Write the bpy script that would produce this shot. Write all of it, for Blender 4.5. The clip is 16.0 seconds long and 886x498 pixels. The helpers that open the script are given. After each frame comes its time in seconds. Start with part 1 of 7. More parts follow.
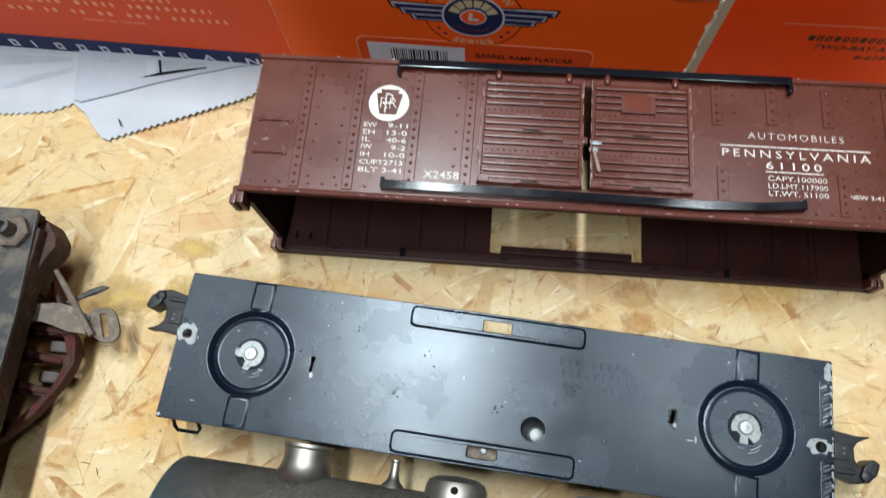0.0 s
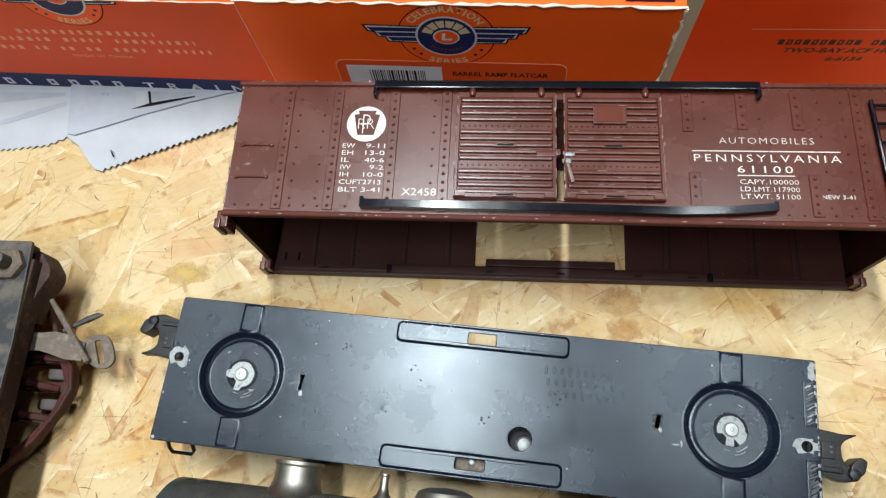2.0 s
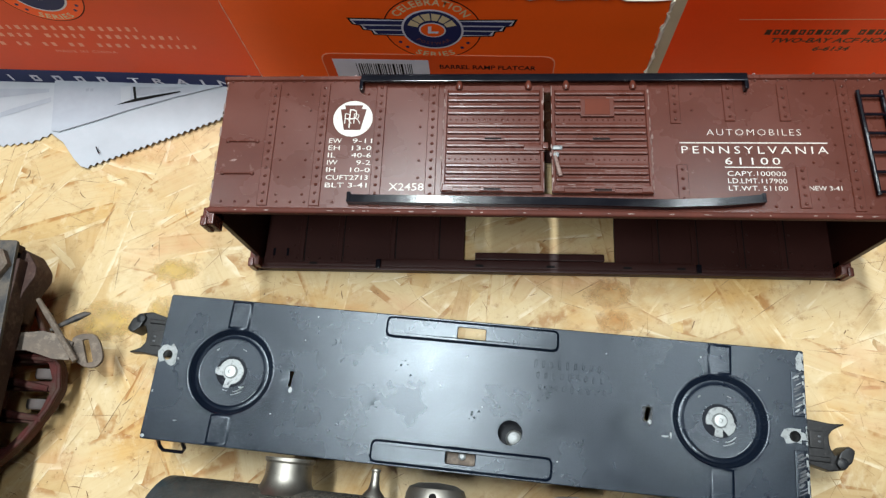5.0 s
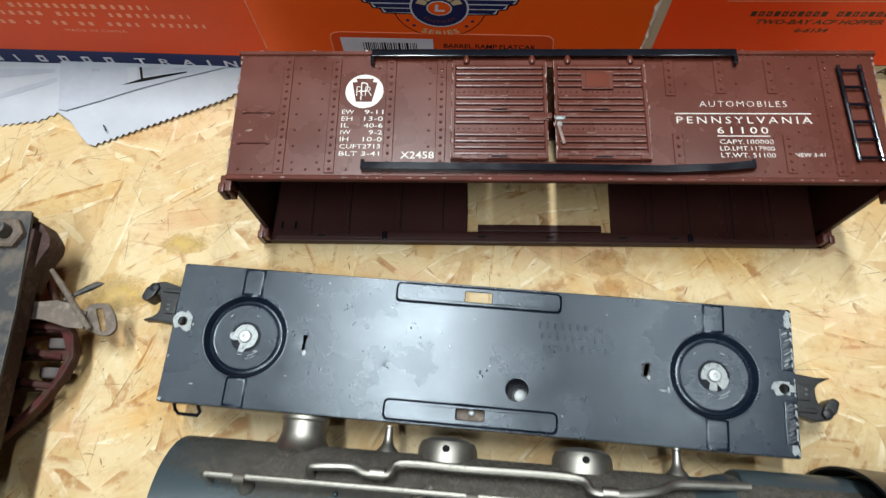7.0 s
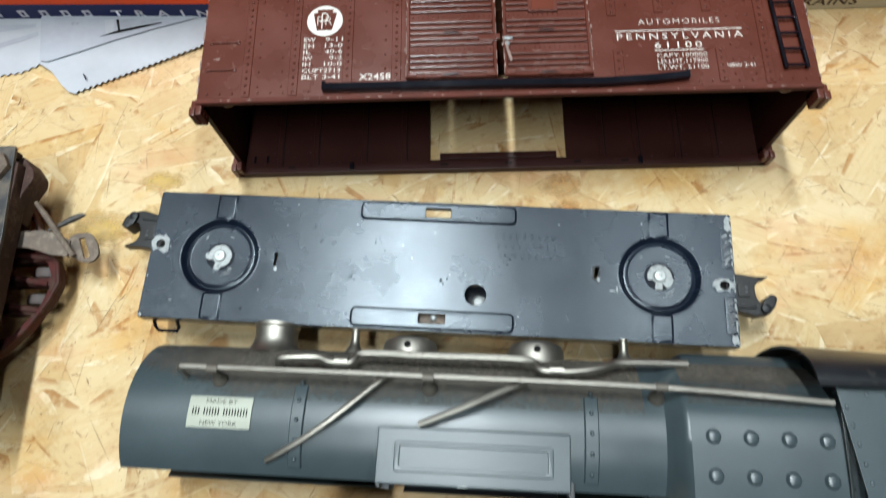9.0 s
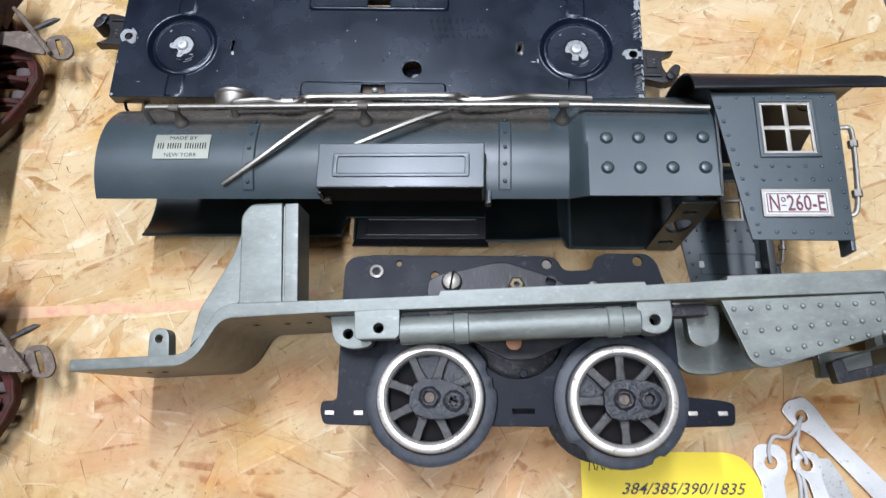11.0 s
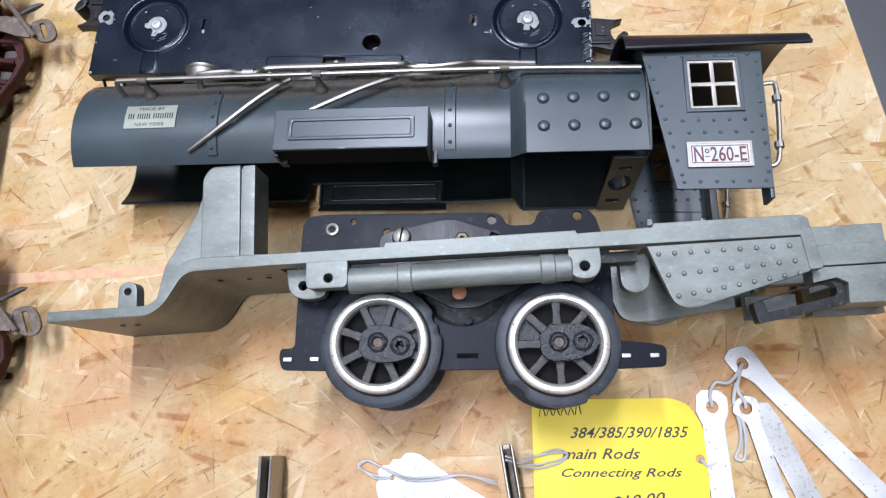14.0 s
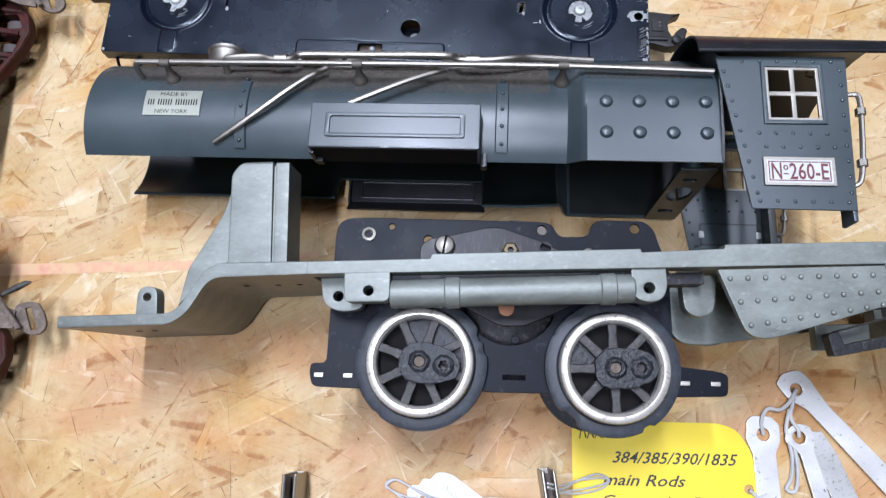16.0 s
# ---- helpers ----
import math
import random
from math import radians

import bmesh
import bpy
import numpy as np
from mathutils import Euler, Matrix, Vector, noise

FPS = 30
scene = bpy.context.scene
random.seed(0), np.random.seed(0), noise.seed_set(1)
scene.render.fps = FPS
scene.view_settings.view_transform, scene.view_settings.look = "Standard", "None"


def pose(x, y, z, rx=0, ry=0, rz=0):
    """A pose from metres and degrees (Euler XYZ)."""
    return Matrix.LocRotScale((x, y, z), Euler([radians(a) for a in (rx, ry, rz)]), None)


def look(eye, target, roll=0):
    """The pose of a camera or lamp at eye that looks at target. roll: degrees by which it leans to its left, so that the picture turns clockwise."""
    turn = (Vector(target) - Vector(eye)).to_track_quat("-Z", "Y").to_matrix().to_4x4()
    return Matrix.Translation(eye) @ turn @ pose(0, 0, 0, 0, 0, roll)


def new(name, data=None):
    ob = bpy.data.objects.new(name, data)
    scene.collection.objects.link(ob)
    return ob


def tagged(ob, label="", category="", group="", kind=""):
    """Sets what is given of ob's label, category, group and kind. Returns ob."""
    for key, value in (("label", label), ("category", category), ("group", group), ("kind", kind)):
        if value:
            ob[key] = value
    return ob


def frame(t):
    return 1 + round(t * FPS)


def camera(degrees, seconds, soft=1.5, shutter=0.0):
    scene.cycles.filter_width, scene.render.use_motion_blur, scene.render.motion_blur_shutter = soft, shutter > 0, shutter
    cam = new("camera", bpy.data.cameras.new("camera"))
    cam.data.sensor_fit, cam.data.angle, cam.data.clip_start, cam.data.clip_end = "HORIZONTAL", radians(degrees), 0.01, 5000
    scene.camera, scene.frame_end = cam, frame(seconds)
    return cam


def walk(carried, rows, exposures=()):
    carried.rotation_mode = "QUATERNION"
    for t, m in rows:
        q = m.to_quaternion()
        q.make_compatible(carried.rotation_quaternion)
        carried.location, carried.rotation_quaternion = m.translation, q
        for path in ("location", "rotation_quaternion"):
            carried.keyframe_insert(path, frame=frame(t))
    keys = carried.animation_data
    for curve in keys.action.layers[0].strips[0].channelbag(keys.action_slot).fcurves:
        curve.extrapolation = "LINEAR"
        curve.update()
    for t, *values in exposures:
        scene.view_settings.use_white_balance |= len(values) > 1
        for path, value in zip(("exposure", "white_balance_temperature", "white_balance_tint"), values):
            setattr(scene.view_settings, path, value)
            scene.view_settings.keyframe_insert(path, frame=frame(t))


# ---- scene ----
cam = camera(66.8, 16.0, soft=1.3, shutter=0.5)

PATH = [
    (0, (-0.0212, -0.0203, 0.2753), (-0.1491, 0.5579, -1.5300), -8.04),
    (0.5, (-0.0152, -0.0241, 0.2663), (-0.1552, 0.5121, -1.5510), -10.90),
    (1, (-0.0128, -0.0183, 0.2747), (-0.1808, 0.5716, -1.5236), -12.96),
    (1.5, (-0.0097, -0.0197, 0.2764), (-0.1603, 0.5936, -1.5156), -11.09),
    (2, (-0.0097, -0.0210, 0.2790), (-0.1724, 0.5951, -1.5110), -12.52),
    (2.5, (-0.0118, -0.0213, 0.2819), (-0.1702, 0.6028, -1.5057), -11.69),
    (3, (-0.0109, -0.0238, 0.2817), (-0.1579, 0.6048, -1.5053), -10.59),
    (3.2, (-0.0079, -0.0239, 0.2792), (-0.1441, 0.6112, -1.5063), -9.85),
    (5.3, (-0.0080, -0.0161, 0.2785), (-0.1522, 0.5714, -1.5227), -12.22),
    (5.5, (-0.0141, -0.0102, 0.2723), (-0.1360, 0.5847, -1.5280), -10.00),
    (6, (-0.0146, -0.0045, 0.2684), (-0.1323, 0.5718, -1.5383), -10.34),
    (6.5, (-0.0158, -0.0112, 0.2698), (-0.1280, 0.5707, -1.5354), -9.88),
    (7, (-0.0197, -0.0379, 0.2850), (-0.0938, 0.5752, -1.5118), -5.93),
    (7.5, (-0.0066, -0.0487, 0.2918), (-0.0808, 0.5825, -1.4988), -6.85),
    (8, (-0.0053, -0.0482, 0.2900), (-0.0798, 0.5876, -1.4989), -6.97),
    (8.5, (-0.0033, -0.0540, 0.2879), (-0.0717, 0.5567, -1.5099), -6.98),
    (9, (-0.0045, -0.0760, 0.2892), (-0.0700, 0.5408, -1.5067), -6.82),
    (9.5, (0.0023, -0.1161, 0.2801), (-0.0672, 0.4729, -1.5249), -8.30),
    (10, (0.0062, -0.1312, 0.2910), (-0.0787, 0.4159, -1.5265), -10.69),
    (10.2, (0.0078, -0.1418, 0.2885), (-0.0653, 0.4244, -1.5237), -9.30),
    (12.3, (0.0256, -0.1857, 0.2992), (-0.0070, 0.3569, -1.5214), -6.00),
    (12.5, (0.0256, -0.1852, 0.2994), (-0.0120, 0.3547, -1.5219), -6.63),
    (13, (0.0268, -0.1900, 0.3021), (-0.0282, 0.3511, -1.5184), -8.32),
    (13.5, (0.0350, -0.1924, 0.3047), (-0.0415, 0.3525, -1.5138), -10.90),
    (14, (0.0428, -0.1929, 0.3019), (-0.0501, 0.3534, -1.5154), -12.49),
    (14.5, (0.0405, -0.1851, 0.2977), (-0.0699, 0.3437, -1.5238), -13.80),
    (15, (0.0322, -0.1742, 0.2936), (-0.0775, 0.3356, -1.5335), -13.56),
    (15.5, (0.0256, -0.1709, 0.2896), (-0.0554, 0.3293, -1.5416), -10.56),
    (16, (0.0208, -0.1747, 0.2869), (-0.0411, 0.3083, -1.5496), -8.20),
]
EXPOSURES = [(0, 0.02, 6320, 2), (0.5, -0.05, 6360, 0), (1.2, 0.02, 6450, 2), (6.5, 0.00, 6480, 2), (8.5, 0.05, 6330, 1), (9.5, 0.03, 6400, 0), (10.2, 0.05, 6170, 6), (12.3, -0.01, 6000, 17), (14, 0.02, 5950, 16), (16, 0.0, 5850, 16)]
# x, y, width, length, watts of each ceiling tube and of the fill
# The second is an unseen fill, added to brighten the carton fronts.
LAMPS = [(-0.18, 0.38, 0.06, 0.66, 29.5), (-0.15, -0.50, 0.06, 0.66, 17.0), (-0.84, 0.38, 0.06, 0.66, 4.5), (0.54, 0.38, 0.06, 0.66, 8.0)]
walk(cam, [(t, look(eye, target, roll)) for t, eye, target, roll in PATH], EXPOSURES)

# ---- light: short ceiling tubes over the bench, one an added fill, a closed room ----
world = bpy.data.worlds.new("world")
scene.world = world
world.use_nodes = True
world.node_tree.nodes["Background"].inputs[0].default_value = (0.8, 0.88, 1.0, 1)
world.node_tree.nodes["Background"].inputs[1].default_value = 0.02


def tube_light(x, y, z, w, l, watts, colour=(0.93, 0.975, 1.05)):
    lamp = bpy.data.lights.new("tube_or_fill_lamp", "AREA")
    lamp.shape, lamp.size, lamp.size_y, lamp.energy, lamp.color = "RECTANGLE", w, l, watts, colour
    ob = new("tube_or_fill_lamp", lamp)
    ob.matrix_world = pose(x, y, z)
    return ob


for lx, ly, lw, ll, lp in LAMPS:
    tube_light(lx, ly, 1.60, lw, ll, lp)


# ---- materials ----
def material(name, base, rough=0.5, metal=0.0, vary=0.15, fine=900.0, coarse=60.0, bump=0.15, depth=0.0001,
             second=None, amount=0.0, second_scale=120.0, second_rough=None, coat=0.0, spec=0.5, rvar=0.06, stretch=None, tint=None):
    """Base colour with fine and coarse variation, relief, and patches of a second colour (wear, dirt, scuffs)."""
    m = bpy.data.materials.new(name)
    m.use_nodes = True
    t = m.node_tree
    b = t.nodes["Principled BSDF"]
    b.inputs["Metallic"].default_value = metal
    b.inputs["Specular IOR Level"].default_value = spec
    b.inputs["Coat Weight"].default_value = coat
    if tint:
        b.inputs["Specular Tint"].default_value = (*tint, 1)
    co = t.nodes.new("ShaderNodeTexCoord")

    def noise_node(scale, detail=4.0, rg=0.6):
        n = t.nodes.new("ShaderNodeTexNoise")
        n.inputs["Scale"].default_value, n.inputs["Detail"].default_value, n.inputs["Roughness"].default_value = scale, detail, rg
        src = co.outputs["Object"]
        if stretch:
            mp = t.nodes.new("ShaderNodeMapping")
            mp.inputs["Scale"].default_value = stretch
            t.links.new(src, mp.inputs["Vector"])
            src = mp.outputs["Vector"]
        t.links.new(src, n.inputs["Vector"])
        return n.outputs["Fac"]

    def span(src, lo, hi, to0, to1):
        n = t.nodes.new("ShaderNodeMapRange")
        for k, v in zip(("From Min", "From Max", "To Min", "To Max"), (lo, hi, to0, to1)):
            n.inputs[k].default_value = v
        t.links.new(src, n.inputs["Value"])
        return n.outputs["Result"]

    def mix(fac, a, c):
        n = t.nodes.new("ShaderNodeMix")
        n.data_type = "RGBA"
        t.links.new(fac, n.inputs["Factor"])
        for sock, v in ((n.inputs["A"], a), (n.inputs["B"], c)):
            if isinstance(v, tuple):
                sock.default_value = (*v, 1)
            else:
                t.links.new(v, sock)
        return n.outputs["Result"]

    f1, f2 = noise_node(fine), noise_node(coarse)
    dark = tuple(c * (1 - vary) for c in base)
    light = tuple(min(1, c * (1 + vary)) for c in base)
    col = mix(span(f2, 0.3, 0.7, 0, 1), dark, light)
    col = mix(span(f1, 0.35, 0.75, 0, vary * 1.2), col, tuple(c * 0.55 for c in base))
    r = span(f2, 0.3, 0.7, max(0.02, rough - rvar), min(1, rough + rvar))
    if second:
        f3 = noise_node(second_scale, 8.0, 0.72)
        k = span(f3, 0.62 - 0.25 * amount, 0.72 - 0.15 * amount, 0, 1)
        col = mix(k, col, second)
        if second_rough is not None:
            n = t.nodes.new("ShaderNodeMix")
            t.links.new(k, n.inputs["Factor"])
            t.links.new(r, n.inputs["A"])
            n.inputs["B"].default_value = second_rough
            r = n.outputs["Result"]
    t.links.new(col, b.inputs["Base Color"])
    t.links.new(r, b.inputs["Roughness"])
    if bump:
        n = t.nodes.new("ShaderNodeBump")
        n.inputs["Strength"].default_value, n.inputs["Distance"].default_value = bump, depth
        t.links.new(f1, n.inputs["Height"])
        t.links.new(n.outputs["Normal"], b.inputs["Normal"])
    return m


def strand_material(name, stops, grain=0.25, rough=0.55, washes=True):
    """Wood flakes: one colour a flake, grain along the flake, ochre and pink stains soaked in across the board."""
    m = bpy.data.materials.new(name)
    m.use_nodes = True
    t = m.node_tree
    b = t.nodes["Principled BSDF"]
    geo, uv, co = t.nodes.new("ShaderNodeNewGeometry"), t.nodes.new("ShaderNodeUVMap"), t.nodes.new("ShaderNodeTexCoord")
    uv.uv_map = "UVMap"
    ramp = t.nodes.new("ShaderNodeValToRGB")
    while len(ramp.color_ramp.elements) < len(stops):
        ramp.color_ramp.elements.new(0.5)
    for e, (p, c) in zip(ramp.color_ramp.elements, stops):
        e.position, e.color = p, (*c, 1)
    t.links.new(geo.outputs["Random Per Island"], ramp.inputs["Fac"])

    def noise_node(scale, detail, rg, src, stretch=None):
        if stretch:
            mp = t.nodes.new("ShaderNodeMapping")
            mp.inputs["Scale"].default_value = stretch
            t.links.new(src, mp.inputs["Vector"])
            src = mp.outputs["Vector"]
        n = t.nodes.new("ShaderNodeTexNoise")
        n.inputs["Scale"].default_value, n.inputs["Detail"].default_value, n.inputs["Roughness"].default_value = scale, detail, rg
        t.links.new(src, n.inputs["Vector"])
        return n.outputs["Fac"]

    def span(src, lo, hi, amt):
        r = t.nodes.new("ShaderNodeMapRange")
        r.interpolation_type = "SMOOTHSTEP"
        for k, v in zip(("From Min", "From Max", "To Min", "To Max"), (lo, hi, 0, amt)):
            r.inputs[k].default_value = v
        t.links.new(src, r.inputs["Value"])
        return r.outputs["Result"]

    def blend(fac, col, other, kind="MULTIPLY"):
        x = t.nodes.new("ShaderNodeMix")
        x.data_type, x.blend_type = "RGBA", kind
        t.links.new(fac, x.inputs["Factor"])
        t.links.new(col, x.inputs["A"])
        x.inputs["B"].default_value = (*other, 1)
        return x.outputs["Result"]

    def add(a, c, op="ADD"):
        n = t.nodes.new("ShaderNodeMath")
        n.operation = op
        t.links.new(a, n.inputs[0])
        t.links.new(c, n.inputs[1])
        return n.outputs[0]

    obj, uvs = co.outputs["Object"], uv.outputs["UV"]
    grain_fac = noise_node(1.0, 5.0, 0.6, uvs, (30, 700, 1))
    streak = noise_node(1.0, 4.0, 0.7, uvs, (40, 1100, 1))
    col = blend(span(grain_fac, 0.42, 0.78, grain * 1.5), ramp.outputs["Color"], (0.80, 0.64, 0.44))
    col = blend(span(streak, 0.60, 0.74, grain * 1.6), col, (0.56, 0.40, 0.24))
    # flake rims, relief put into colour: brown shadow line one side, pale highlight opposite
    rim = t.nodes.new("ShaderNodeUVMap")
    rim.uv_map = "Rim"
    rim_xyz = t.nodes.new("ShaderNodeSeparateXYZ")
    t.links.new(rim.outputs["UV"], rim_xyz.inputs[0])
    broken = noise_node(95.0, 3.0, 0.6, obj)
    lower, upper = add(span(rim_xyz.outputs["Y"], 0.80, 0.99, 1.0), span(broken, 0.44, 0.60, 1.0), "MULTIPLY"), None
    turned = t.nodes.new("ShaderNodeMath")
    turned.operation = "MULTIPLY"
    turned.inputs[1].default_value = -1.0
    t.links.new(rim_xyz.outputs["Y"], turned.inputs[0])
    upper = add(span(turned.outputs[0], 0.78, 0.98, 0.75), span(broken, 0.40, 0.62, 1.0), "MULTIPLY")
    if washes:
        col = blend(lower, col, (0.68, 0.50, 0.33))
        col = blend(upper, col, (0.66, 0.56, 0.38), "MIX")
    if washes:
        # ochre patches, paler rubbed patches, dirt freckles
        col = blend(span(noise_node(16.0, 6.0, 0.62, obj, (1.0, 1.5, 1)), 0.48, 0.68, 0.85), col, (0.97, 0.76, 0.42))
        col = blend(span(noise_node(9.0, 5.0, 0.6, obj), 0.50, 0.74, 0.5), col, (0.70, 0.575, 0.375), "MIX")
        col = blend(span(noise_node(170.0, 8.0, 0.75, obj), 0.53, 0.74, 0.9), col, (0.58, 0.45, 0.34))
        col = blend(span(noise_node(420.0, 3.0, 0.5, obj), 0.70, 0.76, 0.75), col, (0.36, 0.24, 0.15))
        # blotches rubbed over many flakes: brown grime, bleached fibre
        col = blend(span(noise_node(48.0, 9.0, 0.72, obj, (1.0, 1.3, 1)), 0.50, 0.68, 0.7), col, (0.80, 0.72, 0.60))
        col = blend(span(noise_node(75.0, 8.0, 0.75, obj, (1.4, 1.0, 2)), 0.54, 0.70, 0.5), col, (0.62, 0.51, 0.335), "MIX")
        # pink and brown washes, mostly along the front half of the board
        sep = t.nodes.new("ShaderNodeSeparateXYZ")
        t.links.new(obj, sep.inputs[0])
        front = t.nodes.new("ShaderNodeMapRange")
        for k, v in zip(("From Min", "From Max", "To Min", "To Max"), (-0.02, -0.16, 0.0, 0.13)):
            front.inputs[k].default_value = v
        t.links.new(sep.outputs["Y"], front.inputs["Value"])
        wash = add(noise_node(11.0, 5.0, 0.62, obj, (1.0, 1.9, 1)), front.outputs["Result"])
        col = blend(span(wash, 0.52, 0.74, 0.9), col, (0.97, 0.75, 0.69))
        wash2 = add(noise_node(6.5, 6.0, 0.66, obj, (1.7, 1.0, 3.0)), front.outputs["Result"])
        col = blend(span(wash2, 0.58, 0.80, 0.85), col, (0.82, 0.65, 0.50))
        wash3 = add(noise_node(13.0, 7.0, 0.68, obj, (1.0, 1.6, 5.0)), front.outputs["Result"])
        col = blend(span(wash3, 0.56, 0.76, 0.6), col, (0.95, 0.86, 0.56))
    t.links.new(col, b.inputs["Base Color"])
    b.inputs["Roughness"].default_value = rough
    b.inputs["Specular IOR Level"].default_value = 0.35
    bp = t.nodes.new("ShaderNodeBump")
    bp.inputs["Strength"].default_value, bp.inputs["Distance"].default_value = 0.35, 0.0003
    t.links.new(add(add(grain_fac, lower, "SUBTRACT"), upper), bp.inputs["Height"])
    t.links.new(bp.outputs["Normal"], b.inputs["Normal"])
    return m


M_BROWN = material("boxcar_brown_paint", (0.088, 0.0230, 0.0142), 0.27, vary=0.18, fine=900, coarse=35, bump=0.16, spec=0.42,
                   second=(0.12, 0.045, 0.030), amount=0.0, second_scale=260, second_rough=0.45)
# The boxcar's brown, darkened for the shade inside the lying shell.
M_BROWN_SHADED = material("boxcar_brown_shaded", (0.032, 0.0085, 0.0062), 0.45, vary=0.2, fine=900, coarse=40, bump=0.12, spec=0.22)
M_BROWN_EDGE = material("dull_brown_rolled_edge", (0.090, 0.026, 0.018), 0.6, vary=0.25, fine=900, coarse=60, bump=0.3, spec=0.12)
M_BROWN_RED = material("red_brown_paint", (0.105, 0.022, 0.010), 0.5, vary=0.12, spec=0.15)
M_WORN = material("rubbed_brown_edge", (0.24, 0.16, 0.135), 0.5, vary=0.3, fine=1500, bump=0.2, second=(0.10, 0.035, 0.022), amount=0.5, second_scale=900)
M_GLOSS_BLACK = material("gloss_black_rail", (0.006, 0.006, 0.009), 0.13, vary=0.2, bump=0.12, fine=500, spec=0.45)
M_FLOOR_BLACK = material("black_baked_paint", (0.0046, 0.0078, 0.0155), 0.262, vary=0.3, fine=1250, coarse=45, bump=0.50, rvar=0.05, spec=0.46,
                         second=(0.010, 0.014, 0.019), amount=-0.65, second_scale=120, second_rough=0.31, tint=(0.86, 0.94, 1.0))
M_SCUFF = material("dull_black_scuff", (0.010, 0.014, 0.018), 0.42, vary=0.3, fine=1200, bump=0.3, spec=0.3, tint=(0.86, 0.94, 1.0))
M_GUN = material("dark_gunmetal_paint", (0.040, 0.054, 0.059), 0.33, vary=0.18, fine=1000, coarse=25, bump=0.16,
                 second=(0.10, 0.105, 0.10), amount=-0.35, second_scale=900, second_rough=0.6)
M_GUN_DUSTY = material("dusty_gunmetal_paint", (0.088, 0.078, 0.064), 0.75, vary=0.25, fine=1600, coarse=90, bump=0.3,
                       second=(0.17, 0.14, 0.10), amount=0.35, second_scale=700, second_rough=0.9)
# Roof black, also used where shade darkens the far tank and the brackets.
M_ROOF_AND_SHADE = material("black_roof_and_shade", (0.012, 0.013, 0.015), 0.36, vary=0.25, fine=900, coarse=60, bump=0.15,
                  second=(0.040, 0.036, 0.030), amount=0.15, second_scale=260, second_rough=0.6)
M_NICKEL = material("nickel_plate", (0.37, 0.345, 0.30), 0.48, metal=1.0, vary=0.15, fine=800, coarse=70, bump=0.06,
                    second=(0.22, 0.19, 0.15), amount=0.15, second_scale=420, second_rough=0.6)
M_DULL_NICKEL = material("dusty_dull_nickel", (0.13, 0.115, 0.095), 0.6, metal=0.5, vary=0.25, fine=900, coarse=90, bump=0.2)
M_SPECKLED = material("rust_speckled_steel", (0.56, 0.55, 0.52), 0.4, metal=0.5, vary=0.12, fine=900, bump=0.15,
                      second=(0.13, 0.095, 0.07), amount=0.28, second_scale=620, second_rough=0.8)
M_TYRE = material("worn_nickel_tyre", (0.64, 0.60, 0.53), 0.32, metal=0.55, vary=0.15, fine=700, coarse=90, bump=0.2,
                  second=(0.12, 0.085, 0.06), amount=0.28, second_scale=560, second_rough=0.7)
M_STEEL = material("bright_steel", (0.74, 0.725, 0.69), 0.38, metal=0.45, vary=0.1, fine=900, coarse=50, bump=0.08,
                   second=(0.20, 0.17, 0.14), amount=0.13, second_scale=420, second_rough=0.6)
M_ZINC = material("raw_zinc_casting", (0.180, 0.194, 0.172), 0.46, metal=0.25, vary=0.30, fine=1000, coarse=110, bump=0.45, stretch=(0.5, 1.0, 1.0),
                  second=(0.235, 0.252, 0.225), amount=0.24, second_scale=420, second_rough=0.40)
M_DARK_STEEL = material("blackened_steel", (0.0085, 0.0100, 0.0150), 0.40, spec=0.09, metal=0.0, vary=0.4, fine=1300, coarse=70, bump=0.35,
                        second=(0.040, 0.041, 0.047), amount=0.16, second_scale=240, second_rough=0.5)
M_SCRATCHED = material("scratched_grey_steel", (0.078, 0.079, 0.084), 0.40, metal=0.35, vary=0.35, fine=900, coarse=110, bump=0.3, rvar=0.10,
                       second=(0.030, 0.030, 0.032), amount=0.30, second_scale=420, second_rough=0.5)
M_BRUSHED = material("brushed_dark_steel", (0.020, 0.019, 0.020), 0.40, metal=0.2, vary=0.5, fine=1500, coarse=160, bump=0.45, rvar=0.10, stretch=(1.0, 0.22, 1.0), spec=0.25,
                     second=(0.062, 0.058, 0.054), amount=0.22, second_scale=420, second_rough=0.45)
M_TARNISHED = material("tarnished_brass", (0.13, 0.10, 0.055), 0.5, metal=0.5, vary=0.3, fine=1200, bump=0.3)
M_COUPLER = material("brown_black_casting", (0.012, 0.011, 0.011), 0.42, spec=0.35, vary=0.35, fine=900, coarse=150, bump=0.5, depth=0.0002,
                     second=(0.06, 0.05, 0.045), amount=0.15, second_scale=500)
M_IRON = material("black_cast_iron", (0.014, 0.014, 0.016), 0.5, spec=0.3, vary=0.4, fine=700, coarse=160, bump=0.8, depth=0.0003,
                  second=(0.085, 0.080, 0.074), amount=0.3, second_scale=380)
M_FLANGE = material("grey_black_wheel_rim", (0.033, 0.037, 0.044), 0.46, spec=0.35, vary=0.40, fine=800, coarse=160, bump=0.6, depth=0.0002,
                    second=(0.10, 0.10, 0.10), amount=0.0, second_scale=420)
M_HUB = material("crumbling_black_casting", (0.016, 0.017, 0.020), 0.44, spec=0.4, vary=0.5, fine=650, coarse=170, bump=1.0, depth=0.0005,
                 second=(0.10, 0.095, 0.09), amount=0.18, second_scale=560)
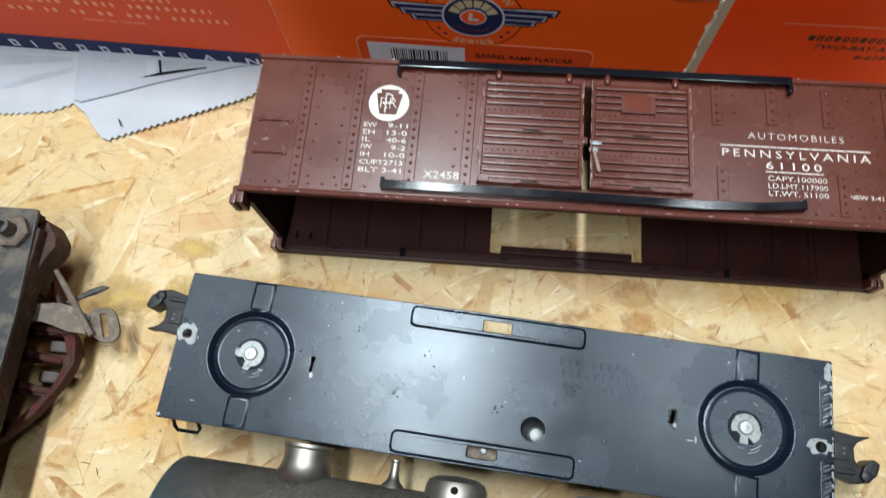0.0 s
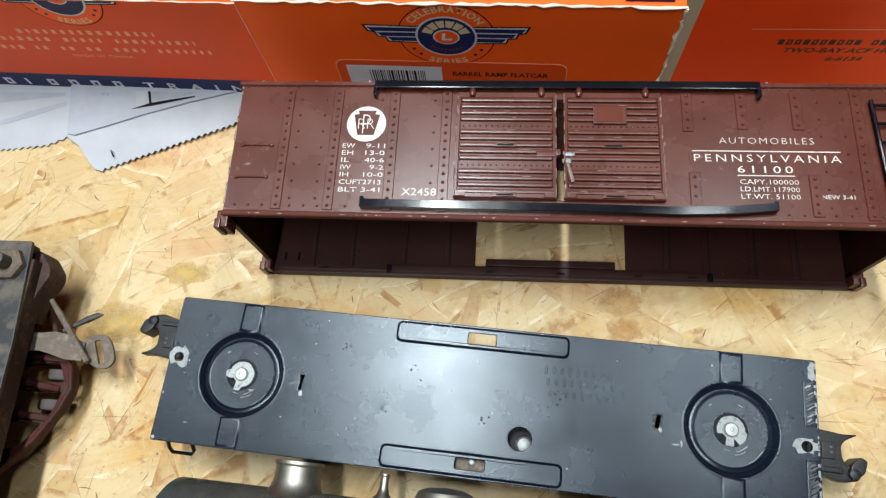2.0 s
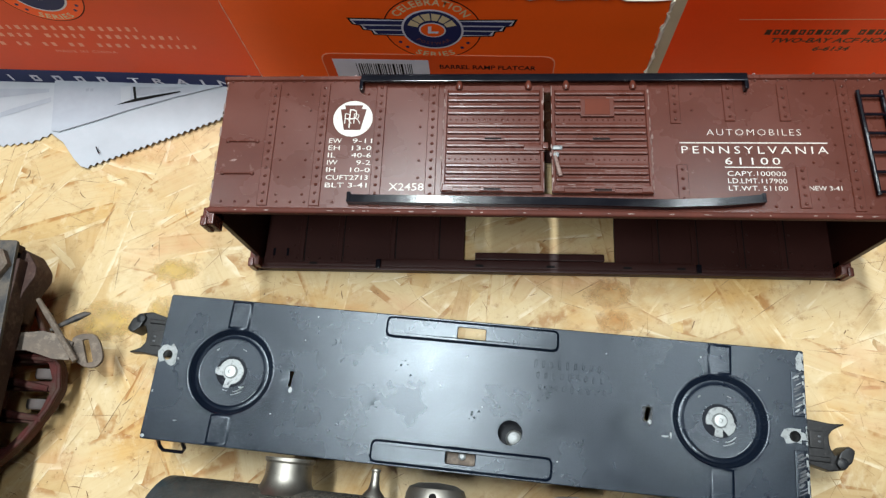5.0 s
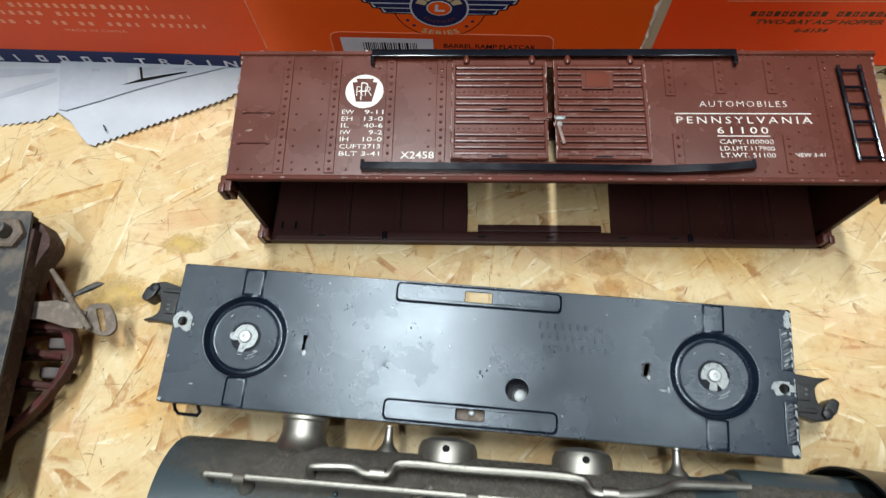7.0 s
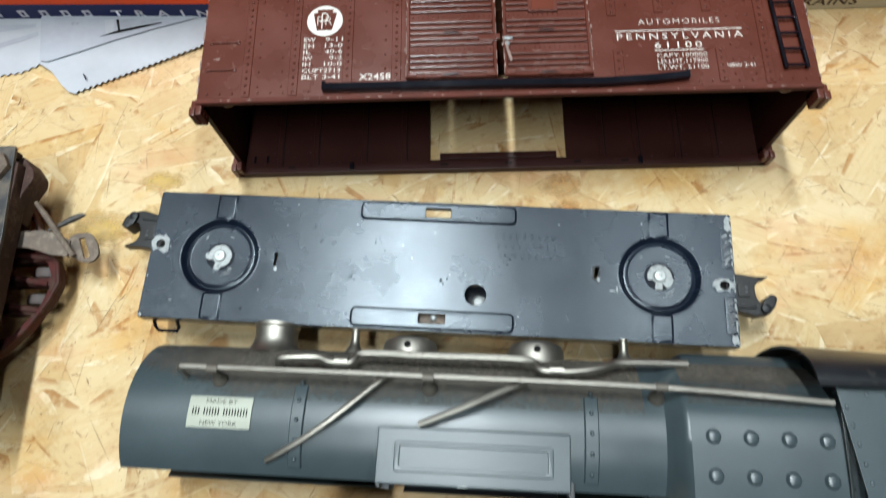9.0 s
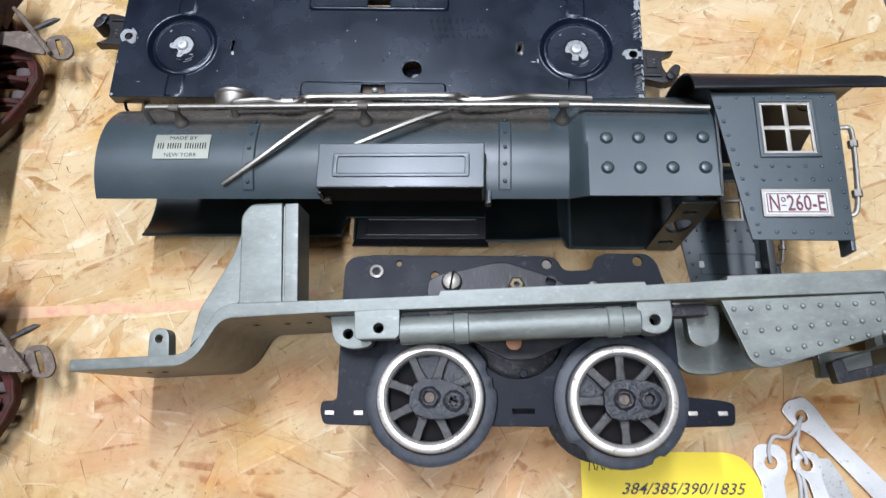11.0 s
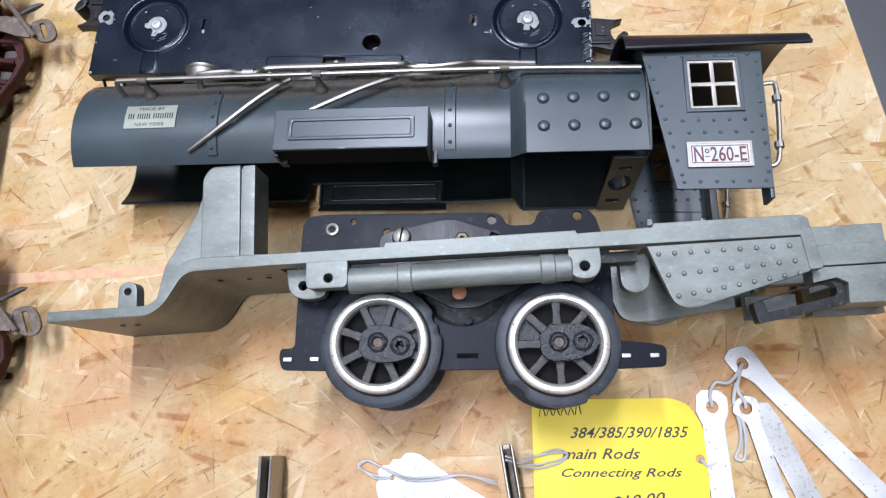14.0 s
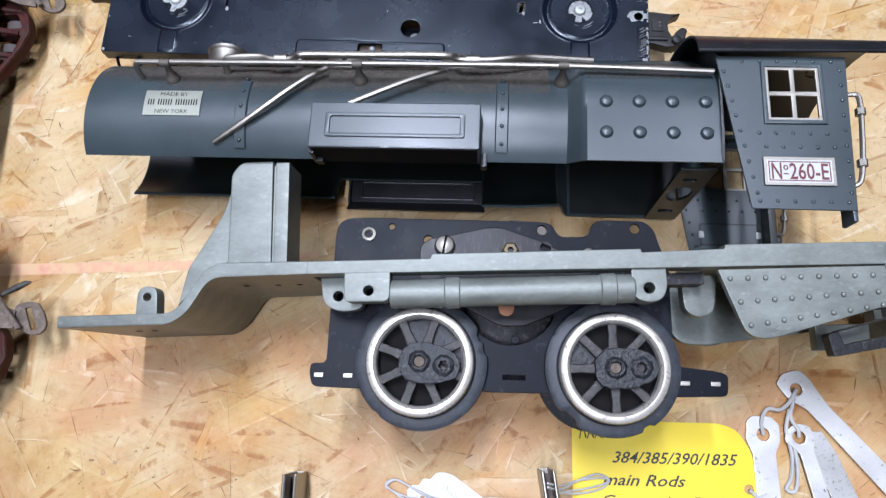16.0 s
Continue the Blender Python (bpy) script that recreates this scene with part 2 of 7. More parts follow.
M_SPOKE = material("dusty_black_spoke", (0.046, 0.043, 0.040), 0.6, vary=0.5, fine=700, coarse=150, bump=1.0, depth=0.0004,
                   second=(0.12, 0.112, 0.10), amount=0.25, second_scale=520)
M_WHITE_PRINT = material("white_stamped_ink", (0.62, 0.58, 0.52), 0.55, vary=0.08, fine=1800, bump=0.0,
                         second=(0.24, 0.12, 0.09), amount=0.22, second_scale=700)
M_BARE = material("bare_chipped_metal", (0.27, 0.28, 0.275), 0.5, metal=0.4, vary=0.25, fine=1500, bump=0.3,
                  second=(0.07, 0.07, 0.08), amount=0.35, second_scale=700)
M_ALU = material("aluminium_rivet", (0.40, 0.41, 0.40), 0.48, metal=0.6, vary=0.15, fine=1500, bump=0.3)
M_ORANGE = material("orange_card", (0.95, 0.108, 0.008), 0.5, vary=0.06, fine=600, coarse=18, bump=0.05, spec=0.25)
M_ORANGE2 = material("orange_glossy_card", (0.72, 0.076, 0.012), 0.42, vary=0.06, fine=600, coarse=18, bump=0.05, spec=0.15)
M_REDCARD = material("red_orange_card", (0.95, 0.066, 0.007), 0.5, vary=0.06, fine=600, coarse=18, bump=0.05, spec=0.25)
M_NAVY = material("navy_print", (0.014, 0.020, 0.085), 0.5, vary=0.12, bump=0.0, spec=0.2)
M_CREAM = material("cream_card", (0.52, 0.45, 0.30), 0.6, vary=0.08, fine=900, bump=0.1)
M_CREAM_INK = material("cream_ink", (0.66, 0.52, 0.30), 0.6, vary=0.1, bump=0.0)
M_CARD_EDGE = material("torn_card_edge", (0.72, 0.64, 0.52), 0.85, vary=0.25, fine=1500, bump=0.5)
# Black of the print; also the painted shade in holes, hollows and wheel gaps.
M_INK_AND_SHADE = material("black_ink_and_shade", (0.010, 0.009, 0.009), 0.8, vary=0.2, bump=0.0, spec=0.1)
M_BROWN_INK = material("brown_black_ink", (0.045, 0.018, 0.010), 0.6, vary=0.2, bump=0.0)
M_PALE_INK = material("pale_lilac_ink", (0.62, 0.60, 0.66), 0.6, vary=0.1, bump=0.0)
M_PALE_ORANGE_INK = material("pale_orange_ink", (0.80, 0.33, 0.20), 0.6, vary=0.1, bump=0.0)
M_RED_INK = material("maroon_ink", (0.13, 0.026, 0.026), 0.5, vary=0.1, bump=0.0)
M_PAPER = material("white_paper", (0.37, 0.38, 0.405), 0.5, vary=0.09, fine=300, coarse=20, bump=0.1)
M_PAPER_GREY = material("grey_printed_paper", (0.32, 0.335, 0.37), 0.5, vary=0.10, fine=300, coarse=30, bump=0.1)
M_BRASS = material("pale_brass_plate", (0.29, 0.30, 0.245), 0.45, metal=0.3, vary=0.12, fine=1500, bump=0.1)
M_RUST = material("rusty_steel", (0.115, 0.085, 0.063), 0.72, vary=0.3, fine=900, coarse=120, bump=0.5,
                  second=(0.20, 0.155, 0.115), amount=0.45, second_scale=260)
M_OXIDE = material("worn_red_oxide_paint", (0.062, 0.014, 0.012), 0.66, spec=0.2, vary=0.4, fine=600, coarse=90, bump=0.8, depth=0.0004,
                   second=(0.050, 0.026, 0.019), amount=0.75, second_scale=140, second_rough=0.7)
M_BROWN_RUST = material("dark_brown_rust", (0.050, 0.027, 0.022), 0.7, vary=0.4, fine=600, coarse=90, bump=0.8, depth=0.0004, spec=0.2,
                        second=(0.095, 0.058, 0.045), amount=0.4, second_scale=220)
M_SOOT = material("dirty_black_plate", (0.026, 0.025, 0.026), 0.5, vary=0.3, fine=700, coarse=60, bump=0.4,
                  second=(0.105, 0.085, 0.066), amount=0.6, second_scale=110, second_rough=0.85)
M_CAST_WHEEL = material("dusty_grey_wheel", (0.066, 0.050, 0.045), 0.7, vary=0.25, fine=900, bump=0.4)
M_YELLOW = material("yellow_card_tag", (0.80, 0.60, 0.018), 0.5, vary=0.04, fine=800, coarse=25, bump=0.08)
M_PLATE_WHITE = material("worn_white_plate", (0.52, 0.52, 0.50), 0.5, vary=0.08, fine=1200, bump=0.1, second=(0.34, 0.33, 0.31), amount=0.15, second_scale=700)
M_WHITE_TAG = material("white_card_tag", (0.76, 0.78, 0.80), 0.6, vary=0.04, bump=0.08)
M_STRING = material("grey_white_string", (0.48, 0.47, 0.45), 0.9, vary=0.25, fine=3000, bump=0.6)
M_PEN = material("dark_pen_ink", (0.030, 0.032, 0.030), 0.6, vary=0.2, bump=0.0)
M_PENCIL = material("grey_pencil", (0.30, 0.31, 0.34), 0.6, vary=0.2, bump=0.0)
M_COPPER = material("copper_brown_bearing", (0.30, 0.14, 0.07), 0.5, metal=0.5, vary=0.2, bump=0.2)
M_BOARD = material("osb_core", (0.42, 0.27, 0.12), 0.7, vary=0.25, fine=300, coarse=40, bump=0.3)
# Near-black for the shell's inside, its shade put into the colour.
M_INSIDE_SHADE = material("black_green_inside_shade", (0.007, 0.010, 0.009), 0.35, vary=0.3, fine=700, coarse=60, bump=0.2)
M_STRAND = strand_material("osb_flakes", [(0.0, (0.465, 0.322, 0.152)), (0.2, (0.498, 0.356, 0.174)), (0.5, (0.520, 0.382, 0.197)),
                                          (0.72, (0.532, 0.398, 0.212)), (0.88, (0.548, 0.422, 0.238)), (0.95, (0.512, 0.350, 0.145)), (1.0, (0.445, 0.300, 0.140))])
M_SPLINTER = strand_material("osb_splinters", [(0.0, (0.11, 0.060, 0.027)), (0.25, (0.24, 0.14, 0.06)), (0.6, (0.36, 0.225, 0.10)), (1.0, (0.43, 0.29, 0.14))], washes=False)
M_STAIN = material("orange_wood_stain", (0.50, 0.235, 0.055), 0.6, vary=0.3, fine=500, coarse=70, bump=0.1,
                   second=(0.57, 0.36, 0.14), amount=0.9, second_scale=110)
M_YELLOW_STAIN = material("yellow_wood_stain", (0.60, 0.40, 0.10), 0.6, vary=0.3, fine=500, coarse=70, bump=0.1,
                          second=(0.57, 0.39, 0.16), amount=0.9, second_scale=110)
M_PINK = material("faded_pink_chalk", (0.60, 0.29, 0.19), 0.75, vary=0.15, fine=700, coarse=60, bump=0.1,
                  second=(0.56, 0.37, 0.20), amount=1.0, second_scale=120)
M_RED_SMEAR = material("red_paint_smear", (0.24, 0.10, 0.06), 0.7, vary=0.2, fine=600, coarse=60, bump=0.1,
                       second=(0.56, 0.36, 0.20), amount=1.1, second_scale=150)
for m_ in (M_STAIN, M_YELLOW_STAIN, M_RED_SMEAR):
    tr = m_.node_tree
    co_, gr_, mp_, nz_ = (tr.nodes.new(k_) for k_ in ("ShaderNodeTexCoord", "ShaderNodeTexGradient", "ShaderNodeMapping", "ShaderNodeTexNoise"))
    gr_.gradient_type = "SPHERICAL"
    mp_.inputs["Location"].default_value, mp_.inputs["Scale"].default_value = (-1, -1, 0), (2, 2, 0)
    nz_.inputs["Scale"].default_value, nz_.inputs["Detail"].default_value = 260, 5
    ad_, rg_ = tr.nodes.new("ShaderNodeMath"), tr.nodes.new("ShaderNodeMapRange")
    for k_, v_ in zip(("From Min", "From Max", "To Min", "To Max"), (0.55, 1.25, 0.0, 0.62)):
        rg_.inputs[k_].default_value = v_
    for a_, b_ in ((co_.outputs["Generated"], mp_.inputs["Vector"]), (mp_.outputs["Vector"], gr_.inputs["Vector"]), (co_.outputs["Object"], nz_.inputs["Vector"]),
                   (gr_.outputs["Fac"], ad_.inputs[0]), (nz_.outputs["Fac"], ad_.inputs[1]), (ad_.outputs[0], rg_.inputs["Value"]), (rg_.outputs["Result"], tr.nodes["Principled BSDF"].inputs["Alpha"])):
        tr.links.new(a_, b_)
M_CONCRETE = material("grey_concrete", (0.22, 0.22, 0.22), 0.8, vary=0.12, fine=60, coarse=3, bump=0.3, depth=0.002)
M_WALL = material("grey_shop_wall", (0.17, 0.17, 0.175), 0.85, vary=0.04, fine=40, coarse=2, bump=0.1, depth=0.001)
M_TIMBER = material("bench_timber", (0.42, 0.28, 0.14), 0.7, vary=0.2, fine=60, coarse=8, bump=0.2, depth=0.001)
M_HOUSING = material("white_lamp_housing", (0.75, 0.75, 0.75), 0.4, vary=0.02, bump=0.0)

# dust thins out towards its borders on the barrel
tr = M_GUN_DUSTY.node_tree
co_, sp_, nz_ = tr.nodes.new("ShaderNodeTexCoord"), tr.nodes.new("ShaderNodeSeparateXYZ"), tr.nodes.new("ShaderNodeTexNoise")
nz_.inputs["Scale"].default_value, nz_.inputs["Detail"].default_value, nz_.inputs["Roughness"].default_value = 430, 9, 0.8
tr.links.new(co_.outputs["Object"], sp_.inputs[0])
tr.links.new(co_.outputs["Object"], nz_.inputs["Vector"])
acc = nz_.outputs["Fac"]
for axis_, lo_, hi_ in (("Z", 0.0250, 0.0205), ("X", -0.122, -0.085), ("X", 0.122, 0.100)):
    rg_, ad_ = tr.nodes.new("ShaderNodeMapRange"), tr.nodes.new("ShaderNodeMath")
    for k_, v_ in zip(("From Min", "From Max", "To Min", "To Max"), (lo_, hi_, -0.34, 0.04)):
        rg_.inputs[k_].default_value = v_
    tr.links.new(sp_.outputs[axis_], rg_.inputs["Value"])
    tr.links.new(acc, ad_.inputs[0])
    tr.links.new(rg_.outputs["Result"], ad_.inputs[1])
    acc = ad_.outputs[0]
cut_ = tr.nodes.new("ShaderNodeMapRange")
for k_, v_ in zip(("From Min", "From Max", "To Min", "To Max"), (0.16, 0.74, 0.0, 0.92)):
    cut_.inputs[k_].default_value = v_
tr.links.new(acc, cut_.inputs["Value"])
tr.links.new(cut_.outputs["Result"], tr.nodes["Principled BSDF"].inputs["Alpha"])

# ---- mesh helpers: bmeshes are drawn in millimetres ----
MM = 0.001


def part(name, bm, mat, parent=None, label="", smooth=35):
    """Links a bmesh (mm) as one mesh object under a thing or a part."""
    if isinstance(bm, bpy.types.Mesh):
        me = bm
    else:
        bmesh.ops.recalc_face_normals(bm, faces=bm.faces)
        bmesh.ops.scale(bm, vec=(MM, MM, MM), verts=bm.verts)
        me = bpy.data.meshes.new(name)
        bm.to_mesh(me)
        bm.free()
    me.materials.clear()
    me.materials.append(mat)
    if smooth:
        for p in me.polygons:
            p.use_smooth = True
        me.set_sharp_from_angle(angle=radians(smooth))
    ob = new(name, me)
    if smooth and len(me.polygons) > 8:
        wn = ob.modifiers.new("even_normals", "WEIGHTED_NORMAL")
        wn.keep_sharp = True
    if parent is not None:
        ob.parent = parent
    if label:
        ob["label"] = label
    return ob


def as_stuff(ob):
    ob["kind"] = "stuff"
    return ob


def thing(name, m, label, category, group="", kind=""):
    ob = new(name)
    ob.empty_display_size = 0.01
    ob.matrix_basis = m
    return tagged(ob, label, category, group, kind)


def mmpose(x, y, z, rx=0, ry=0, rz=0):
    return pose(x * MM, y * MM, z * MM, rx, ry, rz)


def add_box(bm, x0, x1, y0, y1, z0, z1, bev=0.0, seg=2):
    vs = [bm.verts.new((x, y, z)) for x in (x0, x1) for y in (y0, y1) for z in (z0, z1)]
    fs = [bm.faces.new([vs[i] for i in q]) for q in ((0, 1, 3, 2), (4, 6, 7, 5), (0, 4, 5, 1), (2, 3, 7, 6), (0, 2, 6, 4), (1, 5, 7, 3))]
    if bev:
        es = {e for f in fs for e in f.edges}
        bmesh.ops.bevel(bm, geom=list(es), offset=bev, segments=seg, profile=0.5, affect="EDGES")
    return bm


def box(x0, x1, y0, y1, z0, z1, bev=0.0, seg=2):
    return add_box(bmesh.new(), x0, x1, y0, y1, z0, z1, bev, seg)


def add_lathe(bm, prof, n=24, at=(0, 0, 0), axis="z"):
    """prof: (radius, height) pairs from the bottom to the top."""
    def put(r, hgt, a):
        c, s = r * math.cos(a), r * math.sin(a)
        q = {"z": (c, s, hgt), "y": (c, hgt, s), "x": (hgt, c, s)}[axis]
        return bm.verts.new((q[0] + at[0], q[1] + at[1], q[2] + at[2]))
    rings = []
    for r, hgt in prof:
        rings.append([put(0, hgt, 0)] if r < 1e-6 else [put(r, hgt, 2 * math.pi * k / n) for k in range(n)])
    for a, b in zip(rings, rings[1:]):
        for k in range(n):
            if len(a) == 1 and len(b) > 1:
                bm.faces.new((a[0], b[k], b[(k + 1) % n]))
            elif len(b) == 1 and len(a) > 1:
                bm.faces.new((a[k], b[0], a[(k + 1) % n]))
            elif len(a) > 1:
                bm.faces.new((a[k], b[k], b[(k + 1) % n], a[(k + 1) % n]))
    return bm


def lathe(prof, n=24, at=(0, 0, 0), axis="z"):
    return add_lathe(bmesh.new(), prof, n, at, axis)


def dome(bm, x, y, z, r, hgt, n=8, up=1):
    return add_lathe(bm, [(r, 0), (r * 0.8, hgt * 0.65 * up), (r * 0.4, hgt * 0.95 * up), (0, hgt * up)], n, (x, y, z))


def add_tube(bm, pts, r, n=8, cap=True, close=False):
    pts = [Vector(p) for p in pts]
    rings, side = [], None
    for i, p in enumerate(pts):
        a = pts[i - 1] if i or close else p
        b = pts[(i + 1) % len(pts)] if i < len(pts) - 1 or close else p
        d = (b - a).normalized()
        if side is None:
            side = d.orthogonal().normalized()
        side = (side - d * side.dot(d)).normalized()
        oth = d.cross(side)
        rr = r[i] if isinstance(r, (list, tuple)) else r
        rings.append([bm.verts.new(p + (side * math.cos(2 * math.pi * k / n) + oth * math.sin(2 * math.pi * k / n)) * rr) for k in range(n)])
    pairs = list(zip(rings, rings[1:])) + ([(rings[-1], rings[0])] if close else [])
    for a, b in pairs:
        for k in range(n):
            bm.faces.new((a[k], a[(k + 1) % n], b[(k + 1) % n], b[k]))
    if cap and not close:
        bm.faces.new(rings[0][::-1])
        bm.faces.new(rings[-1])
    return bm


def tube(pts, r, n=8):
    return add_tube(bmesh.new(), pts, r, n)


def smooth_path(pts, k=6):
    """A rounded line through the points."""
    pts = [Vector(p) for p in pts]
    out = []
    for i in range(len(pts) - 1):
        p0, p1, p2, p3 = pts[max(i - 1, 0)], pts[i], pts[i + 1], pts[min(i + 2, len(pts) - 1)]
        for j in range(k):
            t = j / k
            out.append(0.5 * ((2 * p1) + (p2 - p0) * t + (2 * p0 - 5 * p1 + 4 * p2 - p3) * t * t + (3 * p1 - p0 - 3 * p2 + p3) * t ** 3))
    return out + [pts[-1]]


def circle(x, y, r, n=20):
    return [(x + r * math.cos(2 * math.pi * k / n), y + r * math.sin(2 * math.pi * k / n)) for k in range(n)]


def rect(x0, x1, y0, y1):
    return [(x0, y0), (x1, y0), (x1, y1), (x0, y1)]


def rounded(pts, r, k=4):
    """The polygon with its corners rounded."""
    out, n = [], len(pts)
    for i in range(n):
        p, a, b = Vector(pts[i]), Vector(pts[i - 1]), Vector(pts[(i + 1) % n])
        rr = r[i] if isinstance(r, (list, tuple)) else r
        if rr <= 0:
            out.append(tuple(p))
            continue
        da, db = (a - p), (b - p)
        q = min(rr, da.length * 0.49, db.length * 0.49)
        s, e = p + da.normalized() * q, p + db.normalized() * q
        for j in range(k + 1):
            t = j / k
            out.append(tuple(s * (1 - t) ** 2 + p * 2 * t * (1 - t) + e * t * t))
    return out


def plate(outline, holes=(), z0=0.0, z1=1.0, bev=0.0):
    """A flat plate (outline in x, y) with holes through it, as a bmesh."""
    cu = bpy.data.curves.new("plate", "CURVE")
    cu.dimensions, cu.fill_mode = "2D", "BOTH"
    cu.extrude, cu.bevel_depth, cu.bevel_resolution, cu.offset = (z1 - z0) / 2 - bev, bev, 1, -bev
    for loop in (outline, *holes):
        sp = cu.splines.new("POLY")
        sp.points.add(len(loop) - 1)
        for q, (x, y) in zip(sp.points, loop):
            q.co = (x, y, 0, 1)
        sp.use_cyclic_u = True
    ob = bpy.data.objects.new("plate", cu)
    me = bpy.data.meshes.new_from_object(ob)
    bm = bmesh.new()
    bm.from_mesh(me)
    bmesh.ops.remove_doubles(bm, verts=bm.verts, dist=0.0005)
    bmesh.ops.translate(bm, vec=(0, 0, (z0 + z1) / 2), verts=bm.verts)
    bpy.data.objects.remove(ob)
    bpy.data.curves.remove(cu)
    bpy.data.meshes.remove(me)
    return bm


def pressed(outline, holes, z, h, slope):
    """A flat pressing: the top face is smaller than the foot, with a rounded shoulder."""
    bm = plate(outline, holes, z - 0.3, z + h)
    xs, ys = [p[0] for p in outline], [p[1] for p in outline]
    cx, cy, hx, hy = (max(xs) + min(xs)) / 2, (max(ys) + min(ys)) / 2, (max(xs) - min(xs)) / 2, (max(ys) - min(ys)) / 2
    for v in bm.verts:
        if v.co.z > z:
            v.co.x, v.co.y = cx + (v.co.x - cx) * (1 - slope / hx), cy + (v.co.y - cy) * (1 - slope / hy)
    rim = [e for e in bm.edges if all(v.co.z > z for v in e.verts) and len(e.link_faces) == 2 and abs(e.link_faces[0].normal.z - e.link_faces[1].normal.z) > 0.2]
    bmesh.ops.bevel(bm, geom=rim, offset=min(0.35, slope * 0.5), segments=2, affect="EDGES", profile=0.5)
    return bm


def turn(bm, m):
    bmesh.ops.transform(bm, matrix=m, verts=bm.verts)
    return bm


def join(*bms):
    out = bmesh.new()
    for b in bms:
        me = bpy.data.meshes.new("tmp")
        b.to_mesh(me)
        out.from_mesh(me)
        b.free()
        bpy.data.meshes.remove(me)
    return out


def lettering(text, width, height, thick=0.06, bold=0.0, spacing=1.0, shear=0.0):
    """Letters as a bmesh in mm, standing on (0, 0), fitted to that width and height."""
    cu = bpy.data.curves.new("letters", "FONT")
    cu.body, cu.size, cu.space_character, cu.offset, cu.shear = text, 1.0, spacing, bold, shear
    cu.resolution_u = 2
    ob = bpy.data.objects.new("letters", cu)
    me = bpy.data.meshes.new_from_object(ob)
    bm = bmesh.new()
    bm.from_mesh(me)
    bpy.data.objects.remove(ob)
    bpy.data.curves.remove(cu)
    bpy.data.meshes.remove(me)
    bmesh.ops.remove_doubles(bm, verts=bm.verts, dist=0.0004)
    xs, ys = [v.co.x for v in bm.verts], [v.co.y for v in bm.verts]
    sx = width / (max(xs) - min(xs)) if width else height / (max(ys) - min(ys))
    sy = height / (max(ys) - min(ys))
    for v in bm.verts:
        v.co = ((v.co.x - min(xs)) * sx, (v.co.y - min(ys)) * sy, thick)
    return bm


def sheet(sections, thick):
    """A bent metal sheet through rows of points, with thickness inwards (rows run the same way)."""
    bm = bmesh.new()
    g = [[Vector(p) for p in row] for row in sections]
    nr, nc = len(g), len(g[0])
    outer, inner = [], []
    for i in range(nr):
        ro, ri = [], []
        for j in range(nc):
            du = g[min(i + 1, nr - 1)][j] - g[max(i - 1, 0)][j]
            dv = g[i][min(j + 1, nc - 1)] - g[i][max(j - 1, 0)]
            nn = du.cross(dv).normalized()
            ro.append(bm.verts.new(g[i][j]))
            ri.append(bm.verts.new(g[i][j] - nn * thick))
        outer.append(ro)
        inner.append(ri)
    for i in range(nr - 1):
        for j in range(nc - 1):
            bm.faces.new((outer[i][j], outer[i + 1][j], outer[i + 1][j + 1], outer[i][j + 1]))
            bm.faces.new((inner[i][j], inner[i][j + 1], inner[i + 1][j + 1], inner[i + 1][j]))
    for i in range(nr - 1):
        for j in (0, nc - 1):
            bm.faces.new((outer[i][j], inner[i][j], inner[i + 1][j], outer[i + 1][j]))
    for j in range(nc - 1):
        for i in (0, nr - 1):
            bm.faces.new((outer[i][j], outer[i][j + 1], inner[i][j + 1], inner[i][j]))
    return bm


def resample(pts, n):
    pts = [Vector(p) for p in pts]
    d = [0.0]
    for a, b in zip(pts, pts[1:]):
        d.append(d[-1] + (b - a).length)
    out = []
    for k in range(n):
        s = d[-1] * k / (n - 1)
        i = max(j for j in range(len(d) - 1) if d[j] <= s + 1e-9)
        t = (s - d[i]) / (d[i + 1] - d[i])
        out.append(pts[i].lerp(pts[i + 1], min(1, t)))
    return out


# ---- room ----
def room_slab(name, x0, x1, y0, y1, z0, z1, mat):
    ob = part(name, box(x0 * 1000, x1 * 1000, y0 * 1000, y1 * 1000, z0 * 1000, z1 * 1000), mat, smooth=0)
    return tagged(ob, kind="structure")


FLOOR_Z = -0.85
room_slab("floor", -2.6, 2.6, -2.6, 2.6, FLOOR_Z - 0.1, FLOOR_Z, M_CONCRETE)
room_slab("ceiling", -2.6, 2.6, -2.6, 2.6, 1.70, 1.80, M_WALL)
room_slab("wall_west", -2.7, -2.6, -2.6, 2.6, FLOOR_Z, 1.70, M_WALL)
room_slab("wall_east", 2.6, 2.7, -2.6, 2.6, FLOOR_Z, 1.70, M_WALL)
room_slab("wall_south", -2.7, 2.7, -2.7, -2.6, FLOOR_Z, 1.70, M_WALL)
room_slab("wall_north", -2.7, 2.7, 2.6, 2.7, FLOOR_Z, 1.70, M_WALL)
# Unseen housings; the added front fill gets one like the tubes.
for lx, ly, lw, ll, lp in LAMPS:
    fx = thing("ceiling_light", pose(lx, ly, 1.612), "white ceiling lamp housing, unseen, one of them over the added fill", "ceiling light", "ceiling lights")
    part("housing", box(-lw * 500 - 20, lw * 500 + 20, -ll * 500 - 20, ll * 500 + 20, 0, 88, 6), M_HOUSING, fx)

# ---- bench with its board of pressed flakes ----
BENCH_TURN = 4.9
bench = thing("workbench", mmpose(237.4, 0, 0, 0, 0, BENCH_TURN), "workbench with a worn oriented strand board top", "workbench")
BX0, BX1, BY0, BY1 = -1150.0, 0.0, -720.0, 480.0
part("board", box(BX0, BX1, BY0, BY1, -15.3, -0.30), M_BOARD, bench, "flake board with a cut edge", smooth=0)
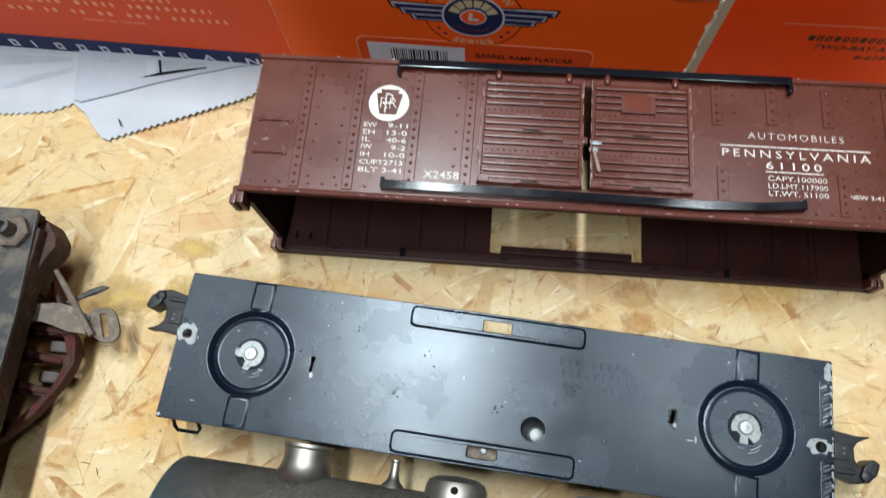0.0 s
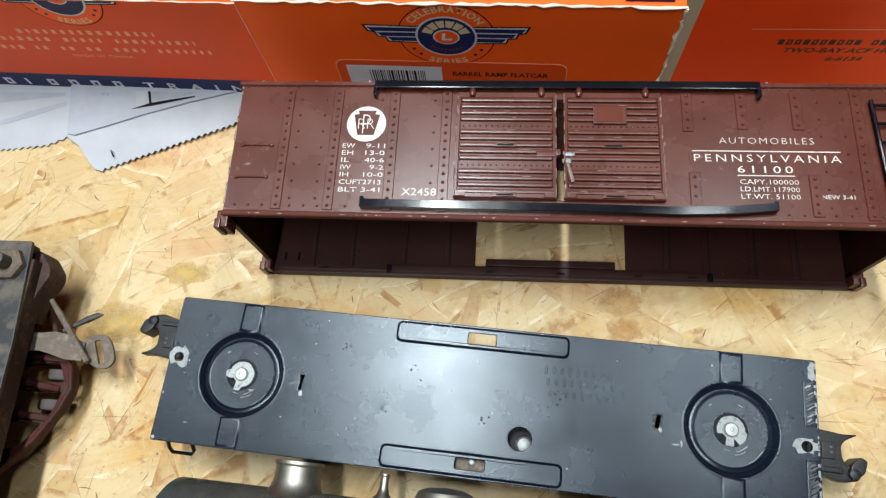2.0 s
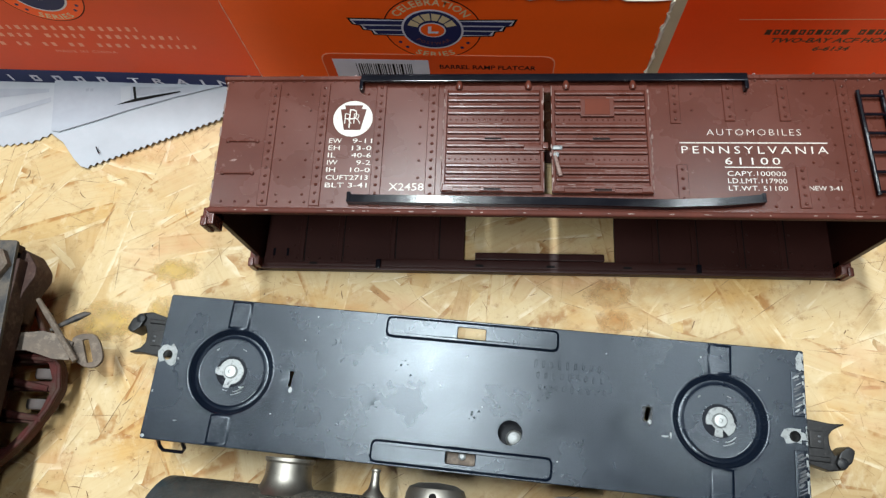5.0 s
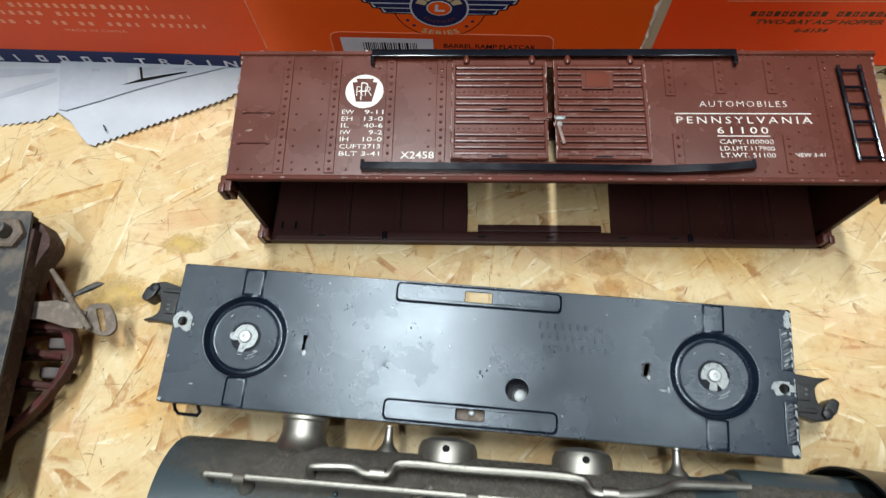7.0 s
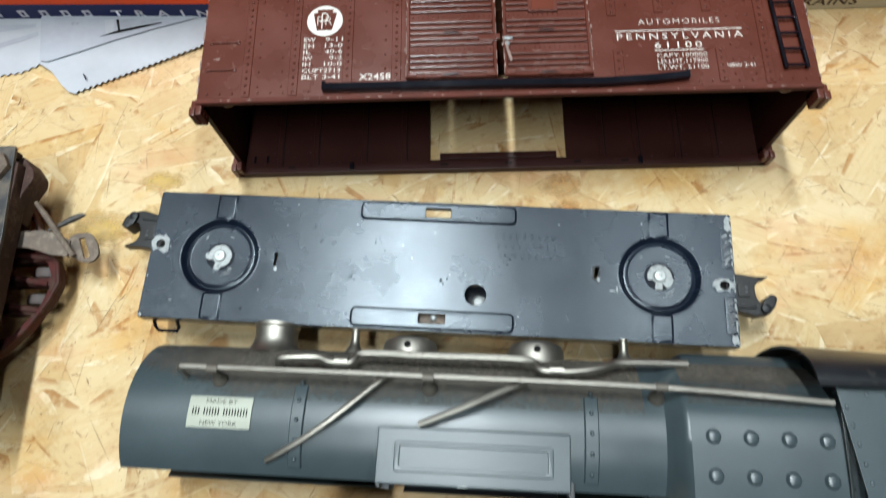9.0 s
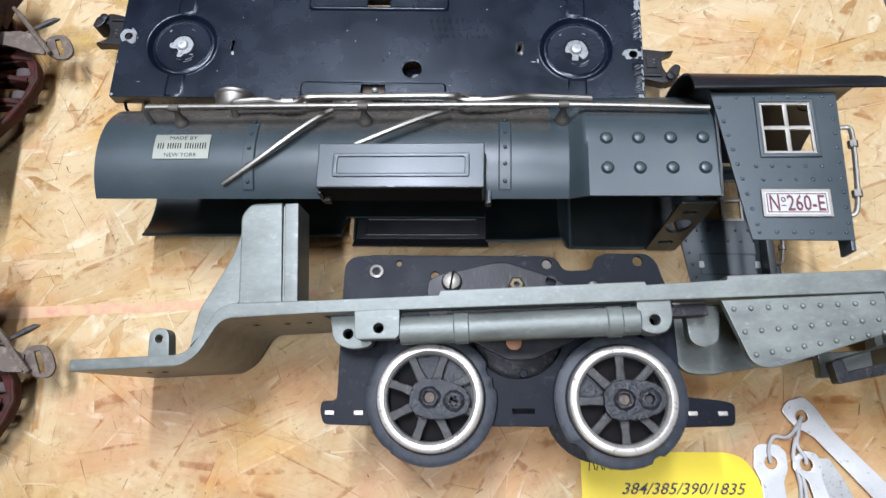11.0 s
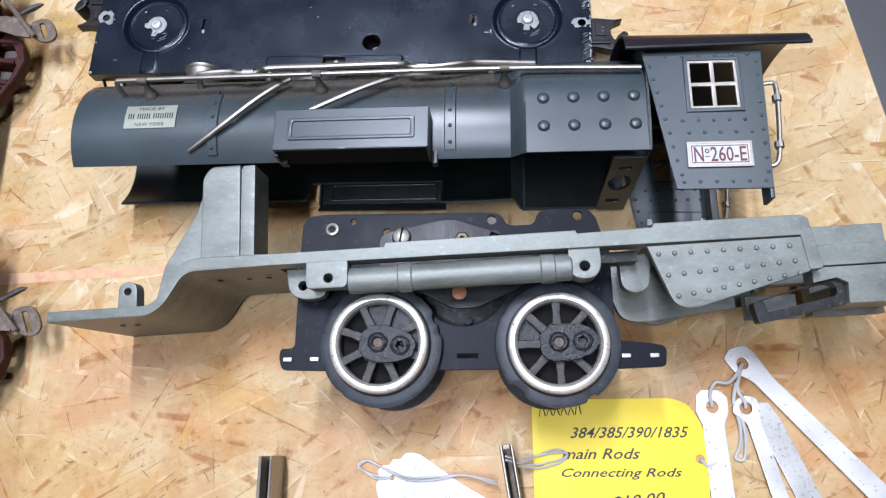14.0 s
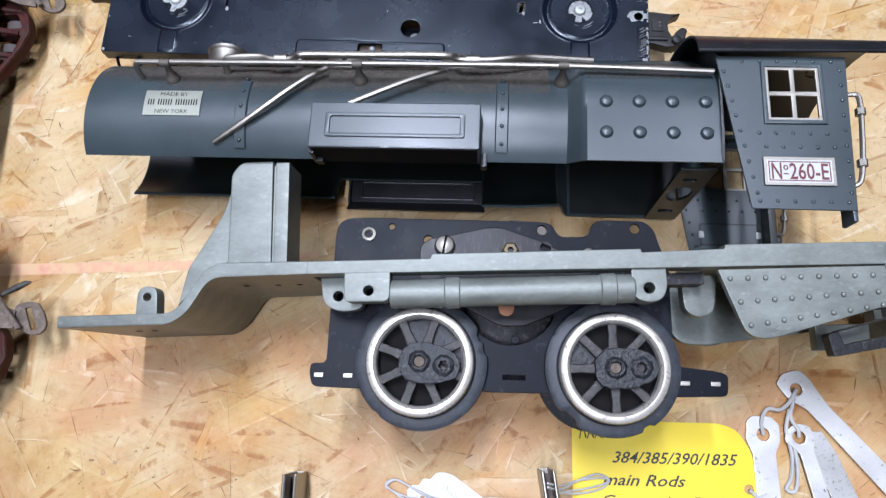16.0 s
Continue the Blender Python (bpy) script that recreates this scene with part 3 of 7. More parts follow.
for lx in (BX0 + 80, BX1 - 80):
    for ly in (BY0 + 80, BY1 - 80):
        part("leg", box(lx - 40, lx + 40, ly - 40, ly + 40, FLOOR_Z * 1000, -15.3, 2), M_TIMBER, bench)


def flakes(name, count, mat, rng, lo, hi, wlo, whi, z0, z1, zone, parent, aim=None, edges=None):
    """Thin wood flakes pressed flat into the board, each an island with its own run of grain."""
    verts, faces, uvs, rims = [], [], [], []
    for k in range(count):
        cx, cy = rng.uniform(zone[0], zone[1]), rng.uniform(zone[2], zone[3])
        ln, wd = rng.uniform(lo, hi), rng.uniform(wlo, whi) ** 1.0
        a = rng.uniform(0, math.pi) if rng.random() < 0.35 else rng.gauss(0.45, 0.55)
        ca, sa = math.cos(a), math.sin(a)
        z = z0 + (z1 - z0) * (k + 0.5) / count
        n = 4
        top = [(-ln / 2 + ln * j / n + rng.uniform(-0.1, 0.1) * ln / n, wd / 2 * (1 + rng.uniform(-0.28, 0.12)) * (0.55 if j in (0, n) and rng.random() < 0.6 else 1)) for j in range(n + 1)]
        bot = [(-ln / 2 + ln * j / n + rng.uniform(-0.1, 0.1) * ln / n, -wd / 2 * (1 + rng.uniform(-0.28, 0.12)) * (0.55 if j in (0, n) and rng.random() < 0.6 else 1)) for j in range(n + 1)]
        ring = top + bot[::-1]
        base, ou, ov = len(verts), rng.uniform(0, 9), rng.uniform(0, 9)
        for (x, y) in ring:
            px, py = cx + x * ca - y * sa, cy + x * sa + y * ca
            px, py = min(max(px, BX0), BX1 - 0.2), min(max(py, BY0), BY1)
            verts.append((px * MM, py * MM, z * MM))
        faces.append(tuple(range(base, base + len(ring)))[::-1])
        uvs += [(ou + x * MM, ov + y * MM) for (x, y) in ring][::-1]
        rims += [(2 * x / ln, 1.0 if q <= n else -1.0) for q, (x, y) in enumerate(ring)][::-1]
        if edges is not None and k > count * 0.35:
            # brown lines of resin along stretches of the outline
            for side in (top, bot, [top[0], bot[0]], [top[-1], bot[-1]]):
                if rng.random() < 0.5:
                    m = len(side) - 1
                    j0 = rng.randrange(0, m)
                    for (xa, ya), (xb, yb) in zip(side[j0:j0 + 2], side[j0 + 1:j0 + 3]):
                        edges.append([(cx + x * ca - y * sa, cy + x * sa + y * ca) for x, y in ((xa, ya), (xb, yb))])
    me = bpy.data.meshes.new(name)
    me.from_pydata(verts, [], faces)
    lay = me.uv_layers.new(name="UVMap")
    lay.data.foreach_set("uv", [c for uv in uvs for c in uv])
    me.uv_layers.new(name="Rim").data.foreach_set("uv", [c for uv in rims for c in uv])
    me.materials.append(mat)
    ob = new(name, me)
    ob.parent = parent
    ob["kind"] = "stuff"
    return ob


rng = random.Random(5)
EDGES = []
flakes("flake_layer", 5200, M_STRAND, rng, 40, 130, 8, 34, -0.28, -0.12, (BX0, BX1, BY0, BY1), bench, edges=EDGES)
flakes("flake_layer", 1700, M_STRAND, rng, 16, 80, 3.0, 15, -0.115, -0.06, (BX0, BX1, BY0, BY1), bench, edges=EDGES)
flakes("splinter_layer", 620, M_SPLINTER, rng, 0.7, 5, 0.16, 0.5, -0.055, -0.03, (-520, 0, -420, 260), bench)
for zone, n in (((-430, -360, -60, 60), 150), ((-400, -330, -230, -150), 90), ((-330, -180, -230, -120), 110), ((-120, -10, -260, -150), 60)):
    flakes("dirt_specks", n, M_SPLINTER, rng, 0.3, 1.3, 0.25, 0.7, -0.03, -0.015, zone, bench)
verts, faces = [], []
for (ax, ay), (bx, by) in EDGES:
    if not (-560 < ax < -3 and -460 < ay < 300 and -560 < bx < -3):
        continue
    d = Vector((bx - ax, by - ay))
    nn = Vector((-d.y, d.x)).normalized() * rng.uniform(0.05, 0.15)
    p0, pm, p1 = Vector((ax, ay)), Vector((ax, ay)) + d * rng.uniform(0.3, 0.7), Vector((ax, ay)) + d * rng.uniform(0.75, 1.0)
    base = len(verts)
    if d.length > 26:
        p1 = p0 + d * (26 / d.length)
        pm = p0.lerp(p1, 0.45)
    verts += [(q.x * MM, q.y * MM, -0.045 * MM) for q in (p0, pm - nn, p1, pm + nn)]
    faces.append((base, base + 1, base + 2, base + 3))
# hairline cracks where flakes have lifted, curved and tapering to both ends
for k in range(760):
    q, a = Vector((rng.uniform(-540, -6), rng.uniform(-420, 280))), rng.gauss(0.3, 0.8)
    bend, step, wide = rng.gauss(0, 0.12), rng.uniform(0.5, 1.7), rng.uniform(0.07, 0.26)
    line = []
    for j in range(5):
        line.append((q.copy(), Vector((-math.sin(a), math.cos(a))) * wide * (0.15, 0.8, 1.0, 0.7, 0.1)[j]))
        q = q + Vector((math.cos(a), math.sin(a))) * step
        a += bend
    base = len(verts)
    for p, w in line:
        verts += [((p.x + w.x) * MM, (p.y + w.y) * MM, -0.04 * MM), ((p.x - w.x) * MM, (p.y - w.y) * MM, -0.04 * MM)]
    faces += [(base + 2 * j + 1, base + 2 * j + 3, base + 2 * j + 2, base + 2 * j) for j in range(4)]
me = bpy.data.meshes.new("flake_edge_layer")
me.from_pydata(verts, [], faces)
me.uv_layers.new(name="UVMap")
me.materials.append(M_SPLINTER)
ob = new("flake_edge_layer", me)
ob.parent = bench
ob["kind"] = "stuff"

# ---- brown boxcar shell lying on its side ----
def boxcar():
    car = thing("toy_boxcar", mmpose(0, 0, 0), "brown metal toy boxcar body lying on its side with white lettering", "toy boxcar")
    X0, X1, Y0, Y1, ZT = -110.5, 133.5, 66.0, 119.0, 60.0
    part("side_wall", plate(rect(X0, X1, Y0, Y1), [rect(-22, 42, 73.5, 114)], ZT - 2, ZT, 0.25), M_BROWN, car)
    # Inner faces use the darkened brown, so their shade is in the colour.
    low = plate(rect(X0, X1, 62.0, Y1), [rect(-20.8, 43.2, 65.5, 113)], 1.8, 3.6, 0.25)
    part("side_wall", low, M_BROWN_SHADED, car, "inner face of the side, brown darkened for shade")
    part("door_guide", box(-16, 38.6, 66.4, 69.6, 0.2, 4.6, 0.4), M_BROWN_SHADED, car)
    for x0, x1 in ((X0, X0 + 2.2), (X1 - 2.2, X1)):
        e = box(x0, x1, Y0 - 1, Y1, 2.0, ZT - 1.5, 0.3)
        part("end_wall", e, M_BROWN_SHADED, car)
    # corner posts and lugs, with corrugated end ribs
    for sx, x in ((-1, X0), (1, X1)):
        for zc in (5.0, 55.0):
            lug = join(box(x - 2.2, x + 2.2, 61.0, 67.5, zc - 4.5, zc + 4.5, 0.6), box(x + sx * 1.2 - 1.2, x + sx * 1.2 + 1.2, 60.2, 64.0, zc - 3, zc + 5.4, 0.5))
            part("corner_lug", lug, M_BROWN, car)
        for k in range(7):
            zz = 8 + k * 7.3
            part("end_rib", lathe([(0, 72), (1.5, 72.5), (1.5, 113), (0, 113.5)], 8, (x, 0, zz), "y"), M_BROWN, car)
    # roof with its overhanging eaves and seam ribs
    prof = [(Y1 - 1, ZT - 1.5), (Y1 + 0.2, ZT + 0.9), (Y1 + 1.6, ZT + 0.9), (Y1 + 8.5, 31.0), (Y1 + 1.6, 1.0), (Y1 - 1, 1.0), (Y1 - 1, 3), (Y1 + 6.5, 31)]
    rf = plate([(y, z) for y, z in prof], [], X0 - 1.2, X1 + 1.2, 0.2)
    turn(rf, Matrix(((0, 0, 1, 0), (1, 0, 0, 0), (0, 1, 0, 0), (0, 0, 0, 1))))
    part("roof", rf, M_BROWN, car)
    for k in range(12):
        x = X0 + 8 + k * 20.8
        seam = bmesh.new()
        add_tube(seam, [(x, Y1 + 1.7, ZT + 0.8), (x, Y1 + 8.7, 31), (x, Y1 + 1.7, 1.2)], 0.6, 6)
        part("roof_seam", seam, M_BROWN, car)
    rv = bmesh.new()
    for k in range(62):
        dome(rv, X0 + 2 + k * 3.95, Y1 - 0.5, ZT + 0.35, 0.42, 0.35, 6)
    as_stuff(part("eave_rivets", rv, M_BROWN, car))
    # sill along the open bottom
    part("sill", box(X0 - 0.5, X1 + 0.5, 65.2, 67.4, ZT - 2.1, ZT + 0.7, 0.8, 4), M_BROWN_EDGE, car)
    part("sill", box(X0 - 0.5, X1 + 0.5, 61.0, 62.8, 0.3, 4.6, 0.4), M_BROWN_SHADED, car)
    # Black bars stand for the shade in the sill's slots; none is cut.
    for x in (-86, -14, 16, 48, 70):
        part("sill_slot", box(x - 1.7, x + 1.7, 63.3, 64.3, 4.2, 4.42, 0.05), M_INK_AND_SHADE, car)
    # riveted seams on the upper side
    def seam_strip(x, y0, y1):
        bm = box(x - 1.9, x + 1.9, y0, y1, ZT - 0.2, ZT + 0.45, 0.2, 1)
        n = max(3, int((y1 - y0) / 3.1))
        for k in range(n):
            dome(bm, x, y0 + (k + 0.5) * (y1 - y0) / n, ZT + 0.34, 0.68, 0.75, 8)
        part("riveted_seam", bm, M_BROWN, car)
    for x in (-91.2, -72.2, -50.6, -31.0, 114.6):
        seam_strip(x, 68.0, 117.5)
    for x, y0, y1 in ((56.0, 101, 117), (57.0, 70.5, 85), (75.0, 102, 117), (94.0, 102, 117), (97.0, 69, 84.5)):
        seam_strip(x, y0, y1)
    pr = bmesh.new()
    for x, dx in ((-86.5, 0), (-77.0, 0), (-55.5, 0), (-35.5, 0), (62.0, 0), (81.0, 0), (101.5, 0), (109.5, 0)):
        for k in range(7):
            y = 72.5 + k * 6.8
            if not (55 < x < 100 and 76 < y < 101) and not (-70 < x < -51 and 74 < y < 112):
                dome(pr, x, y, ZT, 0.52, 0.55, 7)
    for k in range(48):
        x = X0 + 4 + k * 5.1
        if not -61 < x < 84:
            dome(pr, x, 69.6, ZT, 0.52, 0.55, 7)
    as_stuff(part("panel_rivets", pr, M_BROWN, car))
    # two ribbed doors
    for x0, x1, window in ((-27.0, 9.2, False), (11.8, 46.6, True)):
        door = part("door", box(x0, x1, 73.2, 115.6, ZT + 0.4, ZT + 1.5, 0.2), M_BROWN, car, "ribbed sliding door")
        ribs = bmesh.new()
        for k in range(15):
            y = 75.6 + k * 2.62
            if k in (4, 10):
                for q in range(16):
                    dome(ribs, x0 + 2.6 + q * (x1 - x0 - 5.2) / 15, y, ZT + 1.5, 0.36, 0.4, 6)
                continue
            add_box(ribs, x0 + 1.5, x1 - 1.5, y - 0.78, y + 0.78, ZT + 1.4, ZT + 2.6, 0.4, 2)
        part("ribs", ribs, M_BROWN, door)
        fr = bmesh.new()
        for a, b in ((x0, x0 + 1.4), (x1 - 1.4, x1)):
            add_box(fr, a, b, 73.2, 115.6, ZT + 1.4, ZT + 2.3, 0.25, 1)
        add_box(fr, x0, x1, 73.2, 75.0, ZT + 1.4, ZT + 2.2, 0.25, 1)
        add_box(fr, x0, x1, 113.2, 115.6, ZT + 1.4, ZT + 2.2, 0.25, 1)
        for xx in (x0 + 2.4, x1 - 2.4):
            add_box(fr, xx - 1.9, xx + 1.9, 73.4, 76.0, ZT + 1.8, ZT + 2.5, 0.2, 1)
        part("door_frame", fr, M_BROWN, door)
        for xx in (x0 + 5.5, x1 - 5.5):
            part("door_roller", lathe([(0, 113.4), (0.9, 113.6), (1.3, 114.4), (1.3, 115.6), (0.8, 117.0), (0, 117.2)], 12, (xx, 0, ZT + 2.4), "y"), M_BROWN, door)
        xm = (x0 + x1) / 2
        for yy in (93.8, 74.3):
            grip = part("slot_handle", box(xm - 4.2, xm + 4.2, yy - 0.8, yy + 0.9, ZT + 1.8, ZT + 2.7, 0.25), M_BROWN, door)
            # Flat black bar painted as the shade in the slot.
            part("finger_slot", box(xm - 3.0, xm + 3.0, yy - 0.55, yy + 0.1, ZT + 2.65, ZT + 2.74, 0.02), M_INK_AND_SHADE, grip)
            part("rubbed_bar", box(xm - 3.0, xm + 3.0, yy + 0.25, yy + 0.7, ZT + 2.65, ZT + 2.95, 0.1), M_BROWN, grip)
        rd = random.Random(int(x0) + 50)
        for xx in (x0 + 0.15, x1 - 0.15):
            y = 73.8
            while y < 115:
                ln = rd.uniform(1.5, 6)
                part("rubbed_edge", box(xx - 0.14, xx + 0.14, y, min(115.4, y + ln), ZT + 2.1, ZT + 2.42, 0.1), M_WORN, door)
                y += ln + rd.uniform(0.6, 5)
        for k in range(16):
            xx, y = rd.uniform(x0 + 2, x1 - 7), 75.6 + rd.choice((0, 1, 2, 3, 5, 6, 8, 9, 11, 12, 13)) * 2.62 + 0.42
            part("rubbed_edge", box(xx, xx + rd.uniform(0.8, 4.5), y - 0.09, y + 0.09, ZT + 2.56, ZT + 2.63, 0.02), M_WORN, door)
        if window:
            part("placard_board", box(22.2, 34.2, 102.6, 109.8, ZT + 1.6, ZT + 2.7, 0.3), M_BROWN, door)
            part("placard", box(23.8, 32.6, 103.2, 109.4, ZT + 2.6, ZT + 2.9, 0.1), M_BROWN_RED, door, "plain red-brown placard")
            la = join(box(12.0, 15.6, 89.2, 90.9, ZT + 2.2, ZT + 3.2, 0.5), lathe([(0, 0), (1.0, 0), (1.0, 0.9), (0, 1.2)], 12, (13.3, 87.0, ZT + 2.8)))
            lt = part("latch", la, M_BARE, door, "chipped bare metal latch")
            part("latch_arm", tube(smooth_path([(13.0, 88.2, ZT + 3.1), (13.2, 85.4, ZT + 3.3), (14.0, 82.0, ZT + 3.2), (14.8, 79.2, ZT + 2.9)]), 0.7, 8), M_WORN, lt)
        else:
            part("latch_plate", join(box(2.0, 9.6, 89.0, 91.2, ZT + 2.1, ZT + 3.0, 0.3), box(8.6, 10.6, 89.4, 91.8, ZT + 2, ZT + 3.6, 0.3)), M_BROWN, door)
    # door tracks, the lower one slightly bowed at its end
    pts = [(-59.5, 70.2), (-20, 70.0), (20, 69.8), (50, 69.4), (70, 70.2), (83, 71.6)]
    bm = bmesh.new()
    lshape = [(-1.5, ZT + 0.2), (-0.7, ZT + 0.2), (-0.7, ZT + 2.2), (1.3, ZT + 2.2), (1.3, ZT + 3.0), (-1.5, ZT + 3.0)]
    rows = [[bm.verts.new((x, y + dy, z)) for dy, z in lshape] for x, y in pts]
    for ra, rb_ in zip(rows, rows[1:]):
        for k in range(6):
            bm.faces.new((ra[k], ra[(k + 1) % 6], rb_[(k + 1) % 6], rb_[k]))
    bm.faces.new(rows[0])
    bm.faces.new(rows[-1][::-1])
    add_box(bm, -60.0, -58.6, 68.7, 72.6, ZT, ZT + 3.1, 0.2, 1)
    add_box(bm, 81.8, 83.2, 70.0, 73.4, ZT, ZT + 3.1, 0.2, 1)
    part("door_track", bm, M_GLOSS_BLACK, car, "gloss black door track, bowed at one end")
    bm = join(box(-58.4, 81.6, 116.9, 119.6, ZT + 2.2, ZT + 3.2, 0.3), box(-58.4, 81.6, 118.9, 120.0, ZT + 0.2, ZT + 3.2, 0.3), box(-58.8, -57.4, 113.8, 118, ZT, ZT + 3.1, 0.3), box(80.4, 81.8, 113.8, 118, ZT, ZT + 3.1, 0.3))
    part("door_track", bm, M_GLOSS_BLACK, car, "gloss black door track")
    # rubbed patches on the edges
    rw = random.Random(9)
    for k in range(26):
        x, w = rw.uniform(X0, X1), rw.uniform(0.3, 1.6)
        zc = ZT + 0.72
        pts = [(x + w * math.cos(2 * math.pi * q / 7) * rw.uniform(0.5, 1.2), 66.1 + rw.uniform(0.12, 0.35) * math.sin(2 * math.pi * q / 7)) for q in range(7)]
        part("worn_patch", plate(pts, [], zc, zc + 0.03), M_WORN, car, smooth=0)
    for k in range(18):
        x, y = rw.choice((-27.0, 9.2, 11.8, 46.6)) + rw.uniform(-0.5, 0.5), rw.uniform(74, 115)
        pts = [(x + rw.uniform(0.2, 0.45) * math.cos(2 * math.pi * q / 6), y + rw.uniform(0.5, 1.4) * math.sin(2 * math.pi * q / 6)) for q in range(6)]
        part("worn_patch", plate(pts, [], ZT + 2.31, ZT + 2.34), M_WORN, car, smooth=0)
    # fine scratches and rub marks on the side
    rk = random.Random(21)
    for k in range(30):
        x, y = rk.choice((rk.uniform(-108, -40), rk.uniform(52, 128))), rk.uniform(71, 116)
        if -70 < x < -46 and y < 113 or 54 < x < 110 and 73 < y < 100:
            continue
        a, ln = rk.uniform(-0.6, 0.6), rk.uniform(0.6, 3.4)
        part("scratch", tube([(x, y, ZT), (x + ln * math.cos(a), y + ln * math.sin(a), ZT)], rk.uniform(0.04, 0.1), 4), M_WORN, car)
    part("rubbed_patch", plate([(-105.6, 85.6), (-103.8, 86.4), (-102.6, 86.2), (-103.6, 85.4)], [], ZT + 0.01, ZT + 0.04), M_WORN, car, smooth=0)
    for sx, x in ((-1, X0), (1, X1)):
        for k in range(12):
            y = rk.uniform(67, 117)
            part("worn_patch", box(x - 0.35, x + 0.35, y, y + rk.uniform(0.8, 4), ZT - 0.6, ZT + 0.05, 0.1), M_WORN, car)
    # ladder and grab irons
    lad = part("ladder", join(*[tube([(xa, 113.5, ZT + 1.5), (xb, 73.5, ZT + 1.5)], 0.75, 8) for xa, xb in ((119.2, 120.6), (127.2, 128.8))]), M_GLOSS_BLACK, car, "black ladder")
    for k in range(6):
        y = 74.6 + k * 7.3
        xs = 120.6 - (y - 73.5) / 40 * 1.4
        part("rung", tube([(xs, y, ZT + 2.0), (xs + 8.2, y, ZT + 2.0)], 0.6, 8), M_GLOSS_BLACK, lad)
    for y, dx in ((93.5, 0), (80.5, 0.4)):
        part("grab_iron", tube([(-107 - dx, y, ZT), (-107 - dx, y, ZT + 0.45), (-95.8 - dx, y, ZT + 0.45), (-95.8 - dx, y, ZT)], 0.36, 8), M_BROWN, car)
        for xx in (-107 - dx, -95.8 - dx):
            part("grab_bolt", dome(bmesh.new(), xx, y, ZT, 0.85, 0.8, 8), M_BROWN, car)
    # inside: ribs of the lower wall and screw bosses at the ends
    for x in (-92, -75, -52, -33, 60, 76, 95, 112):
        part("inner_rib", box(x - 1.2, x + 1.2, 64.6, 117, 3.4, 4.1, 0.3), M_BROWN_SHADED, car)
        part("inner_seam", box(x + 1.3, x + 1.75, 64.6, 117, 3.55, 3.68, 0.02), M_INK_AND_SHADE, car)
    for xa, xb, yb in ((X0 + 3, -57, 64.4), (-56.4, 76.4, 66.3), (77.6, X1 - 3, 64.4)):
        part("inner_lip", box(xa, xb, 62.6, yb, 3.4, 4.3, 0.35), M_BROWN_SHADED, car)
    ri = bmesh.new()
    for k in range(46):
        x = X0 + 6 + k * 5.2
        if not -60 < x < 79:
            dome(ri, x, 66.2, 3.6, 0.55, 0.5, 7)
    for x in (-92, -75, 95, 112):
        for k in range(5):
            for dx in (-3.2, 3.2):
                dome(ri, x + dx, 72 + 7.5 * k, 3.6, 0.55, 0.5, 7)
    as_stuff(part("inner_rivets", ri, M_BROWN_SHADED, car))
    for x in (X0 + 8, X1 - 8):
        part("screw_boss", lathe([(0, 71.5), (1.2, 71.5), (1.4, 71.2), (3.0, 71.2), (3.0, 84), (0, 84)], 16, (x, 0, 50), "y"), M_BROWN, car)
    for x in (-104, -98):
        part("slot_mark", box(x - 0.5, x + 0.5, 67, 70.5, 3.5, 4.0, 0.1), M_GLOSS_BLACK, car)
    for x in (-57.5, 77):
        part("clip_notch", box(x - 1, x + 1, 61.6, 65.5, 3.5, 5.6, 0.3), M_GLOSS_BLACK, car)
    # white stamped data
    def say(text, x, y, w, hgt, **kw):
        part("lettering", turn(lettering(text, w, hgt, 0.05, **kw), Matrix.Translation((x, y, ZT))), M_WHITE_PRINT, car, smooth=0)
    rows = [("EW", "9-11"), ("EH", "13-0"), ("IL", "40-6"), ("IW", "9-2"), ("IH", "10-0")]
    for k, (a, b) in enumerate(rows):
        y = 93.0 - k * 2.92
        wa = {"EW": 4.7, "EH": 4.2, "IL": 3.0, "IW": 3.8, "IH": 3.2}[a]
        wb = {4: 7.2, 3: 5.2}[len(b)]
        say(a, -68.9, y, wa, 1.85, bold=-0.002)
        say(b, -53.0 - wb, y, wb, 1.85, bold=-0.002)
    say("CUFT2713", -68.9, 78.3, 15.4, 1.85, bold=0.004)
    say("BLT 3-41", -68.9, 75.3, 15.2, 1.85, bold=0.004)
    say("X2458", -45.8, 74.3, 12.6, 2.9, bold=0.005)
    say("AUTOMOBILES", 66.4, 96.5, 32.2, 2.4, bold=-0.016, spacing=1.25)
    say("PENNSYLVANIA", 57.3, 89.4, 49.6, 2.85, bold=-0.004, spacing=1.4)
    say("61100", 71.8, 85.2, 18.6, 2.7, bold=0.0, spacing=1.35)
    part("line", box(56.8, 107.0, 93.35, 93.75, ZT, ZT + 0.06), M_WHITE_PRINT, car, smooth=0)
    part("line", box(71.6, 90.8, 84.0, 84.35, ZT, ZT + 0.06), M_WHITE_PRINT, car, smooth=0)
    for k, s in enumerate(("CAPY.100000", "LD.LMT.117900", "LT.WT. 51100")):
        say(s, 72.2, 80.9 - k * 2.75, 19.6, 1.8, bold=-0.006)
    say("NEW 3-41", 98.8, 75.7, 10.8, 1.6)
    disc = part("emblem", plate(circle(-60.8, 103.0, 7.4, 32), [], ZT + 0.01, ZT + 0.06), M_WHITE_PRINT, car, "white disc with a keystone shape", smooth=0)
    key = [(-60.8 + a, 103 + b) for a, b in ((-3.5, 5.6), (3.5, 5.6), (3.0, 4.1), (4.9, 3.9), (3.1, -4.7), (-3.1, -4.7), (-4.9, 3.9), (-3.0, 4.1))]
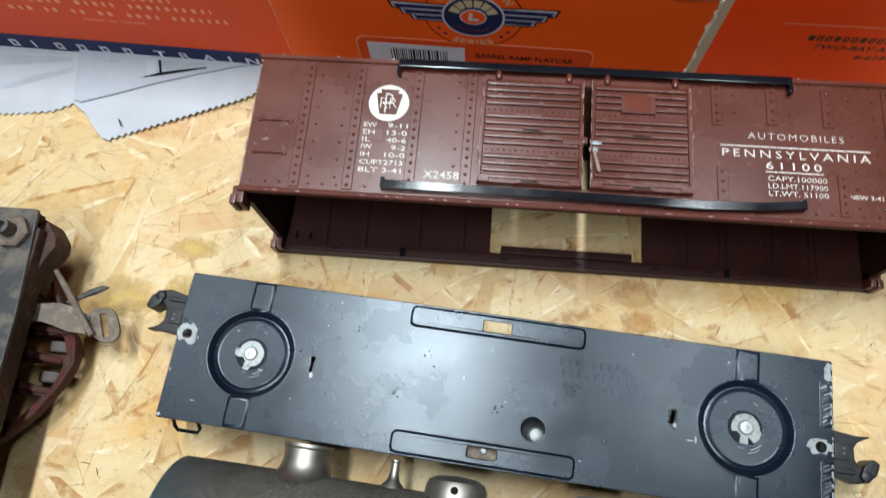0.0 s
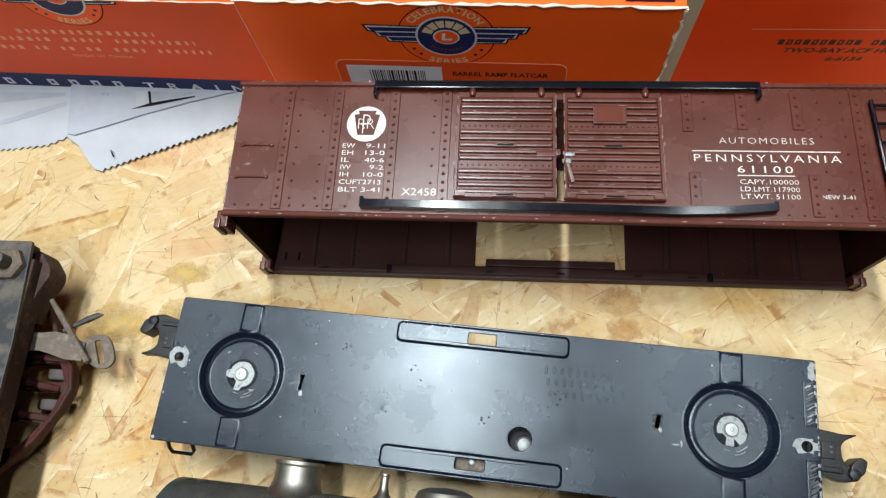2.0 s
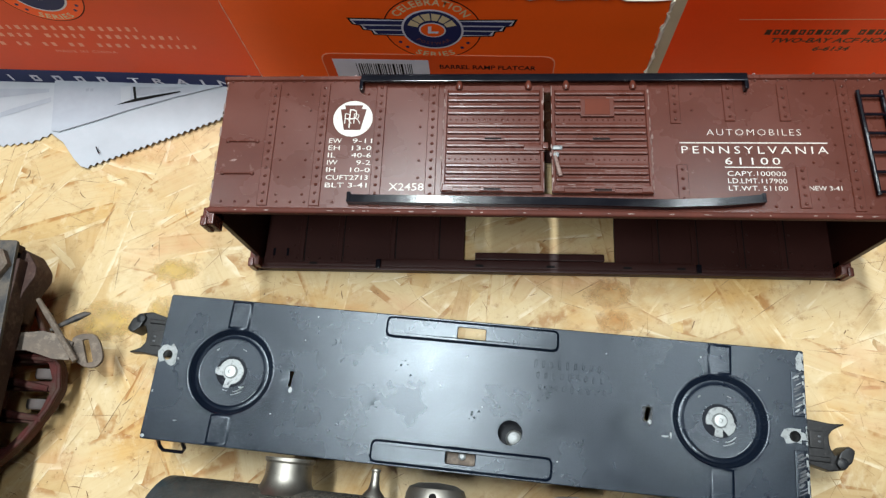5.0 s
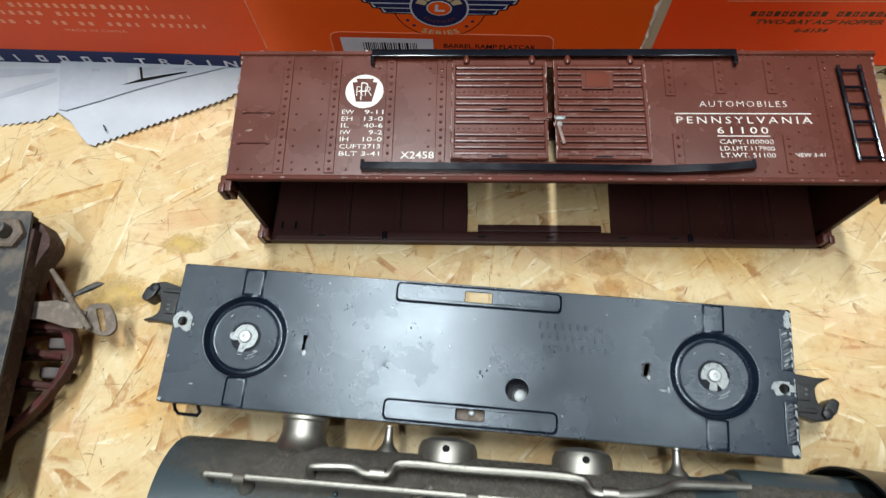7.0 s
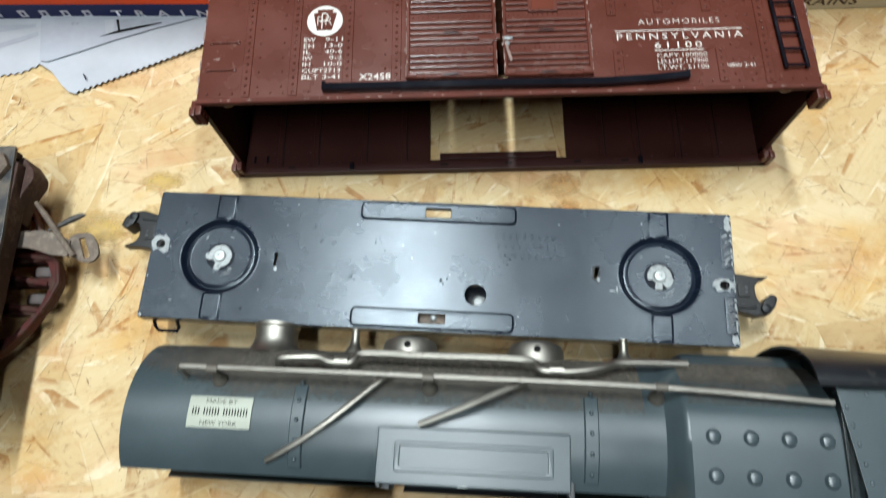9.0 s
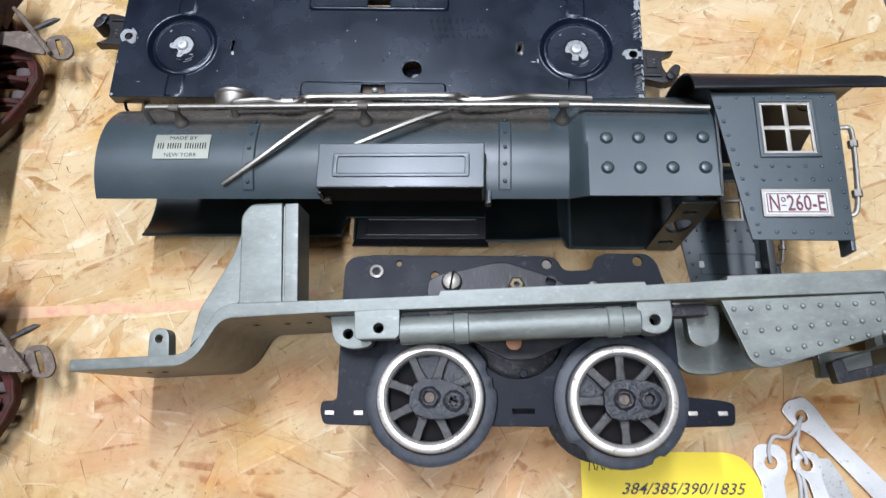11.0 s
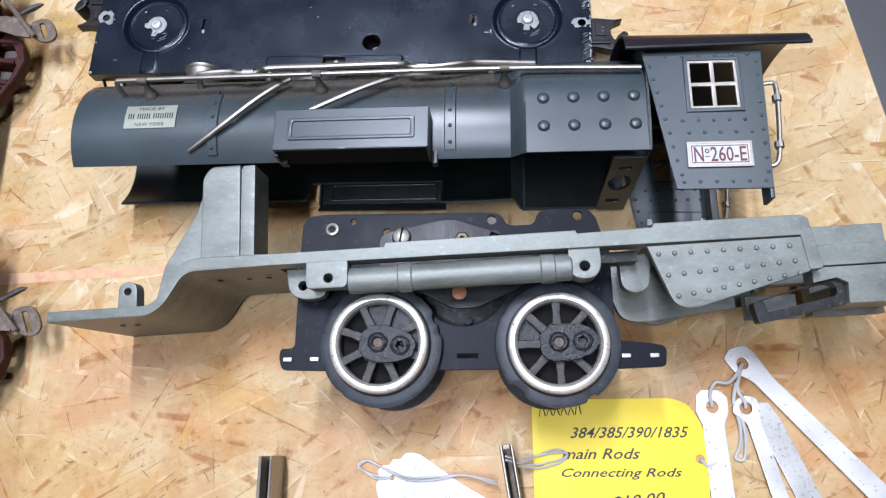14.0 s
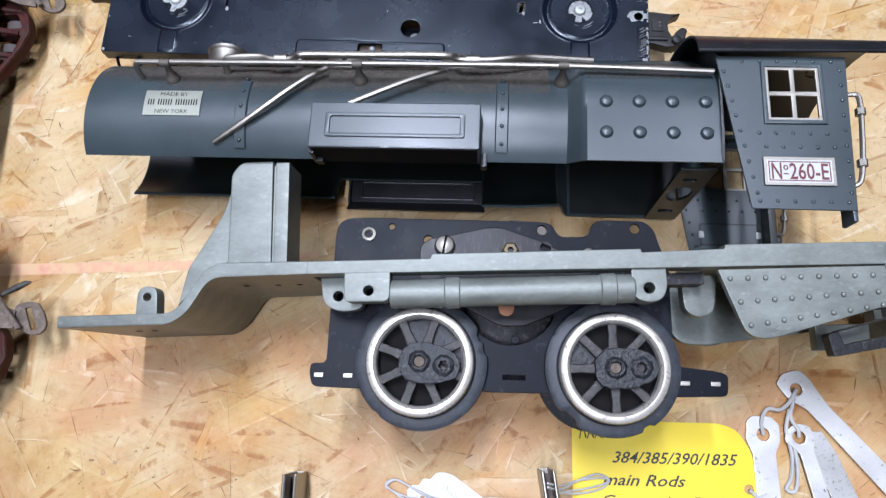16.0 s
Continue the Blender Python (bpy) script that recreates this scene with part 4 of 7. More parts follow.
    part("keystone", plate(rounded(key, 0.2, 2), [], ZT + 0.06, ZT + 0.09), M_BROWN, disc, "brown keystone", smooth=0)
    for ch, x, y, w, hgt, z in (("R", -63.9, 100.9, 2.7, 4.2, 0.10), ("R", -60.5, 100.9, 2.7, 4.2, 0.11), ("P", -62.2, 99.0, 2.9, 7.9, 0.13)):
        part("monogram", turn(lettering(ch, w, hgt, 0.03, bold=-0.022), Matrix.Translation((x, y, ZT + z))), M_WHITE_PRINT, disc, smooth=0)
    return car


boxcar()


# ---- black boxcar underframe standing on its trucks ----
def underframe():
    fr = thing("boxcar_underframe", mmpose(-17.1, 7.1, 0, 0, 0, -3.85), "black painted toy boxcar floor standing on its trucks, scratched", "toy train floor")
    L, Wd, Z = 120.2, 27.7, 27.0
    RX, RL = 90.6, 16.4
    slot_f, slot_n = rect(-5.6, 5.2, 19.0, 25.2), rect(-5.6, 5.2, -25.0, -18.8)
    ring_l, ring_r = circle(-RX, 0.0, RL, 40), circle(RX, 0.0, RL, 40)
    hole_m, hole_l, hole_r = circle(16.8, -11.8, 4.3, 24), circle(-116.4, 3.9, 1.9, 14), circle(115.8, -2.9, 1.9, 14)
    key_l = rounded([(-67.4, -3.4), (-66.4, -3.4), (-66.3, -0.4), (-65.8, 2.2), (-67.5, 2.2), (-67.0, -0.4)], 0.3)
    key_r = rounded([(63.8, -2.6), (65.3, -2.8), (66.4, 2.2), (64.6, 2.4)], 0.5)
    top = plate(rounded(rect(-L, L, -Wd, Wd), 1.0), [slot_f, slot_n, ring_l, ring_r, hole_m, hole_l, hole_r, key_l, key_r], Z - 1.2, Z, 0.3)
    part("floor_plate", top, M_FLOOR_BLACK, fr)
    part("side_flange", join(box(-L, L, -Wd, -Wd + 1.2, Z - 6.5, Z - 0.6, 0.3), box(-L, L, Wd - 1.2, Wd, Z - 6.5, Z - 0.6, 0.3), box(-L, -L + 1.2, -Wd + 1.2, -6, Z - 5, Z - 0.6, 0.3), box(-L, -L + 1.2, 9, Wd - 1.2, Z - 5, Z - 0.6, 0.3), box(L - 1.2, L, -Wd + 1.2, -8, Z - 5, Z - 0.6, 0.3), box(L - 1.2, L, 6, Wd - 1.2, Z - 5, Z - 0.6, 0.3)), M_FLOOR_BLACK, fr)
    for sx in (-1, 1):
        x = sx * RX
        dish = lathe([(0, Z - 1.9), (12.1, Z - 1.9), (12.7, Z - 1.8), (13.2, Z - 2.05), (13.7, Z - 2.3), (14.3, Z - 2.35), (14.9, Z - 1.9), (15.5, Z - 1.0), (16.1, Z - 0.3), (16.7, Z - 0.1), (17.2, Z - 0.22), (17.4, Z - 0.7)], 64, (x, 0, 0.8))
        part("truck_mount", turn(dish, Matrix.Translation((0, 0, -0.8 + 0.25))), M_FLOOR_BLACK, fr, "round pressed truck mount")
        for sy in (-1, 1):
            ya, yb = sorted((sy * 15.8, sy * 27.6))
            part("pressed_rib", pressed(rect(x - 4.6, x + 4.6, ya, yb), [], Z, 0.62, 1.1), M_FLOOR_BLACK, fr, smooth=70)
        rngw = random.Random(7 + sx)
        star = []
        for k in range(36):
            d = k * 10.0
            r = 4.9 + rngw.uniform(-0.14, 0.14) + (1.3 if (sx < 0 and (165 < d < 195 or 248 < d < 275)) else 0) + (0.9 if (sx > 0 and d > 200) else 0)
            if 205 < d < 242 or (sx > 0 and 285 < d < 300):
                r = 3.2
            star.append((r * math.cos(radians(d)), r * math.sin(radians(d))))
        part("lock_washer", plate([(x + a, b) for a, b in star], [circle(x, 0, 1.6, 12)], Z - 1.75, Z - 1.0, 0.12), M_BARE, fr, "scratched grey lock washer")
        part("pivot_rivet", lathe([(2.6, Z - 0.2), (2.6, Z + 0.9), (2.1, Z + 1.4), (0.7, Z + 1.5), (0.5, Z + 1.2), (0, Z + 1.2)], 20, (x, 0, -1.4)), M_ALU, fr, "aluminium pivot rivet")
        for r, a0, a1, w in ((7.6, 285, 318, 0.22), (8.6, 278, 306, 0.16), (7.2, 252, 268, 0.1), (9.4, 62, 72, 0.16), (10.6, 128, 134, 0.3), (12.4, 300, 330, 0.08)):
            arc = [(x + r * math.cos(radians(a0 + (a1 - a0) * q / 6)), r * math.sin(radians(a0 + (a1 - a0) * q / 6)), Z - 1.65) for q in range(7)]
            part("scratch", tube(arc, w, 5), M_BARE, fr)
    for sy, slot in ((1, slot_f), (-1, slot_n)):
        ya, yb = sorted((sy * 18.9, sy * 26.9))
        gap = rect(-5.6, 5.2, 20.0, 25.2) if sy > 0 else rect(-5.6, 5.2, -25.0, -20.2)
        part("pressed_panel", pressed(rounded(rect(-33.4, 32.8, ya - 0.5, yb + 0.4), 2.6), [rounded(gap, 0.8)], Z, 0.95, 0.9), M_FLOOR_BLACK, fr, smooth=70)
    part("slot_screw", lathe([(0, 0), (1.4, 0), (1.4, 1.2), (0.8, 1.8), (0, 1.9)], 12, (0.3, -21.6, Z - 2.6)), M_BARE, fr)
    part("slot_strap", box(-14, 14, -26, -16.5, Z - 4, Z - 2.6, 0.3), M_RUST, fr)
    part("hole_ball", lathe([(0, 0), (2.2, 0.4), (3.2, 2.0), (2.4, 3.6), (0, 4.2)], 16, (18.6, -13.4, Z - 9)), M_BARE, fr)
    part("hole_strap", box(8, 26, -18, -6, Z - 11, Z - 9, 0.3), M_DARK_STEEL, fr)
    # chips in the paint
    rc = random.Random(3)
    def chip(x, y, rx, ry, n=13, z=Z + 0.02, hole=None):
        pts = [(x + rx * (1 + rc.uniform(-0.4, 0.25)) * math.cos(2 * math.pi * k / n), y + ry * (1 + rc.uniform(-0.4, 0.25)) * math.sin(2 * math.pi * k / n)) for k in range(n)]
        part("paint_chip", plate(pts, [hole] if hole else [], z, z + 0.05), M_BARE, fr, smooth=0)
    chip(-116.2, 4.2, 4.4, 4.2, 17, hole=circle(-116.4, 3.9, 1.95, 14))
    chip(115.6, -2.6, 4.2, 3.0, 17, hole=circle(115.8, -2.9, 1.95, 14))
    for k in range(16):
        chip(119.7, -25.5 + k * 3.35 + rc.uniform(-0.8, 0.8), rc.uniform(0.2, 0.5), rc.uniform(0.4, 1.7), 9)
    chip(118.4, 23.2, 1.5, 3.4)
    chip(118.4, -24.8, 1.5, 2.2)
    for ya, yb in ((4.0, 20.0), (-23.0, -7.5)):
        rib = part("edge_rib", box(115.2, 119.6, ya, yb, Z - 0.3, Z + 0.5, 0.4), M_FLOOR_BLACK, fr)
        y = ya + 0.4
        while y < yb - 1.4:
            # slanting scrapes with ragged ends, some run together
            x0_, w_, ln_ = 115.7 + rc.uniform(0, 0.9), rc.uniform(0.35, 1.0), rc.uniform(1.6, 3.6)
            pts = [(x0_ + ln_ * q / 4 + rc.uniform(-0.2, 0.2), y + 0.55 * ln_ * q / 4 + sg * w_ * (0.2 + 0.8 * math.sin(math.pi * (q + 0.5) / 5)) * rc.uniform(0.4, 0.7)) for sg, order in ((1, range(5)), (-1, range(4, -1, -1))) for q in order]
            pts = [(min(px_, 119.4), py_) for px_, py_ in pts]
            part("scrape", plate(pts, [], Z + 0.51, Z + 0.54), M_SCRATCHED if rc.random() < 0.6 else M_BARE, rib, smooth=0)
            y += rc.uniform(0.9, 1.8)
        for q in range(5):
            y0_ = ya + (yb - ya) * (q + rc.uniform(0.1, 0.5)) / 5
            part("scrape", box(118.9, 119.55, y0_, y0_ + rc.uniform(0.8, 2.6), Z + 0.45, Z + 0.56, 0.04), M_BARE, rib)
    for x, y, a, b in ((-119.2, -26.6, 0.7, 0.8), (-60, 24, 0.25, 0.4), (-108, -20, 0.9, 0.15), (-72, -14, 0.5, 0.2), (-63.5, 14.5, 0.3, 0.3), (50, 20, 0.3, 0.25), (34, -20, 0.4, 0.2), (84, 22, 0.3, 0.5), (104, 12, 0.6, 0.2), (-66.2, -4.6, 0.7, 1.3), (-119.3, -10, 0.35, 0.7), (66, -3, 0.8, 0.8), (71.4, -7.4, 1.4, 0.35), (73.3, -6.8, 0.4, 1.1), (-30, 26.9, 1.2, 0.3), (22, 26.9, 0.8, 0.4), (-14, 8, 0.3, 0.3), (-10, 2.6, 0.25, 0.5), (6, -3.8, 0.3, 0.4), (-1, 14, 0.25, 0.4), (-85.5, -5.5, 1.2, 0.25), (-112, 3, 0.25, 0.6)):
        chip(x, y, a, b, 8)
    blot = [(65.0 + (2.1 + rc.uniform(-0.9, 0.8)) * math.cos(q * 0.1963), -0.2 + (3.9 + rc.uniform(-1.2, 1.0)) * math.sin(q * 0.1963)) for q in range(32)]
    part("burnt_spot", plate(blot, [key_r], Z + 0.02, Z + 0.06), M_HUB, fr, "rough burnt spot round a slot", smooth=0)
    # dull scuffs rubbed into the paint
    for x, y, sp, cnt in ((-34.7, -6.9, 2.6, 12), (-41, -13.5, 2.2, 6), (-24, 9, 3.6, 8), (3, -7, 3.2, 7), (28, 4, 3.8, 8), (42, -14, 3.4, 6), (-52, 15, 2.8, 5), (-78, -22, 1.5, 3)):
        sc = bmesh.new()
        for k in range(cnt):
            px, py, r = x + rc.gauss(0, sp * 0.45), y + rc.gauss(0, sp * 0.4), rc.uniform(0.12, 0.5)
            vs = [sc.verts.new((px + r * rc.uniform(0.6, 1.5) * math.cos(q * 1.047), py + r * rc.uniform(0.5, 1.2) * math.sin(q * 1.047), Z + 0.03 + 0.001 * k)) for q in range(6)]
            sc.faces.new(vs)
        as_stuff(part("scuff", sc, M_SCUFF, fr))
    # embossed marks that cannot be read
    em = bmesh.new()
    for r in range(3):
        for k in range(9):
            hh = rc.uniform(0.8, 1.5)
            add_box(em, 24 + k * 2.9 + r, 24.9 + k * 2.9 + r, 14 - r * 4.2 - hh, 14 - r * 4.2 + hh, Z - 0.1, Z + 0.26, 0.12, 1)
    as_stuff(part("embossing", em, M_FLOOR_BLACK, fr))
    # couplers
    def coupler(sx, y):
        m = Matrix.Translation((sx * (L - 0.5), y, 17.5)) @ Matrix.Diagonal((sx, sx, 1, 1))
        jaw = [(-9, -7.6), (4.4, -8.6), (10.6, -10.2), (15.6, -9.2), (18.4, -5.6), (17.8, -2.2), (14.2, -2.6), (12.4, -4.8), (10.8, -1.6), (10.6, 2.2), (12.0, 4.2), (16.6, 6.8), (11.4, 6.5), (4.0, 7.4), (-9, 7.0)]
        c = part("coupler", turn(plate(rounded(jaw, 0.7, 2), [], -2.6, 2.8, 0.5), m), M_COUPLER, fr, "black cast knuckle coupler")
        part("knuckle", turn(plate(rounded([(13.0, -9.4), (17.4, -6.8), (18.8, -2.2), (16.4, -0.8), (13.4, -3.4), (12.2, -6.6)], 1.0, 2), [], -4.6, 4.4, 0.6), m), M_COUPLER, c)
        part("coupler_pin", turn(lathe([(0, 2), (1.9, 2), (1.9, 4.4), (1.2, 4.8), (0, 4.8)], 12, (14.0, -7.0, 0)), m), M_IRON, c)
        part("coupler_web", turn(join(box(3.6, 8.4, -2.6, 3.4, 2.6, 3.5, 0.3), box(-4, 10.4, -7.2, -5.4, 2.4, 3.8, 0.4)), m), M_COUPLER, c)
        for dy in (-0.6, 1.2):
            part("cast_mark", turn(box(6.4, 7.4, dy, dy + 0.7, 3.4, 3.7, 0.1), m), M_SCRATCHED, c)
    coupler(-1, 11.0)
    coupler(1, -3.0)
    # step irons under the corners
    for x, y in ((-110.5, -29.6),):
        sy = -1 if y < 0 else 1
        part("step_iron", tube([(x - 4.6, sy * 26.5, Z - 4), (x - 5.0, y, Z - 8), (x - 3.8, y + sy * 1.5, Z - 9.2), (x + 3.8, y + sy * 1.5, Z - 9.2), (x + 5.0, y, Z - 8), (x + 4.6, sy * 26.5, Z - 4)], 0.75, 6), M_GLOSS_BLACK, fr)
    # trucks below
    for sx in (-1, 1):
        tr = part("truck", join(box(sx * RX - 18, sx * RX + 18, -20, -17, 6, 16, 0.8), box(sx * RX - 18, sx * RX + 18, 17, 20, 6, 16, 0.8), box(sx * RX - 5, sx * RX + 5, -18, 18, 14, 20, 0.8), lathe([(0, 18), (6, 18), (6, Z - 1.5), (0, Z - 1.4)], 20, (sx * RX, 0, 0))), M_DARK_STEEL, fr)
        for dx in (-13, 13):
            ax = bmesh.new()
            for sy in (-1, 1):
                add_lathe(ax, [(0, sy * 13.5), (10.5, sy * 13.5), (10.5, sy * 14.5), (8.8, sy * 15.0), (8.4, sy * 17.5), (0, sy * 17.6)], 24, (sx * RX + dx, 0, 10.5), "y")
            add_lathe(ax, [(1.2, -14), (1.2, 14)], 10, (sx * RX + dx, 0, 10.5), "y")
            part("wheel_set", ax, M_IRON, tr)
    return fr


underframe()


# ---- grey locomotive shell lying on its side ----
def loco_shell():
    lo = thing("toy_locomotive", mmpose(0, -60, 32.0, 0, -1.75, -3.3), "dark grey pressed-steel toy locomotive shell lying on its side", "toy locomotive")
    V0, AV, AW = -0.5, 28.5, 26.0
    N = 45

    def boiler_row(u, end=227.0):
        return [(u, V0 + AV * math.sin(a), AW * math.cos(a)) for a in [radians(-39 + (end + 39) * k / (N - 1)) for k in range(N)]]

    half = [(-22.0, 32.6), (-12, 33.0), (0, 33.0), (6.0, 32.6), (10.5, 31.2), (15, 27.5), (21, 21.0), (26, 14.0), (28.8, 7), (29.6, 0)]
    full = half + [(v, -w) for v, w in half[-2::-1]]

    def firebox_row(u, k=1.0):
        b = boiler_row(u)
        f = resample([(u, v, w) for v, w in full], N)
        return [Vector(p).lerp(q, k) for p, q in zip(b, f)]

    # the lower edge is cut away behind the far tank
    barrel = [(-124.5, 227), (-104, 227), (-84, 227), (-64, 227), (-44, 227), (-34.0, 227), (-33.6, 200), (-15, 200), (0, 200), (15, 200), (28.8, 200), (29.2, 238), (45, 238), (60.8, 232)]
    part("boiler", sheet([boiler_row(u, e) for u, e in barrel], 0.8), M_GUN, lo, "smooth boiler barrel")
    part("firebox", sheet([firebox_row(60.5, 0.0), firebox_row(62.5, 0.3), firebox_row(64.5, 0.8), firebox_row(66.5, 1.0), firebox_row(90, 1.0), firebox_row(113, 1.0)], 0.8), M_GUN, lo, "wide firebox with stay bolts")

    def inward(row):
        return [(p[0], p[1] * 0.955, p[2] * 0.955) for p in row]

    # Added sheets carry the inside's dark colour and the shade that falls there.
    part("dark_inside", sheet([inward(boiler_row(max(u, -124.0), e)) for u, e in barrel], 0.1), M_INSIDE_SHADE, lo, "barrel inside, blackened for shade")
    part("dark_inside", sheet([inward(firebox_row(u)) for u in (67.5, 90, 112.5)], 0.1), M_INSIDE_SHADE, lo, "firebox inside, blackened for shade")

    def on(u, deg, off=0.0):
        """A place off the barrel's skin; deg is counted from the side towards the crown."""
        a = radians(deg)
        return Vector((u, V0 + (AV + off) * math.sin(a), (AW + off) * math.cos(a)))

    # dust on the barrel around the pipes
    rows = [[on(u, a, 0.05) for a in range(15, 96, 4)] for u in range(-122, 62, 8)]
    part("dust_film", sheet(rows, 0.02), M_GUN_DUSTY, lo, "brown dust lying on the barrel")
    top = resample([(0, 10.5, 31.2), (0, 15, 27.5), (0, 21, 21.0), (0, 26, 14.0), (0, 28.8, 7), (0, 29.6, 0)], 14)
    part("dust_film", sheet([[(u, p[1] * 1.003, p[2] * 1.003) for p in top] for u in (66.6, 80, 95, 112)], 0.02), M_GUN_DUSTY, lo, "brown dust lying on the firebox")
    # raised crown along the firebox, with a step where the steam pipe ends
    crown = [(25.6, 13.4), (27.6, 12.2), (30.2, 9.6), (31.4, 5.0), (31.7, 0), (31.4, -5.0), (30.2, -9.6), (27.6, -12.2), (25.6, -13.4)]
    steps = ((69.6, -4.0), (70.6, -0.6), (71.8, 0.0), (90, 0.0), (112, 0.0))
    part("crown_plate", sheet([[(u, v + d, w) for v, w in crown] for u, d in steps], 0.5), M_GUN, lo, "raised crown of the firebox")
    # riveted bands
    for u in (-62.5, 36.5):
        band = sheet([[on(u + d, a, o) for a in range(-31, 27, 4)] for d, o in ((-2.5, -0.1), (-2.0, 0.8), (2.0, 0.8), (2.5, -0.1))], 0.1)
        for k in range(5):
            p = on(u, -25 + k * 13, 0.7)
            bmesh.ops.create_uvsphere(band, u_segments=8, v_segments=6, radius=0.85, matrix=Matrix.Translation(p))
        part("riveted_band", band, M_GUN, lo)
        back = sheet([[on(u + d, 180 - a, 0.5) for a in range(50, -38, -3)] for d in (-2.6, 2.6)], 0.6)
        part("riveted_band", back, M_GUN, lo)
    # stay bolts, both sides
    for sw in (1, -1):
        for u in (73.2, 84.7, 96.2, 107.6):
            for v in (0.4, -11.4):
                part("stay_bolt", turn(lathe([(2.5, -0.3), (2.3, 0.35), (1.9, 0.75), (1.7, 1.1), (1.0, 1.35), (0, 1.4)], 16), Matrix.Translation((u, v, 33.0 * sw)) @ Matrix.Diagonal((1, 1, sw, 1))), M_GUN, lo)
    # running-board tank with its pressed rectangle; the far one is seen from its hollow side
    tank = plate(rounded(rect(-33.2, 28.8, -19.0, -1.2), 0.8), [], 19.0, 33.4, 0.5)
    p = part("side_tank", join(tank, plate(rounded(rect(-27.4, 23.4, -15.0, -5.6), 1.2), [rounded(rect(-25.6, 21.6, -13.6, -7.0), 1.0)], 33.2, 34.1, 0.3)), M_GUN, lo, "box with a pressed rectangle")
    # Brackets share the shell's grey; black here stands for shade by the tank.
    part("bracket", join(box(-33.4, -31.8, -20.0, -17, 20, 30.0, 0.3), box(-32.4, -29.6, -20.6, -18.8, 20, 24, 0.3)), M_ROOF_AND_SHADE, p)
    part("bracket", box(29.0, 31.4, -21.0, -2.4, 18.0, 22.0, 0.5), M_ROOF_AND_SHADE, p)
    # Black sheet for the shade in the hollow tank; the box is solid.
    part("tank_shade", box(-32.3, 27.9, -19.08, -18.9, 19.6, 32.2, 0.02), M_INK_AND_SHADE, p, "black sheet for the shade under the tank")
    part("paint_chip", plate([(-6.8, -18.9), (-6.2, -18.6), (-5.4, -18.75), (-4.6, -18.5), (-3.9, -18.7), (-3.2, -18.9)], [], 33.41, 33.44), M_BARE, p, smooth=0)
    hollow = join(box(-30.0, 29.0, -18.0, -3.0, -31.0, -30.4, 0.1), plate(rounded(rect(-26.0, 25.8, -16.6, -8.2), 1.2), [rounded(rect(-24.8, 24.6, -15.6, -9.2), 1.0)], -30.5, -29.6, 0.3))
    bm = bmesh.new()
    lip = [[bm.verts.new(c) for c in ((u, -17.6, -30.7), (u * 1.03, -22.0, -27.8), (u * 1.03, -22.4, -28.4), (u, -18.0, -31.2))] for u in (-30.4, 29.4)]
    for k in range(4):
        bm.faces.new((lip[0][k], lip[1][k], lip[1][(k + 1) % 4], lip[0][(k + 1) % 4]))
    for q in lip:
        bm.faces.new(q)
    ends = join(box(-31.0, -30.0, -19.5, -3, -31.0, -27.5, 0.2), box(29.0, 30.0, -19.5, -3, -31.0, -27.5, 0.2))
    # Blacker than the near tank, for the shade inside the shell.
    p = part("side_tank", join(hollow, bm, ends), M_ROOF_AND_SHADE, lo, "hollow back of the other tank, blackened for shade")
    part("tab", tube([(-27.8, -6.2, -29.6), (-24.6, -4.4, -29.4)], 0.35, 5), M_BARE, p)
    # cab
    for sw in (1, -1):
        flip = Matrix.Diagonal((1, 1, sw, 1))
        out = [(111.0, 17.0), (155.0, 17.0), (153.6, -39.4), (120.0, -39.2)]
        win = rect(127.4, 145.2, -7.4, 12.6)
        wall = part("cab_side", turn(plate(out, [win], 34.6, 35.6, 0.2), flip), M_GUN, lo, "riveted cab side")
        rv = bmesh.new()
        spots = [(113.6 + k * 1.06, 11.0 - k * 5.6) for k in range(9)] + [(152.6 - k * 0.05, 11.6 - k * 5.6) for k in range(9)]
        spots += [(124 + k * 5.6, -12.2) for k in range(5)] + [(126 + k * 5.6, -17.2) for k in range(5)] + [(122.6 + k * 5.7, -36.6) for k in range(6)] + [(120 + k * 6, 15) for k in range(6)]
        for x, y in spots:
            dome(rv, x, y, 35.5, 0.78, 0.65, 8)
        if sw < 0:
            # Rivet backs and frame line are drawn blacker than the wall.
            dents = bmesh.new()
            for x, y in spots:
                dome(dents, x, y, 34.65, 0.75, 0.6, 8, -1)
            as_stuff(part("inner_rivets", turn(dents, flip), M_ROOF_AND_SHADE, wall))
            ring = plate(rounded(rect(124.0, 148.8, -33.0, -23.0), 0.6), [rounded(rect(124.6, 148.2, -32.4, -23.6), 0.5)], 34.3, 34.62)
            part("pressed_frame", turn(ring, flip), M_ROOF_AND_SHADE, wall)
            for x in (123.4, 147.6):
                part("plate_clip", turn(plate(rounded([(x, -29.8), (x + 2.4, -29.6), (x + 2.2, -26.8), (x + 0.2, -26.6)], 0.4, 2), [], 34.0, 34.5, 0.1), flip), M_ALU, wall, "bare metal clip")
            part("rear_post", turn(join(box(150.4, 153.6, -41.5, 14, 26.5, 34.4, 0.4), box(153.8, 156.4, -41, -30, 29, 35, 0.4)), flip), M_INSIDE_SHADE, wall)
        as_stuff(part("cab_rivets", turn(rv, flip), M_GUN, wall))
        frm = plate(rect(125.9, 146.7, -8.9, 14.1), [win], 35.2, 36.4, 0.3)
        part("window_surround", turn(frm, flip), M_GUN, wall)
        cx, cy = 136.3, 2.6
